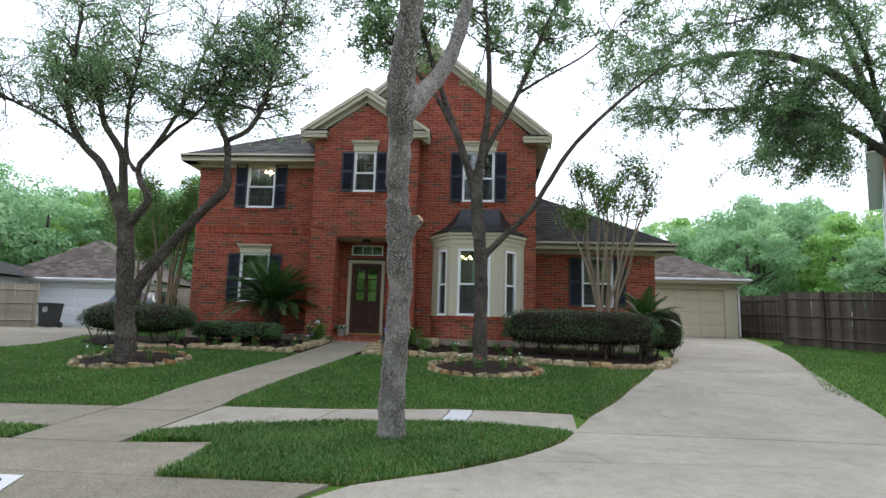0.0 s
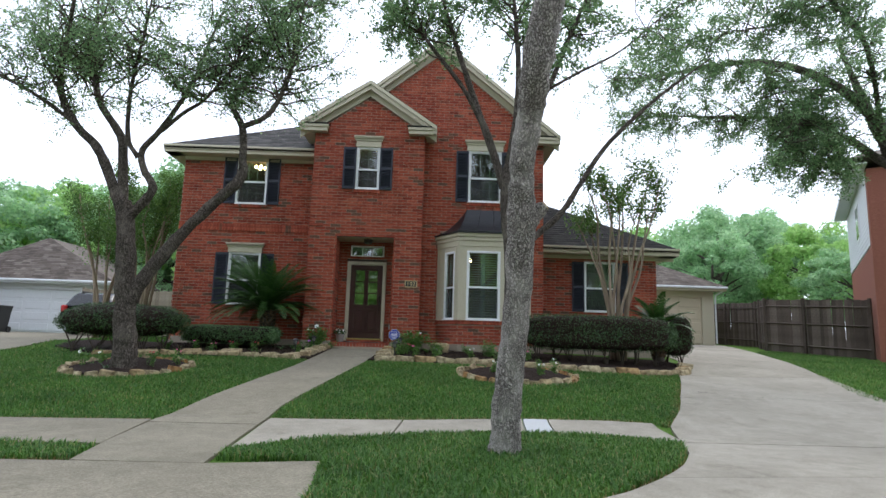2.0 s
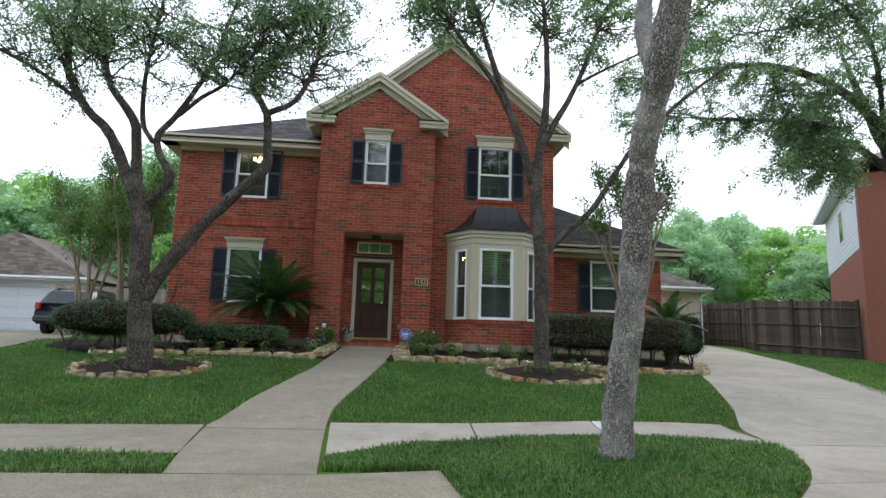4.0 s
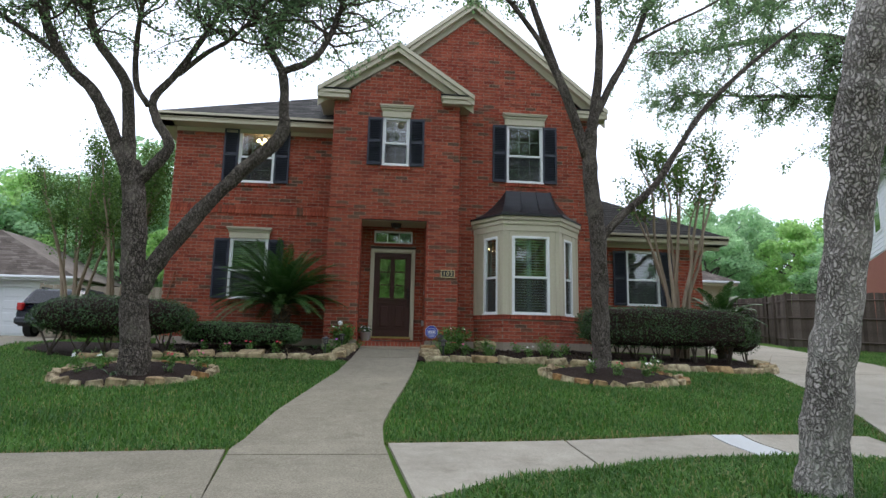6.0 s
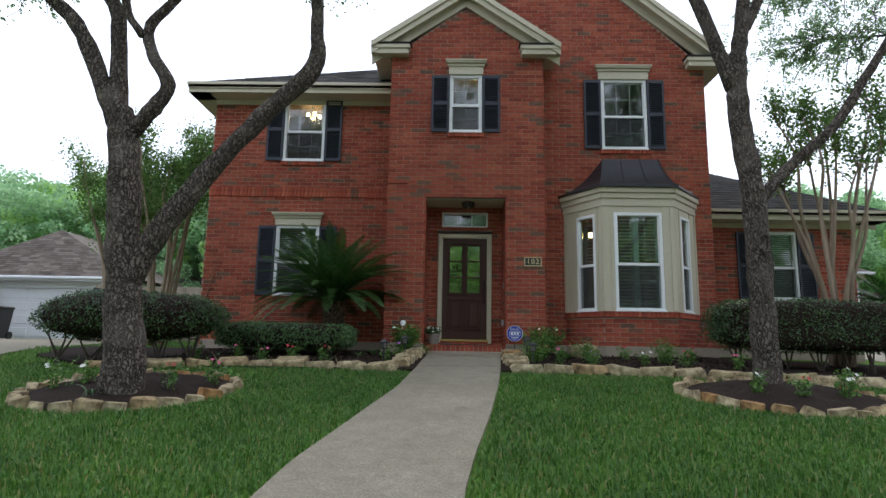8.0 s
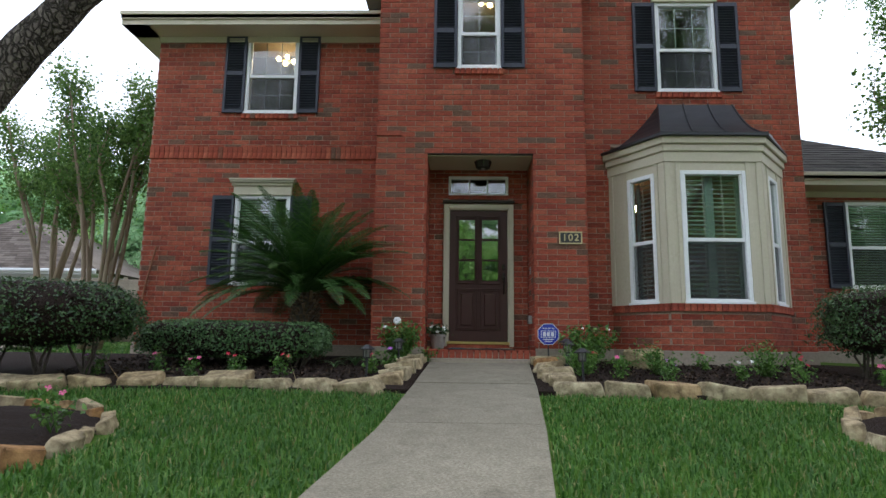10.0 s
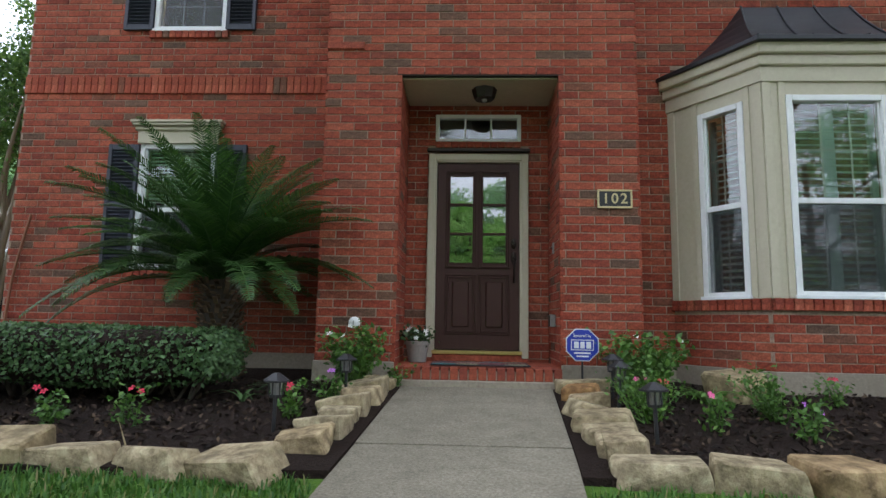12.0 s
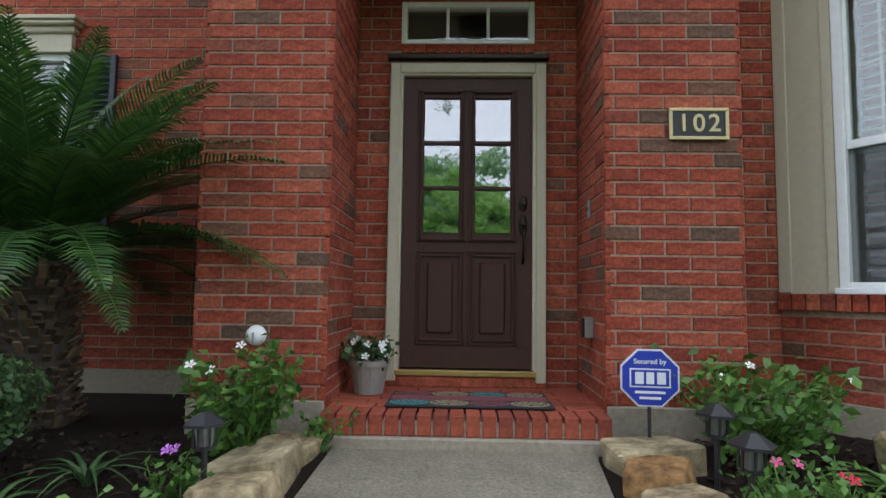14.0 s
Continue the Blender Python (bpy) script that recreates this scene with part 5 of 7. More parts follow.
street_tree = grow("street_tree", "slim pale-barked street tree leaning toward the road with a knot", [
    [(2.44, -9.78, -0.25, 0.2), (2.45, -9.79, -0.08, 0.158), (2.464, -9.85, 0.3, 0.135), (2.497, -9.94, 0.8, 0.127), (2.527, -10.04, 1.3, 0.122), (2.53, -10.14, 1.7, 0.124), (2.525, -10.21, 2.0, 0.13), (2.51, -10.35, 2.4, 0.112), (2.545, -10.5, 2.8, 0.118), (2.56, -10.68, 3.1, 0.14), (2.61, -10.84, 3.55, 0.118), (2.68, -11.0, 4.0, 0.11), (2.75, -11.3, 4.8, 0.1), (2.9, -11.7, 6.2, 0.07), (2.9, -11.9, 8.0, 0.03)],
    [(2.56, -10.58, 2.95, 0.1), (2.7, -10.15, 3.38, 0.1), (2.86, -9.65, 3.88, 0.09), (2.98, -9.42, 4.3, 0.085), (3.15, -9.2, 5.2, 0.07), (3.4, -9.0, 6.6, 0.045), (3.6, -8.8, 8.0, 0.015)],
    [(2.55, -10.17, 1.84, 0.085), (2.62, -10.2, 1.97, 0.08), (2.69, -10.22, 2.04, 0.066), (2.73, -10.23, 2.07, 0.05)],
], PALEBARK, OAKLEAF, 0.06, 31, 6.0, 70, 0.9, 20, girth=0.97)
bm = bmesh.new()
disc(bm, 0, 0, 0, 0.045, 0.012, 14, 0.04, m=Matrix.Translation((2.728, -10.23, 2.068)) @ Vector((0.72, -0.15, 0.5)).to_track_quat("Z", "Y").to_matrix().to_4x4())
part("cut_face", bm, surface("sawn_wood", (0.36, 0.25, 0.13), (0.5, 0.37, 0.2), 40, 8, 0.8, 0.2, 0.002), street_tree, "pale sawn face of a cut limb")

grow("oak_tree", "large oak with drooping outer branches beside the driveway", [
    [(14.6, -1.6, 0.25, 0.4), (14.5, -1.6, 2.0, 0.33), (14.2, -1.4, 3.6, 0.29), (13.8, -1.0, 5.4, 0.22), (13.4, -0.6, 7.2, 0.16), (13.0, -0.2, 9.4, 0.05)],
    [(14.2, -1.4, 4.2, 0.2), (13.2, -1.2, 6.6, 0.17), (12.2, -0.8, 8.0, 0.14), (11.0, 0.0, 8.9, 0.11), (9.8, 1.0, 9.2, 0.08), (8.4, 1.8, 9.2, 0.05), (7.2, 2.2, 9.3, 0.015)],
    [(13.8, -1.0, 5.4, 0.14), (12.8, -0.4, 6.6, 0.11), (11.8, 0.4, 7.4, 0.085), (10.6, 1.4, 7.8, 0.06), (9.4, 2.4, 8.2, 0.03), (8.4, 3.0, 8.4, 0.012)],
    [(12.2, -0.8, 8.0, 0.06), (11.6, -1.0, 7.4, 0.05), (11.0, -1.2, 6.6, 0.035), (10.5, -1.2, 5.9, 0.02), (10.25, -1.2, 5.5, 0.01)],
    [(12.8, -0.4, 6.6, 0.05), (12.4, -0.7, 6.5, 0.04), (12.0, -0.8, 6.1, 0.03), (11.8, -0.8, 5.7, 0.012)],
    [(11.0, 0.0, 8.9, 0.05), (10.8, -0.4, 8.2, 0.04), (11.0, -0.6, 7.4, 0.025), (11.3, -0.7, 6.8, 0.01)],
    [(13.2, -1.2, 6.6, 0.09), (12.2, -2.2, 8.2, 0.07), (11.0, -2.8, 9.0, 0.05), (9.6, -3.0, 9.4, 0.03), (8.4, -3.0, 9.5, 0.01)],
    [(11.0, -2.8, 9.0, 0.05), (10.2, -2.0, 8.9, 0.035), (9.2, -1.2, 9.0, 0.02), (8.2, -0.4, 9.0, 0.01)],
], OAKBARK, OAKLEAF, 0.066, 47, 5.6, 600, 1.25, 20, droop=0.45)


def myrtle(name, label, x, y, stems, seed, bushy, top, spread, leaf_n, first=0.6):
    """A crepe myrtle: bare smooth stems from one foot, leaf tufts at their tops."""
    rng = np.random.default_rng(seed)
    z = land(x, y)
    t = thing(name, label, "tree", at=(x, y, z))
    cs = []
    for k in range(stems):
        w = 2 * math.pi * k / stems + rng.uniform(-0.3, 0.3)
        r, h = spread * rng.uniform(0.35, 1.0), top * rng.uniform(0.72, 1.0)
        pts = [np.array((x + 0.16 * math.cos(w), y + 0.12 * math.sin(w), z - 0.05))]
        for s in (0.3, 0.6, 0.82, 1.0):
            pts.append(np.array((x + (0.16 + r * s ** 1.6) * math.cos(w) + rng.normal() * 0.07, y + (0.12 + 0.5 * r * s ** 1.6) * math.sin(w) + rng.normal() * 0.07, z + h * s)))
        line = smooth_line(pts, 5)
        bm = bmesh.new()
        sweep(bm, line, list(np.linspace(0.05, 0.014, len(line))), 7, 0.15)
        for _ in range(5):
            i = rng.integers(int(len(line) * first), len(line))
            d = np.array((rng.normal() * 0.35, rng.normal() * 0.3, rng.uniform(0.5, 1.0))) * rng.uniform(0.35, 0.8)
            sweep(bm, [line[i], line[i] + d * 0.5 + rng.normal(size=3) * 0.04, line[i] + d], [0.012, 0.009, 0.003], 5)
            for s in (0.45, 0.7, 0.95, 1.15):
                cs.append(line[i] + d * s + rng.normal(size=(leaf_n, 3)) * np.array((bushy, bushy, bushy * 0.9)))
        part("stem", bm, MYRTLEBARK, t, smooth=True)
    part("crown", leaves_mesh("crown", np.vstack(cs), 0.06, MYRTLELEAF, rng), MYRTLELEAF, t)
    return t


myrtle("crepe_myrtle", "crepe myrtle with a fan of bare tan stems behind the hedge", 6.6, -0.25, 11, 61, 0.12, 4.9, 1.2, 34, 0.84)
myrtle("crepe_myrtle", "leafy crepe myrtle with slender stems beside the house corner", -7.0, 2.6, 10, 67, 0.16, 5.1, 1.2, 70, 0.5)
myrtle("crepe_myrtle", "leafy crepe myrtle with slender stems beside the fence", -8.6, 3.6, 9, 68, 0.17, 4.9, 1.2, 70, 0.5)


def far_tree(label, seed, height, width, leaf, n_clumps=80):
    """A full crown of leaf clumps with gaps, on a trunk, built at the origin."""
    rng = np.random.default_rng(seed)
    t = thing("tree", label, "tree", "trees beyond the gardens")
    bm = bmesh.new()
    sweep(bm, smooth_line([(0, 0, -0.3), (rng.normal() * 0.1, 0, height * 0.3), (rng.normal() * 0.3, 0.1, height * 0.8)], 4), list(np.linspace(0.28, 0.06, 9)), 8, 0.15)
    for _ in range(9):
        z0 = height * rng.uniform(0.25, 0.6)
        w = rng.uniform(0, 6.28)
        sweep(bm, [np.array((0, 0, z0)), np.array((math.cos(w) * width * 0.22, math.sin(w) * width * 0.22, z0 + height * 0.12)), np.array((math.cos(w) * width * 0.4, math.sin(w) * width * 0.4, z0 + height * 0.2))], [0.1, 0.06, 0.02], 5)
    part("trunk", bm, OAKBARK, t)
    cs, ns = [], []
    for _ in range(n_clumps):
        d = rng.normal(size=3)
        d /= np.linalg.norm(d)
        r = rng.uniform(0.55, 1.0) ** 0.6
        c = np.array((d[0] * width / 2 * r, d[1] * width / 2 * r, height * 0.58 + d[2] * height * 0.42 * r))
        k = rng.integers(130, 230)
        sz = width * rng.uniform(0.055, 0.1)
        q = rng.normal(size=(k, 3))
        q /= np.linalg.norm(q, axis=1)[:, None]
        cs.append(c + q * sz * rng.uniform(0.6, 1.15, (k, 1)) * np.array((1.2, 1.2, 0.8)))
        ns.append(q + np.array((0, 0, 0.5)))
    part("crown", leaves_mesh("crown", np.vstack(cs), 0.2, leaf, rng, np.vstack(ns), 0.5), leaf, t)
    return t


# distant trees, their haze carried by the leaf colour
FAR = [far_tree("tall full tree behind the fence, haze painted into its green foliage", 71, 8.4, 7.5, HAZELEAF), far_tree("bushy tree with green foliage brightened by painted haze", 72, 7.2, 6.5, HAZELEAF2),
       far_tree("broad tree with green foliage paled by painted haze", 73, 9.0, 8.5, HAZELEAF, 100)]
spots = [(17, 30, 0, 1.0), (22, 25, 2, 1.0), (27, 31, 0, 1.15), (25, 19, 1, 0.95), (33, 24, 2, 1.0), (38, 32, 0, 1.25), (12, 36, 2, 1.05), (31, 15, 1, 0.85), (45, 24, 2, 1.2), (20, 37, 1, 1.3), (29, 39, 2, 1.2), (40, 14, 0, 1.0),
         (14, 27, 1, 0.8), (19.5, 21, 0, 0.8), (22, 32, 2, 1.0), (28, 24, 0, 0.95), (36, 20, 2, 0.9), (24, 14.5, 0, 0.7),
         (-12, 22, 0, 1.3), (-17, 27, 2, 1.35), (-23, 24, 1, 1.35), (-28, 30, 0, 1.5), (-10, 32, 2, 1.3), (-34, 24, 2, 1.4), (-20, 36, 0, 1.6), (-40, 34, 1, 1.6), (-8.5, 16, 1, 0.9), (-30, 18, 0, 1.15), (-13, 18.5, 2, 0.85), (5, 40, 0, 1.2), (-2, 38, 2, 1.2),
         (-9.5, 20, 2, 1.0), (-15.5, 21, 1, 1.05), (-19, 22.5, 0, 1.15), (-25, 20, 2, 1.1), (-7, 25, 0, 1.1),
         (-14, -36, 0, 2.0), (-5, -38, 2, 1.45), (4, -35, 0, 1.4), (13, -38, 2, 2.1), (22, -33, 0, 1.9), (-24, -32, 2, 1.8), (32, -28, 0, 1.5), (-32, -20, 2, 1.2), (9, -30, 1, 1.3), (-9, -31, 1, 1.3), (0, -30, 1, 1.2),
         (17, -29, 1, 1.0), (25, -26, 1, 0.9), (-4, -27, 1, 0.7), (-14, -29, 1, 1.0), (5, -26, 1, 0.7), (-20, -27, 1, 0.9)]
tree_rng = np.random.default_rng(9)
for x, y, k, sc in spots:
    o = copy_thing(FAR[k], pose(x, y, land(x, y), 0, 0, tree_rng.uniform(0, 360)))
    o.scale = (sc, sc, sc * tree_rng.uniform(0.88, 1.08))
for k, (x, y) in enumerate(((50, 40), (-48, 26), (0, 55))):
    FAR[k].location = (x, y, land(x, y))


# ---- neighbouring buildings ----
def garage_door(parent, x0, x1, y, z0, z1, material, rows=4, cols=4):
    d = part("garage_door", block(x0, x1, y, y + 0.05, z0, z1), material, parent, "closed panelled garage door")
    for r in range(rows):
        for c in range(cols):
            w, h = (x1 - x0) / cols, (z1 - z0) / rows
            part("door_panel", block(x0 + c * w + 0.06, x0 + (c + 1) * w - 0.06, y - 0.018, y + 0.01, z0 + r * h + 0.07, z0 + (r + 1) * h - 0.07, 0.015), material, d)
        if r:
            part("door_joint", block(x0, x1, y - 0.004, y + 0.01, z0 + r * h - 0.006, z0 + r * h + 0.006), material, d)
    return d


gy, gz = 11.2, land(13, 11.2)
gar = thing("garage", "detached garage with cream door and brown shingle roof", "garage", at=(12.2, gy, gz))
part("wall", slab_with_holes(9.6, 14.75, gy, gy + 0.2, gz - 0.2, 3.5, ((9.8, 14.2, gz - 0.2, 3.2),)), TRIMMAT, gar)
part("wall", block(14.55, 14.75, gy + 0.2, gy + 7, gz - 0.2, 3.5), TRIMMAT, gar)
garage_door(gar, 9.8, 14.2, gy + 0.1, gz, 3.2, GARAGEPAINT)
part("fascia", block(9.3, 15.15, gy - 0.42, gy - 0.38, 3.45, 3.65, 0.005), TRIMMAT, gar)
part("soffit", block(9.3, 15.15, gy - 0.38, gy + 0.02, 3.45, 3.47), TRIMMAT, gar)
rl = part("roof", raw_mesh("roof", [(9.2, gy - 0.42, 3.63), (15.15, gy - 0.42, 3.63), (15.15, gy + 7.2, 3.63), (9.2, gy + 7.2, 3.63), (12.1, gy + 2.6, 5.3), (12.1, gy + 4.2, 5.3)],
          [(0, 1, 4), (1, 2, 5, 4), (2, 3, 5), (3, 0, 4, 5), (3, 2, 1, 0)], BROWNSHINGLE), BROWNSHINGLE, gar, "brown shingle hip roof")
sh = part("shingles", shingle_plane((9.2, gy - 0.44, 3.65), (15.17, gy - 0.44, 3.65), (12.12, gy + 2.58, 5.31), (12.08, gy + 2.58, 5.31), BROWNSHINGLE, 20), BROWNSHINGLE, gar)
sh["kind"] = "stuff"
bm = bmesh.new()
sweep(bm, smooth_line([(15.0, gy - 0.36, 3.45), (14.85, gy - 0.15, 3.3), (14.8, gy - 0.06, 3.1), (14.8, gy - 0.06, 1.1)], 4), 0.035, 8)
part("downspout", bm, WHITEPAINT, gar, "white metal downspout")
part("gutter", block(9.25, 15.2, gy - 0.52, gy - 0.42, 3.55, 3.65, 0.02), WHITEPAINT, gar)

ny, nz = 11.0, land(-15, 11.0)
ng = thing("neighbour_garage", "white garage of the next house with brown shingle roof", "garage", at=(-15.6, ny, nz))
part("wall", slab_with_holes(-19.6, -12.55, ny, ny + 0.2, nz - 0.3, 2.95, ((-18.6, -13.7, nz - 0.3, 2.62),)), WHITEPAINT, ng)
part("wall", block(-12.75, -12.55, ny + 0.2, ny + 7, nz - 0.3, 2.95), WHITEPAINT, ng)
garage_door(ng, -18.6, -13.7, ny + 0.1, nz, 2.62, WHITEPAINT)
part("fascia", block(-20, -12.1, ny - 0.42, ny - 0.38, 2.86, 3.03, 0.005), WHITEPAINT, ng)
part("gutter", block(-20, -12.1, ny - 0.52, ny - 0.42, 2.92, 3.02, 0.02), WHITEPAINT, ng)
part("soffit", block(-20, -12.1, ny - 0.38, ny + 0.02, 2.86, 2.88), WHITEPAINT, ng)
part("roof", raw_mesh("roof", [(-20, ny - 0.42, 3.0), (-12.1, ny - 0.42, 3.0), (-12.1, ny + 8, 3.0), (-20, ny + 8, 3.0), (-16.8, ny + 2.3, 5.25), (-16.8, ny + 5, 5.25)],
     [(0, 1, 4), (1, 2, 5, 4), (2, 3, 5), (3, 0, 4, 5), (3, 2, 1, 0)], BROWNSHINGLE), BROWNSHINGLE, ng, "brown shingle hip roof")
sh = part("shingles", shingle_plane((-20, ny - 0.44, 3.02), (-12.08, ny - 0.44, 3.02), (-16.77, ny + 2.28, 5.26), (-16.83, ny + 2.28, 5.26), BROWNSHINGLE, 24), BROWNSHINGLE, ng)
sh["kind"] = "stuff"
nh = thing("neighbour_house", "low house next door with a dark shingle roof", "house", at=(-22, 7, 0.6))
part("wall", block(-28, -18.6, 5.2, 14, 0.3, 2.95), WHITEPAINT, nh)
part("roof", raw_mesh("roof", [(-28.5, 4.7, 3.0), (-17.9, 4.7, 3.0), (-17.9, 14.5, 3.0), (-28.5, 14.5, 3.0), (-23, 9, 4.6)], [(0, 1, 4), (1, 2, 4), (2, 3, 4), (3, 0, 4), (3, 2, 1, 0)], SHINGLE), SHINGLE, nh)
part("gutter", block(-28.5, -17.85, 4.6, 4.72, 2.9, 3.03, 0.02), WHITEPAINT, nh)

# the house beyond the fence: white siding above brick, turned to the curve of the street
NBRICK = surface("faded_brick", (0.20, 0.07, 0.05), (0.34, 0.14, 0.10), 22, 2, 0.9, 0.5, 0.01, stretch=(0.6, 0.6, 3.0), gloss=0.2)
NM = Matrix.Translation((16.3, 3.4, 0)) @ Matrix.Rotation(math.atan2(7.2, 4.6), 4, "Z")
nr = thing("neighbour_house", "two-storey house with white siding above red brick", "house", at=(15.6, 2.9, 0.6))
part("wall", block(0, 9.3, -9, 0, 0.2, 4.45, 0, NM), NBRICK, nr, "red brick lower storey")
part("wall", block(0.35, 9.3, -9, -0.01, 4.45, 7.1, 0, NM), WHITEPAINT, nr)
part("wall", block(-0.06, 0.36, -9, 0.03, 0.2, 7.0, 0, NM), NBRICK, nr)
for k in range(16):
    part("siding_board", block(0.36, 9.32, -0.012, 0.022, 4.48 + k * 0.163, 4.48 + k * 0.163 + 0.152, 0.006, NM), WHITEPAINT, nr)
part("fascia", block(-0.4, 9.8, 0.45, 0.5, 7.1, 7.32, 0, NM), WHITEPAINT, nr)
part("soffit", block(-0.4, 9.8, 0.0, 0.45, 7.1, 7.13, 0, NM), WHITEPAINT, nr)
bm = bmesh.new()
vs = [bm.verts.new(NM @ Vector(q)) for q in ((-0.5, 0.5, 7.32), (9.8, 0.5, 7.32), (9.8, -9.5, 7.32), (-0.5, -9.5, 7.32), (4.6, -4.5, 9.6))]
for q in ((0, 1, 4), (1, 2, 4), (2, 3, 4), (3, 0, 4), (3, 2, 1, 0)):
    bm.faces.new([vs[i] for i in q])
part("roof", bm, BROWNSHINGLE, nr)
w = part("window", block(3.6, 4.7, 0.0, 0.05, 5.2, 6.6, 0.01, NM), WHITE, nr, "small white-framed upstairs window")
part("pane", block(3.7, 4.6, 0.045, 0.056, 5.3, 6.5, 0, NM), DARKGLASS, w)


# fences
def fence(label, pts, height, material, gap=0.138, group=""):
    """Boards on rails between posts, along a line of points."""
    f = thing("fence", label, "fence", group, at=(pts[0][0], pts[0][1], land(*pts[0])))
    rng = np.random.default_rng(int(abs(pts[0][0] * 10)))
    shapes = []
    for k in range(4):
        bm = block(-0.072, 0.072, -0.009, 0.009, -0.03, height + rng.uniform(-0.02, 0.02), 0.003)
        shapes.append(mesh_of("board", bm, material))
    for (ax, ay), (bx, by) in zip(pts, pts[1:]):
        d = Vector((bx - ax, by - ay, 0))
        n, rot = int(d.length / gap), math.atan2(d.y, d.x)
        for i in range(n):
            x, y = ax + d.x * (i + 0.5) / n, ay + d.y * (i + 0.5) / n
            o = new("board", shapes[rng.integers(4)])
            o.parent = f
            o.matrix_parent_inverse = Matrix.Translation(-Vector(f.location))
            o.matrix_basis = pose(x, y, land(x, y), rng.normal() * 0.4, rng.normal() * 0.3, math.degrees(rot) + 2.5 + rng.normal() * 0.5)
        for z in (0.3, height * 0.55, height - 0.25):
            m = Matrix.Translation((ax, ay, 0)) @ Matrix.Rotation(rot, 4, "Z")
            bm = bmesh.new()
            a = [Vector((0, 0.03, land(ax, ay) + z)), Vector((d.length, 0.03, land(bx, by) + z))]
            sweep(bm, [np.array(m @ q) for q in a], 0.035, 4)
            part("rail", bm, material, f)
        for i in range(int(d.length / 2.2) + 1):
            s = min(i * 2.2 / d.length, 1)
            x, y = ax + d.x * s, ay + d.y * s
            part("post", block(-0.05, 0.05, 0.02, 0.11, -0.2, height + 0.05, 0.005, pose(x, y, land(x, y), 0, 0, math.degrees(rot))), material, f)
    return f


fence("weathered grey-brown wooden board fence beyond the driveway", [(16.75, 4.3), (15.0, 7.5), (16.6, 11.0), (16.1, 14.5), (14.8, 14.6)], 2.0, FENCEWOOD)
fence("pale wooden board fence beside the garage next door", [(-15.9, 8.3), (-19.2, 7.0), (-22.0, 6.0)], 1.85, PALEFENCE)
fence("pale wooden board fence behind the house corner", [(-12.3, 8.8), (-5.5, 8.9)], 1.85, PALEFENCE)

# wheeled bin
bx, by = -15.0, 8.0
bz = land(bx, by) + 0.015
wb = thing("wheeled_bin", "dark plastic wheeled bin beside the garage", "bin", at=(bx, by, bz))
bm = bmesh.new()
bmesh.ops.create_cone(bm, cap_ends=True, segments=4, radius1=0.36, radius2=0.46, depth=0.95, matrix=Matrix.Translation((bx, by, bz + 0.5)) @ Matrix.Rotation(radians(45), 4, "Z"))
part("body", bm, BLACK, wb)
part("lid", block(bx - 0.36, bx + 0.36, by - 0.38, by + 0.34, bz + 0.97, bz + 1.04, 0.02), BLACK, wb)
bm = bmesh.new()
disc(bm, 0, 0, 0, 0.12, 0.012, 20, m=Matrix.Translation((bx, by - 0.325, bz + 0.75)) @ Matrix.Rotation(radians(90), 4, "X"))
part("badge", bm, STEEL, wb, "round pale printed badge")
for sx in (-0.28, 0.28):
    bm = bmesh.new()
    disc(bm, 0, 0, -0.03, 0.12, 0.06, 16, m=Matrix.Translation((bx + sx, by + 0.3, bz + 0.12)) @ Matrix.Rotation(radians(90), 4, "Y"))
    part("wheel", bm, TYRE, wb)

# parked car, seen from behind
CM = pose(-10.72, 8.45, land(-10.7, 8.4) + 0.015, 0, 0, 3) @ Matrix.Diagonal((1, 0.98, 0.92, 1))
car = thing("car", "dark blue-black estate car parked on the driveway", "car", at=CM.translation)
bm = bmesh.new()
prof = [(-2.2, 0.35, 0.9), (-2.25, 0.75, 0.93), (-2.2, 1.02, 0.92), (-1.75, 1.62, 0.74), (-1.5, 1.70, 0.70), (0.3, 1.70, 0.70), (1.0, 1.10, 0.88), (2.15, 0.95, 0.85), (2.3, 0.6, 0.82), (2.25, 0.35, 0.8)]
sides_ = [[bm.verts.new(CM @ Vector((sx * w, y, z))) for y, z, w in prof] for sx in (-1, 1)]
for i in range(len(prof)):
    j = (i + 1) % len(prof)
    bm.faces.new((sides_[0][i], sides_[0][j], sides_[1][j], sides_[1][i]))
bm.faces.new(sides_[0][::-1])
bm.faces.new(sides_[1])
bmesh.ops.recalc_face_normals(bm, faces=bm.faces)
bmesh.ops.bevel(bm, geom=bm.edges[:], offset=0.05, segments=2, affect="EDGES")
body = part("body", bm, CARPAINT, car, smooth=True)
bm = bmesh.new()
vs = [bm.verts.new(CM @ Vector(q)) for q in ((-0.72, -2.14, 1.1), (0.72, -2.14, 1.1), (0.6, -1.83, 1.56), (-0.6, -1.83, 1.56))]
bm.faces.new(vs)
r = bmesh.ops.extrude_face_region(bm, geom=bm.faces[:])
bmesh.ops.translate(bm, vec=CM.to_3x3() @ Vector((0, -0.045, 0.03)), verts=[v for v in r["geom"] if isinstance(v, bmesh.types.BMVert)])
bmesh.ops.recalc_face_normals(bm, faces=bm.faces)
part("rear_window", bm, DARKGLASS, car)
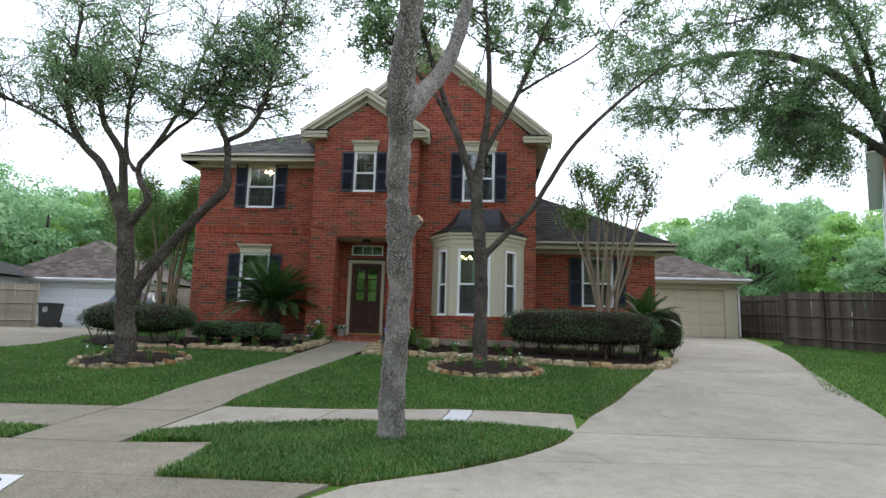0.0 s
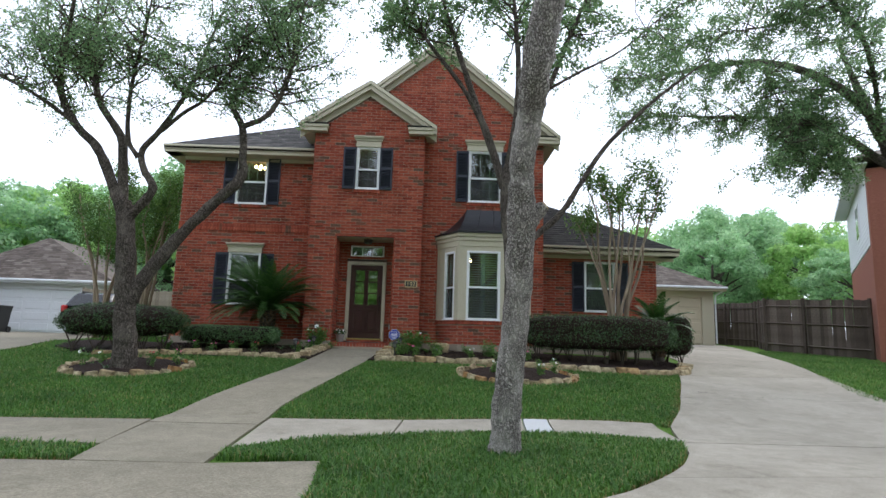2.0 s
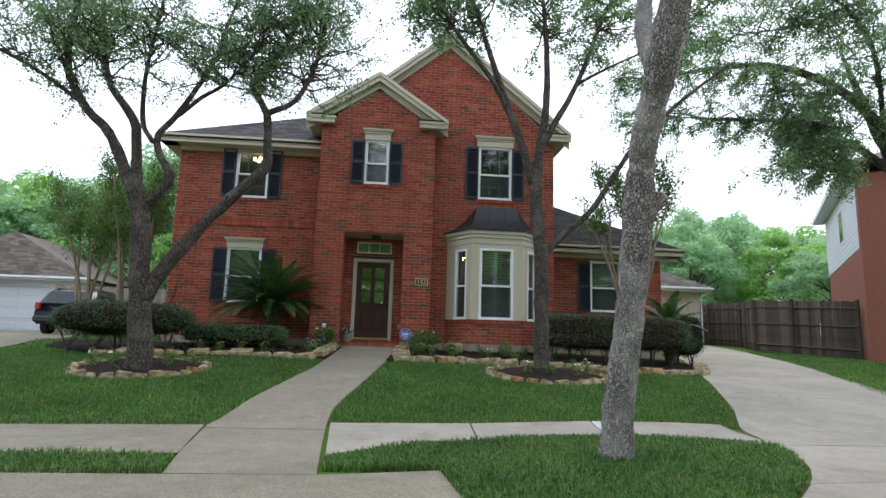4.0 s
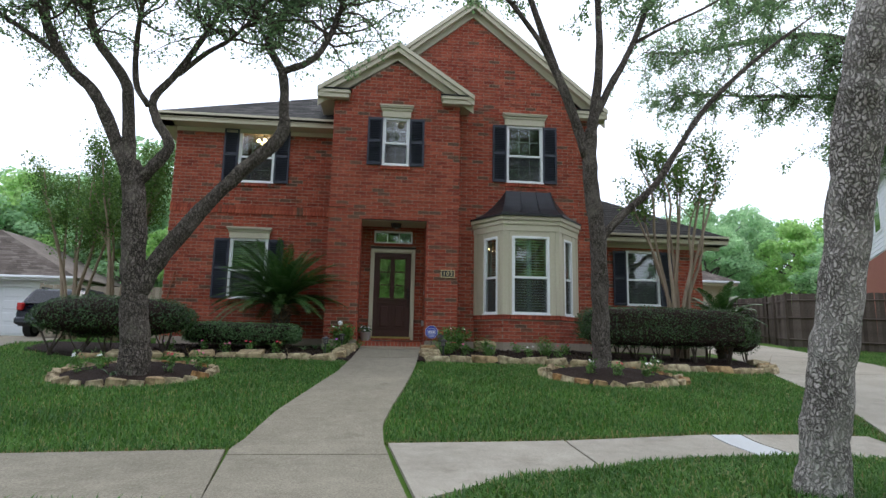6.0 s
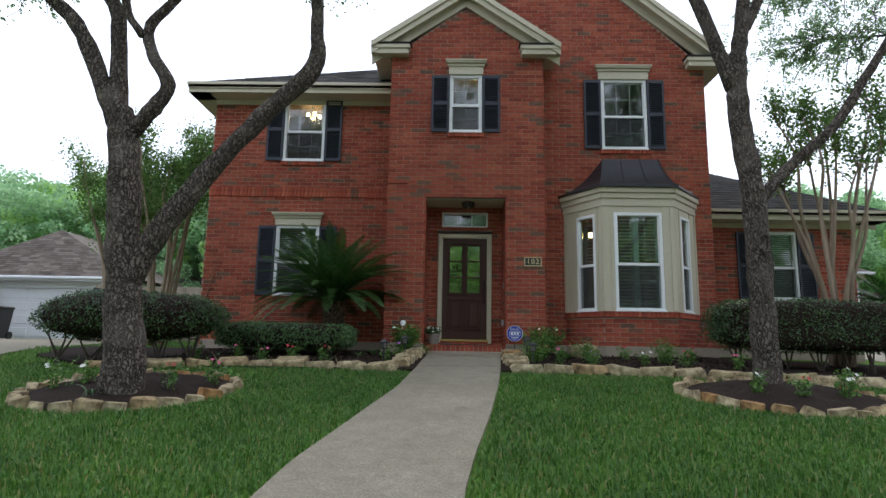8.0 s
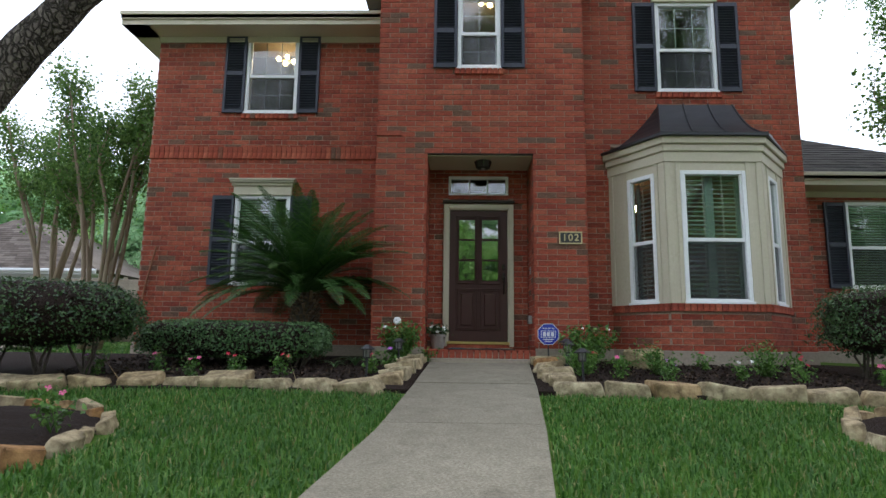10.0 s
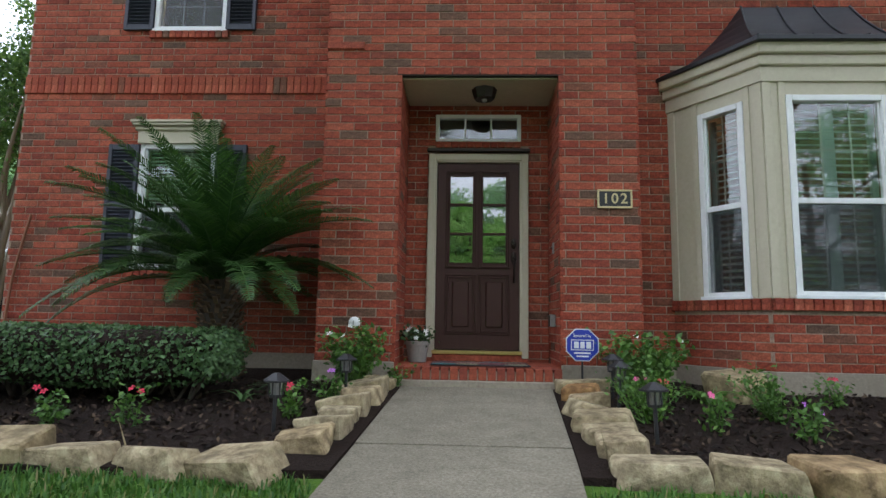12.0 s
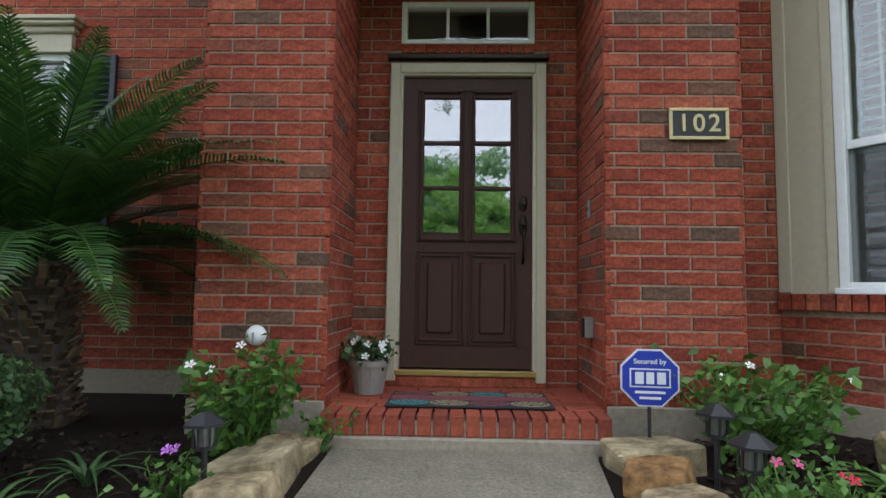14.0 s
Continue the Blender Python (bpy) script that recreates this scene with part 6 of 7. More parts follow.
for sx in (-1, 1):
    part("side_window", block(sx * 0.86 - 0.04, sx * 0.86 + 0.04, -1.5, 0.4, 1.14, 1.52, 0.02, CM @ Matrix.Translation((-sx * 0.075, 0, 0))), DARKGLASS, car)
    part("tail_light", block(sx * 0.8 - 0.09, sx * 0.8 + 0.09, -2.29, -2.1, 0.88, 1.14, 0.03, CM), REDLENS, car, "red tail light")
    part("door_mirror", block(sx * 1.0 - 0.1, sx * 1.0 + 0.1, 0.55, 0.66, 1.05, 1.2, 0.03, CM), CARPAINT, car)
    part("roof_rail", block(sx * 0.6 - 0.02, sx * 0.6 + 0.02, -1.5, 0.2, 1.70, 1.76, 0.01, CM), BLACK, car)
    for y in (-1.4, 1.4):
        bm = bmesh.new()
        disc(bm, 0, 0, -0.11, 0.35, 0.22, 24, m=CM @ Matrix.Translation((sx * 0.8, y, 0.35)) @ Matrix.Rotation(radians(90), 4, "Y"))
        wh = part("wheel", bm, TYRE, car)
        bm = bmesh.new()
        disc(bm, 0, 0, -0.115, 0.22, 0.23, 18, m=CM @ Matrix.Translation((sx * 0.8, y, 0.35)) @ Matrix.Rotation(radians(90), 4, "Y"))
        part("rim", bm, STEEL, wh)
part("bumper", block(-0.9, 0.9, -2.36, -2.1, 0.42, 0.66, 0.05, CM), CARPAINT, car)
part("number_plate", block(-0.17, 0.17, -2.31, -2.27, 0.8, 0.93, 0.005, CM), STEEL, car)


# ---- planting ----
def rounded_shell(rng, n, half, power=3.2):
    """Points and normals on a rounded box of the given half sizes."""
    d = rng.normal(size=(n * 2, 3)) / np.array(half) ** 0.0
    d = np.sign(d) * np.abs(d / np.linalg.norm(d, axis=1)[:, None])
    k = (np.abs(d) ** power).sum(1) ** (-1 / power)
    p = d * k[:, None]
    nrm = np.sign(p) * np.abs(p) ** (power - 1) / np.array(half)
    nrm /= np.linalg.norm(nrm, axis=1)[:, None]
    keep = rng.random(len(p)) < 0.5
    return (p * np.array(half))[keep], nrm[keep]


def hedge(label, x, y, z0, z1, hx, hy, leaf, seed, n, stems, rz=0.0, size=0.034, power=3.2, category="hedge"):
    """A clipped hedge: stems, a solid dark core for the shade inside and a skin of small leaves with uneven depth."""
    rng = np.random.default_rng(seed)
    g = land(x, y) + 0.02
    h = thing("hedge", label, category, at=(x, y, g))
    m = np.array(Matrix.Rotation(radians(rz), 3, "Z"))
    half = ((hx, hy, (z1 - z0) / 2))
    c = np.array((x, y, (z0 + z1) / 2))
    # solid core in the mulch tone, painting the shade between the leaves
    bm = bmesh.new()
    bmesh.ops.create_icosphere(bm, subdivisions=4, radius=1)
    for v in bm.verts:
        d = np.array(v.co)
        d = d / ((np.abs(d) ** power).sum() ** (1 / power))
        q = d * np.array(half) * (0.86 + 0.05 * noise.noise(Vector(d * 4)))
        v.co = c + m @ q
    part("heart", bm, MULCHSHADE, h)
    p, nr_ = rounded_shell(rng, n, half, power)
    lump = np.array([0.94 + 0.10 * noise.noise(Vector(q * 2.2)) + 0.05 * noise.noise(Vector(q * 7)) for q in p])
    p = p * (lump * rng.uniform(0.86, 1.03, len(p)))[:, None]
    thin = (p[:, 2] < -half[2] * 0.55) & (rng.random(len(p)) < 0.5)
    p, nr_ = p[~thin], nr_[~thin]
    part("foliage", leaves_mesh("foliage", c + p @ m.T, size, leaf, rng, nr_ @ m.T + np.array((0, 0, 0.3)), 0.75, 0.34), leaf, h)
    for k in range(stems):
        s = (k + 0.5) / stems * 2 - 1
        q = c + m @ np.array((s * hx * 0.8, rng.uniform(-0.3, 0.3) * hy, 0))
        bm = bmesh.new()
        for _ in range(4):
            top = np.array((q[0] + rng.normal() * 0.16, q[1] + rng.normal() * 0.16, z0 + (z1 - z0) * 0.4))
            foot = np.array((q[0] + rng.normal() * 0.04, q[1] + rng.normal() * 0.04, land(q[0], q[1]) - 0.03))
            sweep(bm, [foot, (foot + top) / 2 + rng.normal(size=3) * 0.05, top], [0.017, 0.013, 0.008], 5)
        part("stem", bm, TWIG, h)
    return h


hedge("clipped rounded dark green hedge on bare stems beside the tree", -5.0, -2.0, 0.72, 1.5, 1.45, 0.75, HEDGELEAF, 81, 15000, 5, power=2.7)
hedge("low clipped green hedge under the window", -3.0, -0.9, 0.64, 1.1, 1.2, 0.48, PRIVETLEAF, 82, 17000, 6, size=0.036, power=4.5)
hedge("long clipped dark green hedge in front of the wing", 5.75, -1.2, 0.72, 1.6, 1.95, 0.62, HEDGELEAF, 83, 20000, 8, power=5.0)
hedge("rounded dark shrub at the corner of the wing", 8.1, -0.1, 0.6, 1.75, 0.45, 0.5, HEDGELEAF, 84, 5000, 2, category="shrub")


def frond_mesh(length, droop, seed):
    """A feather frond along +x, arching over, with two rows of stiff leaflets."""
    rng = np.random.default_rng(seed)
    v, f = [], []
    def at(s):
        return np.array((length * (s - 0.25 * droop * s * s), 0, length * (0.55 * s - (0.42 + droop) * s * s)))
    for i in range(14):
        p, w = at(i / 13), 0.010 * (1 - i / 14) + 0.002
        v += [p + np.array((0, -w, 0)), p + np.array((0, w, 0)), p + np.array((0, 0, -w * 1.2))]
        if i:
            k = 3 * i
            f += [(k - 3, k - 2, k + 1, k), (k - 2, k - 1, k + 2, k + 1), (k - 1, k - 3, k, k + 2)]
    n = 58
    for i in range(n):
        s = 0.12 + 0.88 * i / n
        p, d = at(s), at(min(s + 0.02, 1.0)) - at(s - 0.02)
        d /= np.linalg.norm(d)
        ll = 0.20 * math.sin(math.pi * min(1, 0.16 + 0.84 * s)) ** 0.7 * rng.uniform(0.85, 1.1) + 0.02
        for side in (-1, 1):
            u = d * 0.75 + np.array((0, side * 1.0, 0.28)) + rng.normal(size=3) * 0.05
            u /= np.linalg.norm(u)
            mid, tip = p + u * ll * 0.55, p + u * ll - np.array((0, 0, 0.03))
            k = len(v)
            v += [p - d * 0.006, p + d * 0.006, mid + d * 0.0085, mid - d * 0.0085, tip]
            f += [(k, k + 1, k + 2, k + 3), (k + 3, k + 2, k + 4)]
    return raw_mesh("frond", [tuple(q) for q in v], f, PALMLEAF)


def sago(label, x, y, foot, top, r, fronds, length, seed):
    rng = np.random.default_rng(seed)
    t = thing("sago_palm", label, "palm", at=(x, y, foot))
    bm = bmesh.new()
    sweep(bm, smooth_line([(x, y, foot - 0.08), (x - 0.03, y, (foot + top) / 2), (x - 0.06, y - 0.02, top)], 5), [r * 1.0] * 3 + [r * 0.95] * 5 + [r * 0.8] * 3, 14)
    trunk = part("trunk", bm, TWIG, t, "shaggy brown trunk of old leaf bases")
    bm = bmesh.new()
    rows_ = int((top - foot) / 0.045)
    for i in range(rows_):
        for k in range(15):
            w = 2 * math.pi * (k + 0.5 * (i % 2)) / 15 + rng.normal() * 0.08
            z = foot + (i + 0.5) * 0.045
            m = Matrix.Translation((x - 0.05 * (z - foot) / (top - foot) + r * 0.93 * math.cos(w), y + r * 0.93 * math.sin(w), z)) @ Matrix.Rotation(w, 4, "Z") @ Matrix.Rotation(radians(-38 + rng.normal() * 16), 4, "Y")
            cuboid(bm, 0, rng.uniform(0.045, 0.085), -0.02, 0.02, -0.007, 0.007, m)
    part("trunk_shag", bm, pieces("palm_scale", [(0, (0.06, 0.038, 0.022)), (0.6, (0.12, 0.08, 0.05)), (1, (0.2, 0.14, 0.09))], 40, 0.95), t)
    kinds = [frond_mesh(length, d, seed + i) for i, d in enumerate((-0.05, 0.08, 0.17))]
    for k in range(fronds):
        s = k / fronds
        o = new("frond", kinds[0 if s < 0.3 else 1 if s < 0.68 else 2])
        o.parent = t
        o.matrix_parent_inverse = Matrix.Translation(-Vector(t.location))
        lift = 71 - 64 * s + rng.normal() * 6
        o.matrix_basis = pose(x - 0.06, y - 0.02, top - 0.03, 0, 0, k * 137.5 + rng.normal() * 8) @ Matrix.Rotation(radians(-lift + 20), 4, "Y") @ Matrix.Diagonal((*(rng.uniform(0.85, 1.08),) * 3, 1))
    return t


sago("sago palm with arching dark green fronds before the window", -2.4, 0.12, 0.6, 1.52, 0.185, 96, 1.55, 91)
sago("small sago palm behind the long hedge", 7.6, -0.35, 0.6, 1.35, 0.14, 26, 0.95, 92)


def rock_mesh(seed, sx, sy, sz):
    """A split limestone slab: a rough hull with flat broken faces and blunt edges."""
    rng = np.random.default_rng(seed)
    bm = bmesh.new()
    for cx in (-1, 1):
        for cy in (-1, 1):
            for cz in (-1, 1):
                bm.verts.new((cx * sx * rng.uniform(0.6, 0.98), cy * sy * rng.uniform(0.6, 0.95), cz * sz * rng.uniform(0.66, 0.88)))
    for _ in range(5):
        w = rng.uniform(0, 6.28)
        bm.verts.new((sx * 0.95 * math.cos(w), sy * 0.92 * math.sin(w), sz * rng.uniform(-0.6, 0.6)))
    r = bmesh.ops.convex_hull(bm, input=bm.verts[:])
    bmesh.ops.delete(bm, geom=[g for g in r["geom_interior"] if isinstance(g, bmesh.types.BMVert)], context="VERTS")
    bmesh.ops.bevel(bm, geom=bm.edges[:], offset=0.09 * min(sx, sy, sz), segments=1, affect="EDGES")
    bmesh.ops.subdivide_edges(bm, edges=bm.edges[:], cuts=1, use_grid_fill=True)
    for v in bm.verts:
        v.co *= 1 + 0.045 * noise.noise(v.co * 9 + Vector((seed, 0, 0)))
    return mesh_of("stone", bm, STONEMAT)


ROCKS = [rock_mesh(100 + i, 0.265, 0.155, 0.115) for i in range(7)]
SLABS = [rock_mesh(110 + i, 0.165, 0.2, 0.1) for i in range(6)]
SMALL = [rock_mesh(120 + i, 0.12, 0.06, 0.09) for i in range(6)]
rock_rng = np.random.default_rng(17)


def lay_stones(pts, shapes, step, group, label, sink=0.02, tilt=6.0):
    line = resample(pts, max(2, int(sum(math.dist(a, b) for a, b in zip(pts, pts[1:])) / step) + 1))
    for i, (x, y) in enumerate(line):
        q = line[min(i + 1, len(line) - 1)] - line[max(i - 1, 0)]
        x, y = x + rock_rng.normal() * 0.015, y + rock_rng.normal() * 0.02
        o = new("edging_stone", shapes[rock_rng.integers(len(shapes))])
        sc = rock_rng.uniform(0.78, 1.18)
        o.matrix_basis = pose(x, y, land(x, y) + sink, rock_rng.normal() * tilt, rock_rng.normal() * tilt, math.degrees(math.atan2(q[1], q[0])) + rock_rng.normal() * 12 + (180 if rock_rng.random() < 0.5 else 0)) @ Matrix.Diagonal((sc, sc * rock_rng.uniform(0.85, 1.15), sc * rock_rng.uniform(0.85, 1.15), 1))
        tagged(o, label, "stone", group)


lay_stones([(-0.84, -0.4), (-0.9, -1.3), (-0.97, -2.05)], SLABS, 0.26, "stones along the walk", "tan limestone block edging the front walk", 0.05)
lay_stones([(-1.2, -2.42), (-2.0, -2.4), (-2.8, -2.32), (-3.6, -2.42), (-4.3, -2.6), (-5.0, -2.75)], ROCKS, 0.42, "stones along the left bed", "rough tan limestone block edging the mulch bed", 0.03)
lay_stones([(0.84, -0.4), (0.78, -1.2), (0.74, -2.05)], SLABS, 0.26, "stones along the walk", "tan limestone block edging the front walk", 0.05)
lay_stones([(0.85, -2.4), (2.1, -2.42), (2.75, -2.62), (4.0, -2.95), (5.06, -2.91), (6.51, -2.85), (7.27, -2.49), (7.94, -1.03), (7.95, -1.0)], ROCKS, 0.43, "stones along the right bed", "rough tan limestone block edging the mulch bed", 0.03)
for cx, cy, rx, ry in ((-3.55, -4.5, 1.0, 1.07), (3.42, -4.15, 1.07, 1.0)):
    n = 29
    lay_stones([(cx + rx * math.cos(2 * math.pi * k / 60), cy + ry * math.sin(2 * math.pi * k / 60)) for k in range(60)], SMALL, 0.225, "stones round the tree beds", "small upright limestone piece round a tree bed", 0.01, 10)
bo = new("boulder", rock_mesh(140, 0.26, 0.2, 0.17))
bo.matrix_basis = pose(2.05, -0.55, land(2, -0.55) + 0.12, 4, -6, 15)
tagged(bo, "rust-brown boulder below the bay window", "boulder")


# loose chips on the mulch
def chips(n, box, seed):
    rng = np.random.default_rng(seed)
    x, y = rng.uniform(box[0], box[1], n), rng.uniform(box[2], box[3], n)
    z = np.array([land(a, b) + 0.045 for a, b in zip(x, y)])
    return np.c_[x, y, z]


for k, (bx_, n) in enumerate((((-4.6, -0.95, -2.2, -0.1), 2600), ((0.9, 4.2, -2.2, 0.0), 2600))):
    rng = np.random.default_rng(150 + k)
    tagged(new("mulch_chips", leaves_mesh("mulch_chips", chips(n, bx_, 160 + k), 0.05, pieces("bark_chip_%d" % k, [(0, (0.012, 0.008, 0.006)), (0.8, (0.05, 0.032, 0.022)), (1.0, (0.13, 0.09, 0.06))], 40, 0.95), rng, np.tile((0, 0, 1.0), (n, 1)), 0.6, 0.25)), "dark shredded bark chips on the bed", "mulch", kind="stuff")


# cracks in the driveway
for k, pts in enumerate(([(8.3, -1.6), (8.9, -1.9), (9.0, -2.3), (9.7, -2.5)], [(9.4, 0.6), (9.9, 0.0), (9.8, -0.5), (10.4, -0.7)], [(9.9, 3.2), (10.3, 2.5), (10.9, 2.0)], [(6.4, -5.0), (7.2, -5.2), (8.3, -5.15)])):
    line = resample(pts, 26)
    rng = np.random.default_rng(170 + k)
    v, f = [], []
    for i, (x, y) in enumerate(line):
        x, y, w_ = x + rng.normal() * 0.03, y + rng.normal() * 0.03, 0.008 + 0.006 * rng.random()
        v += [(x, y - w_, land(x, y) + 0.0215), (x, y + w_, land(x, y) + 0.0215)]
        if i:
            f.append((2 * i - 2, 2 * i, 2 * i + 1, 2 * i - 1))
    tagged(new("driveway_crack", raw_mesh("driveway_crack", v, f, MULCHSHADE)), "dark ragged crack in the concrete driveway", "crack", kind="structure")


# ---- flowers ----
def bloom(bm, c, r, petals, up):
    """A flower of flat petals facing up."""
    up = up / np.linalg.norm(up)
    a = np.cross(up, (0.3, 0.9, 0.1))
    a /= np.linalg.norm(a)
    b = np.cross(up, a)
    mid = bm.verts.new(c - up * r * 0.2)
    for k in range(petals):
        w = 2 * math.pi * k / petals
        e = [math.cos(w + o) * a + math.sin(w + o) * b for o in (-0.45, 0, 0.45)]
        vs = [bm.verts.new(c + e[0] * r * 0.8 + up * 0.1 * r), bm.verts.new(c + e[1] * r * 1.1), bm.verts.new(c + e[2] * r * 0.8 + up * 0.1 * r)]
        bm.faces.new((mid, *vs))


def flower(label, x, y, h, w, n, blooms, petal_mat, seed, size=0.05, category="flower", br=0.024, z=None, name="flower_plant"):
    """A small leafy plant with its blossoms."""
    rng = np.random.default_rng(seed)
    z = land(x, y) + 0.03 if z is None else z
    t = thing(name, label, category, "bedding flowers" if name == "flower_plant" else "", at=(x, y, z))
    bm = bmesh.new()
    cs = []
    for k in range(max(4, n // 40)):
        a = rng.uniform(0, 6.28)
        tip = np.array((x + w * math.cos(a) * rng.uniform(0.2, 1), y + w * math.sin(a) * rng.uniform(0.2, 1), z + h * rng.uniform(0.55, 1.0)))
        foot = np.array((x + rng.normal() * 0.02, y + rng.normal() * 0.02, z - 0.04))
        sweep(bm, [foot, (foot * 0.55 + tip * 0.45) + rng.normal(size=3) * 0.02, tip], [0.006, 0.005, 0.002], 4)
        for s in np.linspace(0.3, 1.0, 6):
            cs.append(foot * (1 - s) + tip * s + rng.normal(size=(max(2, n // (6 * max(4, n // 40))), 3)) * 0.035)
    part("stem_tuft", bm, ROSELEAF, t)
    part("foliage", leaves_mesh("foliage", np.vstack(cs), size, ROSELEAF, rng, np.tile((0, 0, 0.8), (len(np.vstack(cs)), 1)), 0.7, 0.3), ROSELEAF, t)
    for k in range(blooms):
        a = rng.uniform(0, 6.28)
        r = w * rng.uniform(0.1, 0.75)
        bm = bmesh.new()
        bloom(bm, np.array((x + r * math.cos(a), y + r * math.sin(a) - 0.3 * w, z + h * rng.uniform(0.75, 1.05))), br, 5, np.array((rng.normal() * 0.3, -0.7, 0.8)))
        part("blossom", bm, petal_mat, t)
    return t


flower("bushy gardenia with glossy leaves and white blossoms by the porch", -1.05, -0.42, 0.5, 0.36, 1150, 3, WHITEPETAL, 201, 0.06, "shrub", 0.026, name="gardenia_bush")
flower("bushy gardenia with glossy leaves beside the blue sign", 1.35, -0.32, 0.48, 0.52, 1400, 3, WHITEPETAL, 202, 0.06, "shrub", 0.024, name="gardenia_bush")
flower("low leafy gardenia beside the porch step", -0.72, -0.28, 0.16, 0.14, 120, 0, WHITEPETAL, 203, 0.045, "shrub", name="gardenia_bush")
flower("rounded feathery green shrub at the walk corner", 1.12, -1.35, 0.36, 0.3, 700, 0, WHITEPETAL, 204, 0.035, "shrub", name="small_shrub")
flower("rounded leafy green shrub in the mulch bed", 2.0, -1.25, 0.33, 0.3, 600, 0, WHITEPETAL, 205, 0.04, "shrub", name="small_shrub")
flower("rounded leafy green shrub below the bay", 3.2, -1.2, 0.36, 0.34, 600, 0, WHITEPETAL, 206, 0.04, "shrub", name="small_shrub")
for k, (x, y, pm, col) in enumerate(((-1.25, -1.45, REDPETAL, "red"), (-1.1, -0.95, LILACPETAL, "lilac"), (-2.15, -1.75, REDPETAL, "red"), (-2.65, -1.8, REDPETAL, "red"), (-3.05, -1.9, PINKPETAL, "pink"), (-3.5, -1.7, PINKPETAL, "pink"), (-4.1, -1.9, LILACPETAL, "lilac"),
                                     (1.45, -1.55, PINKPETAL, "pink"), (1.95, -1.75, LILACPETAL, "lilac"), (1.15, -0.85, PINKPETAL, "pink"), (1.25, -1.05, REDPETAL, "red"), (2.75, -1.6, WHITEPETAL, "white"), (3.35, -1.65, REDPETAL, "red"), (2.7, -0.75, REDPETAL, "red"), (4.0, -1.9, PINKPETAL, "pink"), (3.75, -0.9, REDPETAL, "red"),
                                     (-3.0, -4.85, REDPETAL, "red"), (-2.75, -4.4, PINKPETAL, "pink"), (-4.15, -4.9, WHITEPETAL, "white"), (-3.95, -4.75, WHITEPETAL, "white"), (2.95, -4.5, WHITEPETAL, "white"), (3.3, -4.7, REDPETAL, "red"), (3.75, -4.65, WHITEPETAL, "white"), (4.1, -4.2, WHITEPETAL, "white"))):
    up = 0.1 if y < -3.5 else 0.0
    flower("small bedding plant with %s blossoms in dark mulch" % col, x, y, 0.23, 0.11, 120, 2, pm, 230 + k, 0.045, z=land(x, y) + 0.03 + up * 0.7)


def strap_clump(label, x, y, n, length, seed, bright):
    rng = np.random.default_rng(seed)
    t = thing("daylily", label, "plant", at=(x, y, land(x, y) + 0.03))
    for k in range(n):
        a = rng.uniform(0, 6.28)
        bm = bmesh.new()
        rows_ = []
        ll = length * rng.uniform(0.7, 1.1)
        side = np.array((-math.sin(a), math.cos(a), 0))
        for i in range(7):
            s = i / 6
            p = np.array((x, y, land(x, y))) + np.array((math.cos(a), math.sin(a), 0)) * ll * (0.25 * s + 0.55 * s * s) + np.array((0, 0, ll * (0.95 * s - 0.75 * s * s)))
            wd = 0.011 * (1 - s ** 2) + 0.001
            rows_.append([bm.verts.new(p - side * wd), bm.verts.new(p + np.array((0, 0, -wd * 0.4))), bm.verts.new(p + side * wd)])
        for r0, r1 in zip(rows_, rows_[1:]):
            for j in (0, 1):
                bm.faces.new((r0[j], r0[j + 1], r1[j + 1], r1[j]))
        part("leaf", bm, bright, t)
    return t


strap_clump("clump of arching yellow-green daylily leaves", 1.72, -0.75, 26, 0.46, 301, ROSELEAF)
strap_clump("clump of arching strap leaves beside the hedge", -1.55, -0.75, 16, 0.42, 302, PRIVETLEAF)
strap_clump("rosette of grey-green arching leaves under the oak", -3.62, -5.15, 9, 0.5, 303, PRIVETLEAF)
strap_clump("clump of arching strap leaves in the mulch", -1.75, -1.0, 12, 0.36, 304, PRIVETLEAF)


def path_light(x, y, tilt):
    """A small black lantern on a stake."""
    z = land(x, y)
    t = thing("path_light", "small black garden lantern on a stake in the mulch", "garden light", "path lights along the walk", at=(x, y, z))
    m = pose(x, y, z, tilt, tilt * 0.6, 20)
    bm = bmesh.new()
    disc(bm, 0, 0, -0.05, 0.012, 0.31, 8, m=m)
    part("stake", bm, BLACK, t)
    bm = bmesh.new()
    disc(bm, 0, 0, 0.25, 0.032, 0.075, 6, 0.042, m=m)
    part("lens", bm, STEEL, t, "clouded lantern lens")
    for k in range(6):
        w = 2 * math.pi * k / 6
        bm = bmesh.new()
        cuboid(bm, -0.004, 0.004, -0.004, 0.004, 0.245, 0.33, m @ Matrix.Translation((0.042 * math.cos(w), 0.042 * math.sin(w), 0)))
        part("bar", bm, BLACK, t)
    bm = bmesh.new()
    disc(bm, 0, 0, 0.325, 0.085, 0.012, 6, m=m)
    disc(bm, 0, 0, 0.337, 0.08, 0.04, 6, 0.02, m=m)
    part("cap", bm, BLACK, t)
    bm = bmesh.new()
    disc(bm, 0, 0, 0.235, 0.04, 0.014, 6, m=m)
    part("collar", bm, BLACK, t)


for x, y, q in ((-1.25, -1.8, 1), (-1.0, -0.9, -2), (1.0, -1.0, 2), (1.0, -1.85, -2), (1.05, -0.62, 1)):
    path_light(x, y, q)

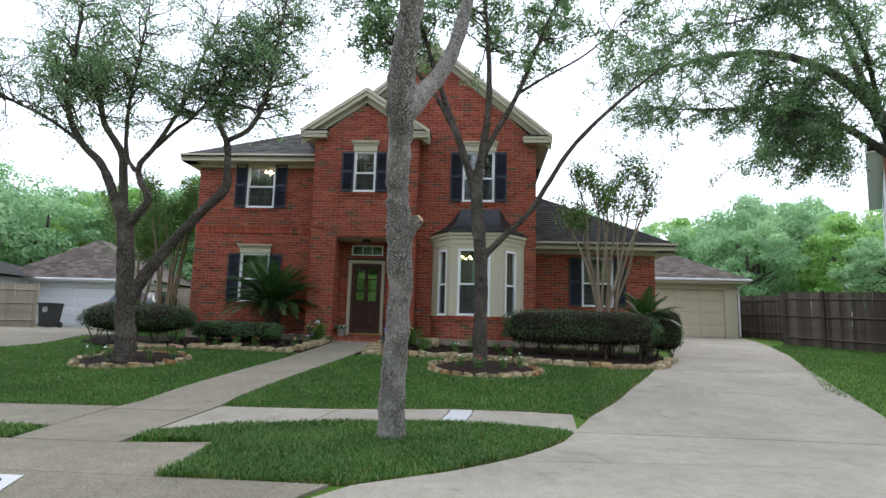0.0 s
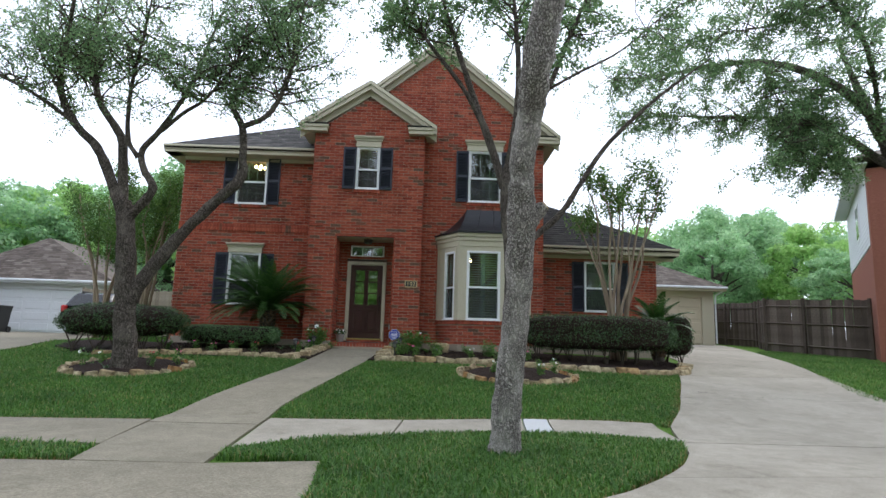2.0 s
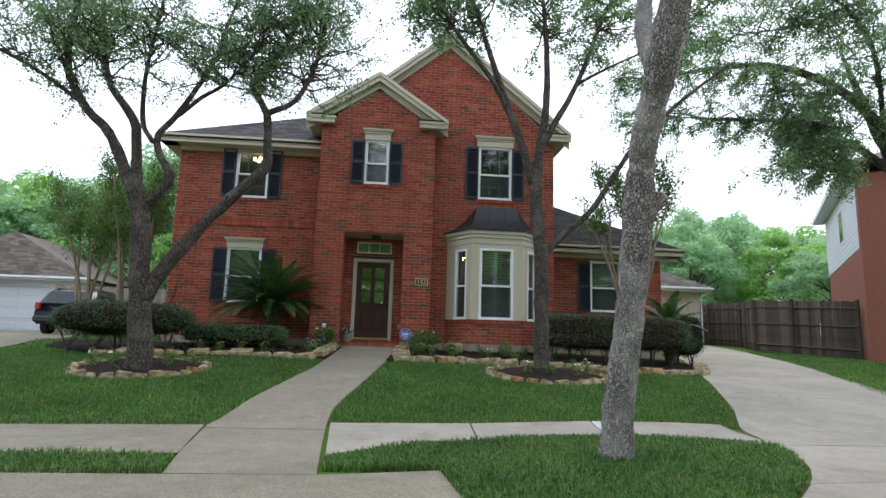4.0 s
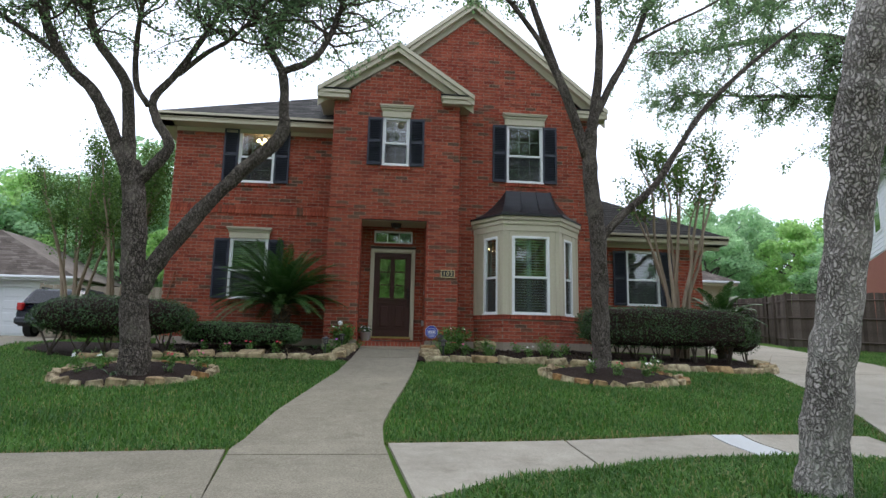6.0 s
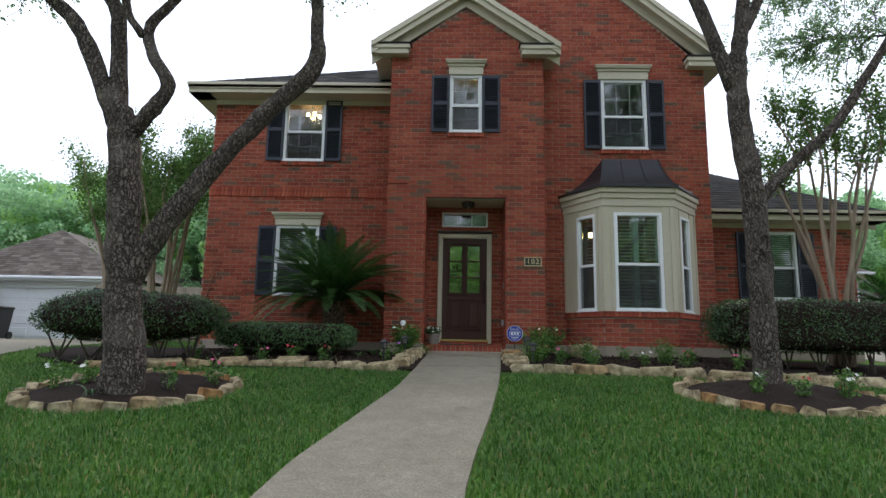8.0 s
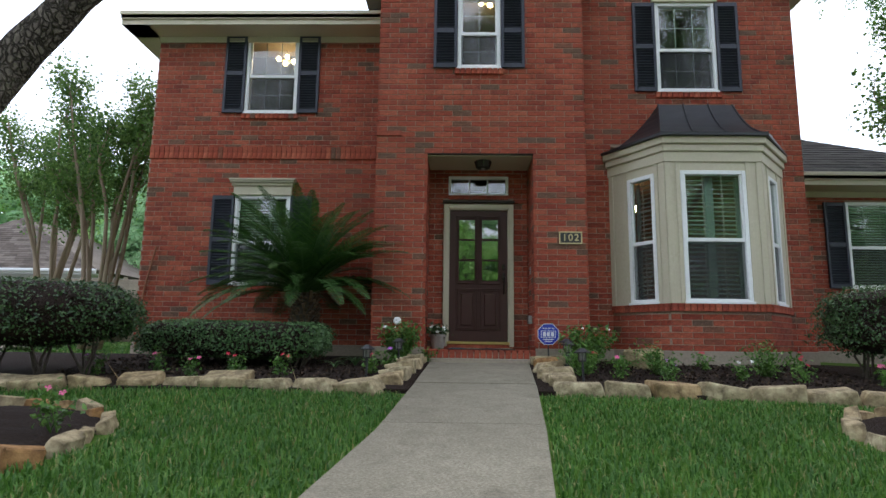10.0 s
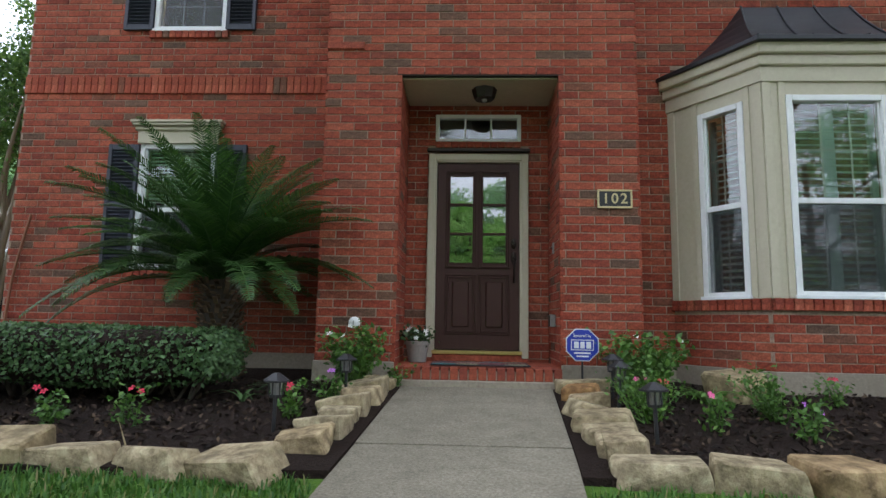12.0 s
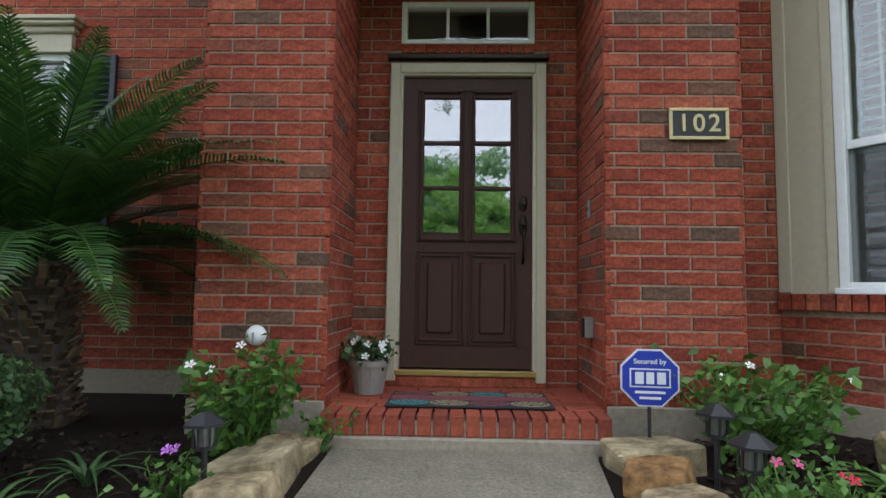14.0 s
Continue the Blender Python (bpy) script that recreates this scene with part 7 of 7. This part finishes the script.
# ---- porch things ----
PZ = 0.77
px, py = -0.58, 0.42
pot = thing("flower_pot", "grey ribbed flower pot with white blossoms on the porch", "flower pot", at=(px, py, PZ))
bm = bmesh.new()
disc(bm, px, py, PZ, 0.085, 0.17, 24, 0.115)
part("pot", bm, surface("grey_pot", (0.2, 0.18, 0.16), (0.3, 0.27, 0.24), 30, 6, 0.7, 0.1), pot)
bm = bmesh.new()
disc(bm, px, py, PZ + 0.17, 0.128, 0.03, 24, 0.128)
part("rim", bm, surface("grey_pot_rim", (0.22, 0.2, 0.18), (0.32, 0.29, 0.26), 30, 6, 0.7, 0.1), pot)
rng = np.random.default_rng(401)
q = rng.normal(size=(260, 3)) * np.array((0.075, 0.075, 0.045)) + np.array((px, py, PZ + 0.25))
part("foliage", leaves_mesh("foliage", q, 0.045, HEDGELEAF, rng), HEDGELEAF, pot)
for k in range(16):
    a = rng.uniform(0, 6.28)
    r = 0.15 * math.sqrt(rng.random())
    bm = bmesh.new()
    bloom(bm, np.array((px + r * math.cos(a), py + r * math.sin(a) - 0.02, PZ + 0.29 + rng.uniform(-0.03, 0.05) - r * 0.25)), 0.026, 5, np.array((math.cos(a) * 0.4, -0.8, 0.7)))
    part("blossom", bm, WHITEPETAL, pot)

mat_ob = thing("doormat", "doormat with teal, tan and maroon medallions on the brick porch", "doormat", at=(0.03, 0.2, PZ))
part("mat_base", block(-0.43, 0.48, -0.01, 0.45, PZ, PZ + 0.012, 0.004), surface("mat_rubber", (0.012, 0.012, 0.013), (0.03, 0.03, 0.03), 120, 5, 0.9, 0.3, 0.003), mat_ob)
cols = [petal("mat_maroon", (0.2, 0.055, 0.065)), petal("mat_teal", (0.06, 0.24, 0.26)), petal("mat_tan", (0.33, 0.28, 0.17))]
part("red_band", block(-0.415, 0.465, 0.155, 0.285, PZ + 0.012, PZ + 0.016), cols[0], mat_ob, "dull maroon woven band")
MATBLACK = petal("mat_black", (0.015, 0.015, 0.02))
for k, (y0, y1) in enumerate(((0.005, 0.15), (0.29, 0.435))):
    for i in range(4):
        cx_, cy_ = -0.305 + i * 0.22, (y0 + y1) / 2
        tone = cols[((1, 2, 0, 2), (0, 2, 1, 2))[k][i]]
        for rx, ry, h, c in ((0.107, 0.07, 0.0035, tone), (0.078, 0.05, 0.0045, MATBLACK), (0.07, 0.043, 0.0055, tone), (0.02, 0.03, 0.0065, MATBLACK), (0.013, 0.02, 0.0075, tone)):
            bm = bmesh.new()
            disc(bm, 0, 0, 0, 1.0, h, 24, m=Matrix.Translation((cx_, cy_, PZ + 0.012)) @ Matrix.Diagonal((rx, ry, 1, 1)))
            part("medallion", bm, c, mat_ob)
        for w in range(10):
            a = 2 * math.pi * (w + 0.5) / 10
            bm = bmesh.new()
            disc(bm, cx_ + 0.09 * math.cos(a), cy_ + 0.058 * math.sin(a), PZ + 0.0155, 0.008, 0.0012, 8)
            part("scroll", bm, MATBLACK, mat_ob)
            bm = bmesh.new()
            disc(bm, cx_ + 0.047 * math.cos(a), cy_ + 0.037 * math.sin(a), PZ + 0.0175, 0.006, 0.0012, 8)
            part("scroll", bm, MATBLACK, mat_ob)


def text_mesh(body, size, depth, material, m, name="lettering"):
    cu = bpy.data.curves.new(name, "FONT")
    cu.body, cu.size, cu.extrude, cu.align_x, cu.align_y, cu.offset = body, size, depth, "CENTER", "CENTER", size * 0.012
    tmp = bpy.data.objects.new(name, cu)
    me = bpy.data.meshes.new_from_object(tmp)
    bpy.data.objects.remove(tmp)
    me.transform(m)
    me.materials.clear()
    me.materials.append(material)
    return me


UPRIGHT = Matrix.Rotation(radians(90), 4, "X")
CREAM = petal("cream_paint", (0.62, 0.51, 0.27))
plq = thing("house_number", "black house number plaque with cream digits and border", "number plaque", at=(1.25, 0, 2.31))
part("plate", block(1.09, 1.41, -0.02, -0.001, 2.225, 2.40, 0.006), BLACK, plq)
bm = bmesh.new()
for q in ((1.09, 1.41, 2.225, 2.243), (1.09, 1.41, 2.382, 2.40), (1.09, 1.108, 2.243, 2.382), (1.392, 1.41, 2.243, 2.382)):
    cuboid(bm, q[0], q[1], -0.027, -0.015, q[2], q[3], None, 0.003)
part("border", bm, CREAM, plq)
for ch, x in (("1", 1.168), ("0", 1.25), ("2", 1.333)):
    part("digit", text_mesh(ch, 0.135, 0.004, CREAM, Matrix.Translation((x, -0.022, 2.312)) @ UPRIGHT), CREAM, plq)

# blue octagonal yard sign
SIGN = petal("sign_blue", (0.012, 0.035, 0.36))
SWHITE = petal("sign_white", (0.75, 0.76, 0.8))
sx_, sy_, sz_ = 0.885, -0.28, 0.985
sg = thing("yard_sign", "blue octagonal security yard sign with white border on a stake", "sign", at=(sx_, sy_, land(sx_, sy_)))
SM = pose(sx_, sy_, sz_, 0, 0, -6)
def octo(r, y0, y1):
    bm = prism([(r * math.cos(w), r * math.sin(w)) for w in (math.pi / 8 + k * math.pi / 4 for k in range(8))], y0, y1)
    bmesh.ops.transform(bm, matrix=SM, verts=bm.verts)
    return bm
part("rim", octo(0.148, -0.004, 0.004), SWHITE, sg)
part("face", octo(0.139, -0.008, -0.003), SIGN, sg)
part("emblem", block(-0.095, 0.095, -0.0105, -0.007, -0.045, 0.045, 0, SM), SWHITE, sg, "white rectangular emblem")
part("emblem", block(-0.088, 0.088, -0.0125, -0.009, -0.038, 0.038, 0, SM), SIGN, sg)
for x0, wdt in ((-0.07, 0.04), (-0.018, 0.036), (0.032, 0.04)):
    part("emblem", block(x0, x0 + wdt, -0.0145, -0.011, -0.028, 0.028, 0, SM), SWHITE, sg)
part("lettering", text_mesh("Secured by", 0.034, 0.001, SWHITE, SM @ Matrix.Translation((0, -0.0095, 0.078)) @ UPRIGHT), SWHITE, sg)
for z, wdt in ((-0.068, 0.07), (-0.095, 0.05)):
    part("printed_line", block(-wdt, wdt, -0.0105, -0.007, z - 0.006, z + 0.006, 0, SM), SWHITE, sg)
bm = bmesh.new()
disc(bm, sx_, sy_ + 0.012, land(sx_, sy_) - 0.1, 0.009, sz_ + 0.14 - land(sx_, sy_), 8)
part("stake", bm, BLACK, sg)

# porch lamp, bell, outlet box, hose bib cover
pl = thing("porch_lamp", "dark bronze flush lamp under the porch ceiling", "ceiling lamp", at=(0.05, 0.32, 3.5))
bm = bmesh.new()
disc(bm, 0.05, 0.32, 3.40, 0.10, 0.1, 8, 0.13)
part("shade", bm, BRONZE, pl)
bm = bmesh.new()
disc(bm, 0.05, 0.32, 3.485, 0.07, 0.02, 16)
part("mount", bm, BRONZE, pl)
bm = bmesh.new()
bmesh.ops.create_uvsphere(bm, u_segments=12, v_segments=8, radius=0.03, matrix=Matrix.Translation((0.05, 0.32, 3.395)))
part("finial", bm, STEEL, pl, smooth=True)
db = thing("doorbell", "small metal doorbell on the brick jamb", "doorbell", at=(0.74, 0.35, 1.9))
part("plate", block(0.728, 0.744, 0.33, 0.37, 1.84, 1.95, 0.004), STEEL, db)
part("button", block(0.72, 0.73, 0.34, 0.36, 1.885, 1.905, 0.003), BLACK, db)
oc = thing("outlet_box", "grey metal weatherproof outlet box on the brick jamb", "outlet box", at=(0.73, 0.3, 1.2))
part("box", block(0.69, 0.744, 0.26, 0.35, 1.13, 1.25, 0.006), STEEL, oc)
part("cover", block(0.682, 0.69, 0.265, 0.345, 1.135, 1.245, 0.003), BRONZE, oc)
hb = thing("tap_cover", "round white foam tap cover on the brick", "tap cover", at=(-1.12, -0.05, 1.14))
bm = bmesh.new()
bmesh.ops.create_uvsphere(bm, u_segments=20, v_segments=10, radius=1, matrix=Matrix.LocRotScale((-1.12, -0.045, 1.14), None, (0.055, 0.05, 0.055)))
part("dome", bm, WHITE, hb, smooth=True)
part("strap", block(-1.126, -1.114, -0.1, -0.08, 1.1, 1.16, 0.003), STEEL, hb)
pp = thing("wall_pipe", "thin rust-brown pipe climbing the brick corner", "pipe", at=(-5.3, 1.0, 0.8))
bm = bmesh.new()
sweep(bm, smooth_line([(-5.1, 1.03, 2.3), (-5.18, 1.03, 1.9), (-5.25, 1.035, 1.5), (-5.3, 1.04, 0.7)], 5), 0.016, 6)
part("pipe", bm, petal("rusty", (0.25, 0.09, 0.04)), pp)

# painted house number on the kerb
kn = thing("kerb_number", "white painted block with black house number on the kerb", "painted sign", at=(-0.15, -11.5, -0.12))
k0, k1 = Vector((0, -11.64, land(0, -11.64) + 0.019)), Vector((0, -12.0, land(0, -12.0) + 0.019))
kd = (k0 - k1)
KM = Matrix.Translation((k0 + k1) / 2 + Vector((-0.19, 0, 0.003))) @ Matrix.Rotation(math.atan2(kd.z, kd.y), 4, "X")
part("paint", block(-0.2, 0.31, -0.17, 0.12, -0.002, 0.002, 0, KM), petal("kerb_white", (0.6, 0.6, 0.58)), kn)
part("lettering", text_mesh("102", 0.24, 0.0006, BLACK, KM @ Matrix.Translation((0.055, -0.03, 0.0035))), BLACK, kn)


# ---- lights in the rooms ----
BULB = glowing("warm_bulb", (1.0, 0.72, 0.36), 14.0)


def ceiling_fixture(name, label, x, y, z, n, r, drop, power):
    t = thing(name, label, "lamp", at=(x, y, z))
    bm = bmesh.new()
    disc(bm, x, y, z, 0.012, drop, 8)
    part("stem", bm, BRASS, t)
    for k in range(n):
        w = 2 * math.pi * k / n + 0.4
        bm = bmesh.new()
        sweep(bm, smooth_line([(x, y, z), (x + r * 0.6 * math.cos(w), y + r * 0.6 * math.sin(w), z - 0.03), (x + r * math.cos(w), y + r * math.sin(w), z + 0.03)], 3), 0.008, 5)
        part("arm", bm, BRASS, t)
        bm = bmesh.new()
        bmesh.ops.create_uvsphere(bm, u_segments=10, v_segments=8, radius=0.045, matrix=Matrix.Translation((x + r * math.cos(w), y + r * math.sin(w), z - 0.01)))
        part("bulb", bm, BULB, t, smooth=True)
    li = new(name + "_light", bpy.data.lights.new(name + "_light", "POINT"))
    li.data.energy, li.data.color, li.data.shadow_soft_size = power, (1.0, 0.75, 0.45), 0.15
    li.location = (x, y, z - 0.12)
    return t


ceiling_fixture("chandelier", "lit brass ceiling lamp with bare warm bulbs", -3.42, 1.75, 5.83, 4, 0.13, 0.16, 16)
ceiling_fixture("chandelier", "lit brass chandelier in the bay room", 2.8, 2.7, 3.35, 5, 0.2, 0.44, 10)
ceiling_fixture("landing_lamp", "small lit brass landing lamp", 0.1, 0.75, 6.3, 2, 0.08, 0.1, 12)


# ---- grass ----
def inside(x, y, poly):
    p = np.array(poly)
    r = np.zeros(len(x), bool)
    j = len(p) - 1
    for i in range(len(p)):
        c = ((p[i, 1] > y) != (p[j, 1] > y)) & (x < (p[j, 0] - p[i, 0]) * (y - p[i, 1]) / (p[j, 1] - p[i, 1] + 1e-12) + p[i, 0])
        r ^= c
        j = i
    return r


def lawn(name, poly, per_m2, height, seed, holes=(), blade=BLADE, label="thick green lawn grass with a few dry blades"):
    """Grass blades over an outline on the land."""
    rng = np.random.default_rng(seed)
    p = np.array(poly)
    lo, hi = p.min(0), p.max(0)
    n = int(per_m2 * (hi[0] - lo[0]) * (hi[1] - lo[1]))
    x, y = rng.uniform(lo[0], hi[0], n), rng.uniform(lo[1], hi[1], n)
    keep = inside(x, y, poly)
    for cx, cy, rx, ry in holes:
        keep &= ((x - cx) / rx) ** 2 + ((y - cy) / ry) ** 2 > 1
    x, y = x[keep], y[keep]
    n = len(x)
    z = np.array([land(a, b) for a, b in zip(x, y)]) - 0.012
    tuft = np.array([noise.noise((a * 1.3, b * 1.3, 3.0)) for a, b in zip(x, y)])
    h = height * rng.uniform(0.55, 1.25, n) * (1 + 0.35 * tuft)
    w = rng.uniform(0.0035, 0.0065, n)
    a = rng.uniform(0, 2 * math.pi, n)
    lean = rng.uniform(0.15, 1.0, n)
    sd, ld = np.c_[-np.sin(a), np.cos(a), np.zeros(n)], np.c_[np.cos(a), np.sin(a), np.zeros(n)]
    base = np.c_[x, y, z]
    v = np.empty((n, 5, 3))
    v[:, 0], v[:, 1] = base - sd * w[:, None], base + sd * w[:, None]
    mid = base + ld * (lean * h * 0.3)[:, None] + np.c_[np.zeros(n), np.zeros(n), h * 0.62]
    v[:, 2], v[:, 3] = mid + sd * (w * 0.8)[:, None], mid - sd * (w * 0.8)[:, None]
    v[:, 4] = base + ld * (lean * h * 0.95)[:, None] + np.c_[np.zeros(n), np.zeros(n), h * (1.0 - 0.35 * lean)]
    me = bpy.data.meshes.new(name)
    me.vertices.add(5 * n)
    me.vertices.foreach_set("co", v.ravel())
    k = np.arange(n)[:, None] * 5
    me.loops.add(9 * n)
    me.loops.foreach_set("vertex_index", np.hstack([k, k + 1, k + 2, k, k + 2, k + 3, k + 3, k + 2, k + 4]).ravel())
    me.polygons.add(3 * n)
    me.polygons.foreach_set("loop_start", np.arange(3 * n) * 3)
    me.update(calc_edges=True)
    me.materials.append(blade)
    return tagged(new(name, me), label, "grass", kind="stuff")


RINGS = ((-3.55, -4.5, 1.08, 1.15), (3.42, -4.15, 1.15, 1.08))
walk_left = [tuple(q) for q in resample(WALK_L[1:6], 30)]
walk_right = [tuple(q) for q in resample(WALK_R[1:7], 30)]
drive_left = [tuple(q) for q in resample(DR_L[6:10], 20)]
lawn("lawn_grass", [(-0.98, -2.45)] + [(x - 0.02, y) for x, y in walk_left if y < -2.4] + [(-1.34, -8.36), (-3.16, -8.55), (-9.45, -8.67), (-8.4, -5.5), (-7.2, -2.4), (-6.0, -2.5), (-5.0, -2.75), (-3.6, -2.5), (-2.0, -2.5)], 2600, 0.06, 501, RINGS[:1])
lawn("lawn_grass", [(0.55, -2.55)] + [(x + 0.02, y) for x, y in walk_right if y < -2.5] + [(-0.11, -8.06), (0.74, -7.99), (1.53, -7.94), (2.89, -7.73), (4.59, -7.69)] + [(x - 0.02, y) for x, y in drive_left if y > -8.0] + [(7.33, -2.39), (6.51, -2.99), (5.06, -3.06), (4.0, -3.1), (2.7, -2.75), (1.2, -2.55)], 2600, 0.06, 502, RINGS[1:])
lawn("verge_grass", [(0.05, -9.92), (0.08, -10.35), (0.92, -10.36), (1.04, -11.62), (2.0, -11.6), (2.5, -11.55), (3.13, -11.05), (3.59, -10.56), (3.94, -10.08), (4.2, -9.56), (4.39, -9.07), (4.06, -8.8), (3.15, -8.6), (2.2, -8.7), (1.38, -9.07), (0.78, -9.25), (0.31, -9.68)], 5200, 0.075, 503)
lawn("verge_grass", [(-9.23, -10.07), (-3.09, -9.96), (-1.11, -9.88), (-0.97, -10.54), (-3.05, -10.6), (-9.14, -10.68)], 4000, 0.075, 504)
lawn("lawn_grass", [(9.12, -7.08), (9.52, -5.88), (9.6, -4.6), (10.85, -1.5), (12.05, 1.5), (13.65, 6.0), (15.0, 7.5), (16.4, 4.4), (15, 0), (13, -8)], 700, 0.07, 505)
lawn("lawn_grass", [(-7.2, -2.4), (-8.0, 1.5), (-11, 9), (-5.6, 9), (-5.6, 1.0), (-7.3, 1.0), (-6.6, -1.6), (-5.4, -2.6)], 500, 0.07, 506)

# dry, clipped grass along the concrete edges
DRY = leafy("dry_grass", [(0.0, (0.10, 0.15, 0.035)), (0.4, (0.22, 0.2, 0.08)), (0.75, (0.34, 0.27, 0.13)), (1.0, (0.24, 0.14, 0.06))], 0.7, 0.3)
for k, (edge, dx, dy) in enumerate((([(-9.44, -8.7), (-3.16, -8.57), (-1.34, -8.38)], 0.0, 0.13), ([(-0.11, -8.08), (0.74, -8.01), (1.54, -7.95), (2.89, -7.74), (4.59, -7.7)], 0.0, 0.13),
                                    ([(1.04, -11.62), (2.0, -11.61), (2.5, -11.56), (3.13, -11.06), (3.59, -10.57), (3.94, -10.09), (4.2, -9.58)], -0.05, 0.1),
                                    ([(-9.14, -10.7), (-3.05, -10.62), (-0.97, -10.56)], 0.0, 0.1), ([(4.78, -7.79), (5.38, -6.7), (6.59, -3.97)], -0.1, 0.02))):
    lawn("dry_grass", edge + [(x + dx, y + dy) for x, y in edge[::-1]], 3600, 0.04, 520 + k, blade=DRY, label="dry tan grass clipped along the concrete edge")
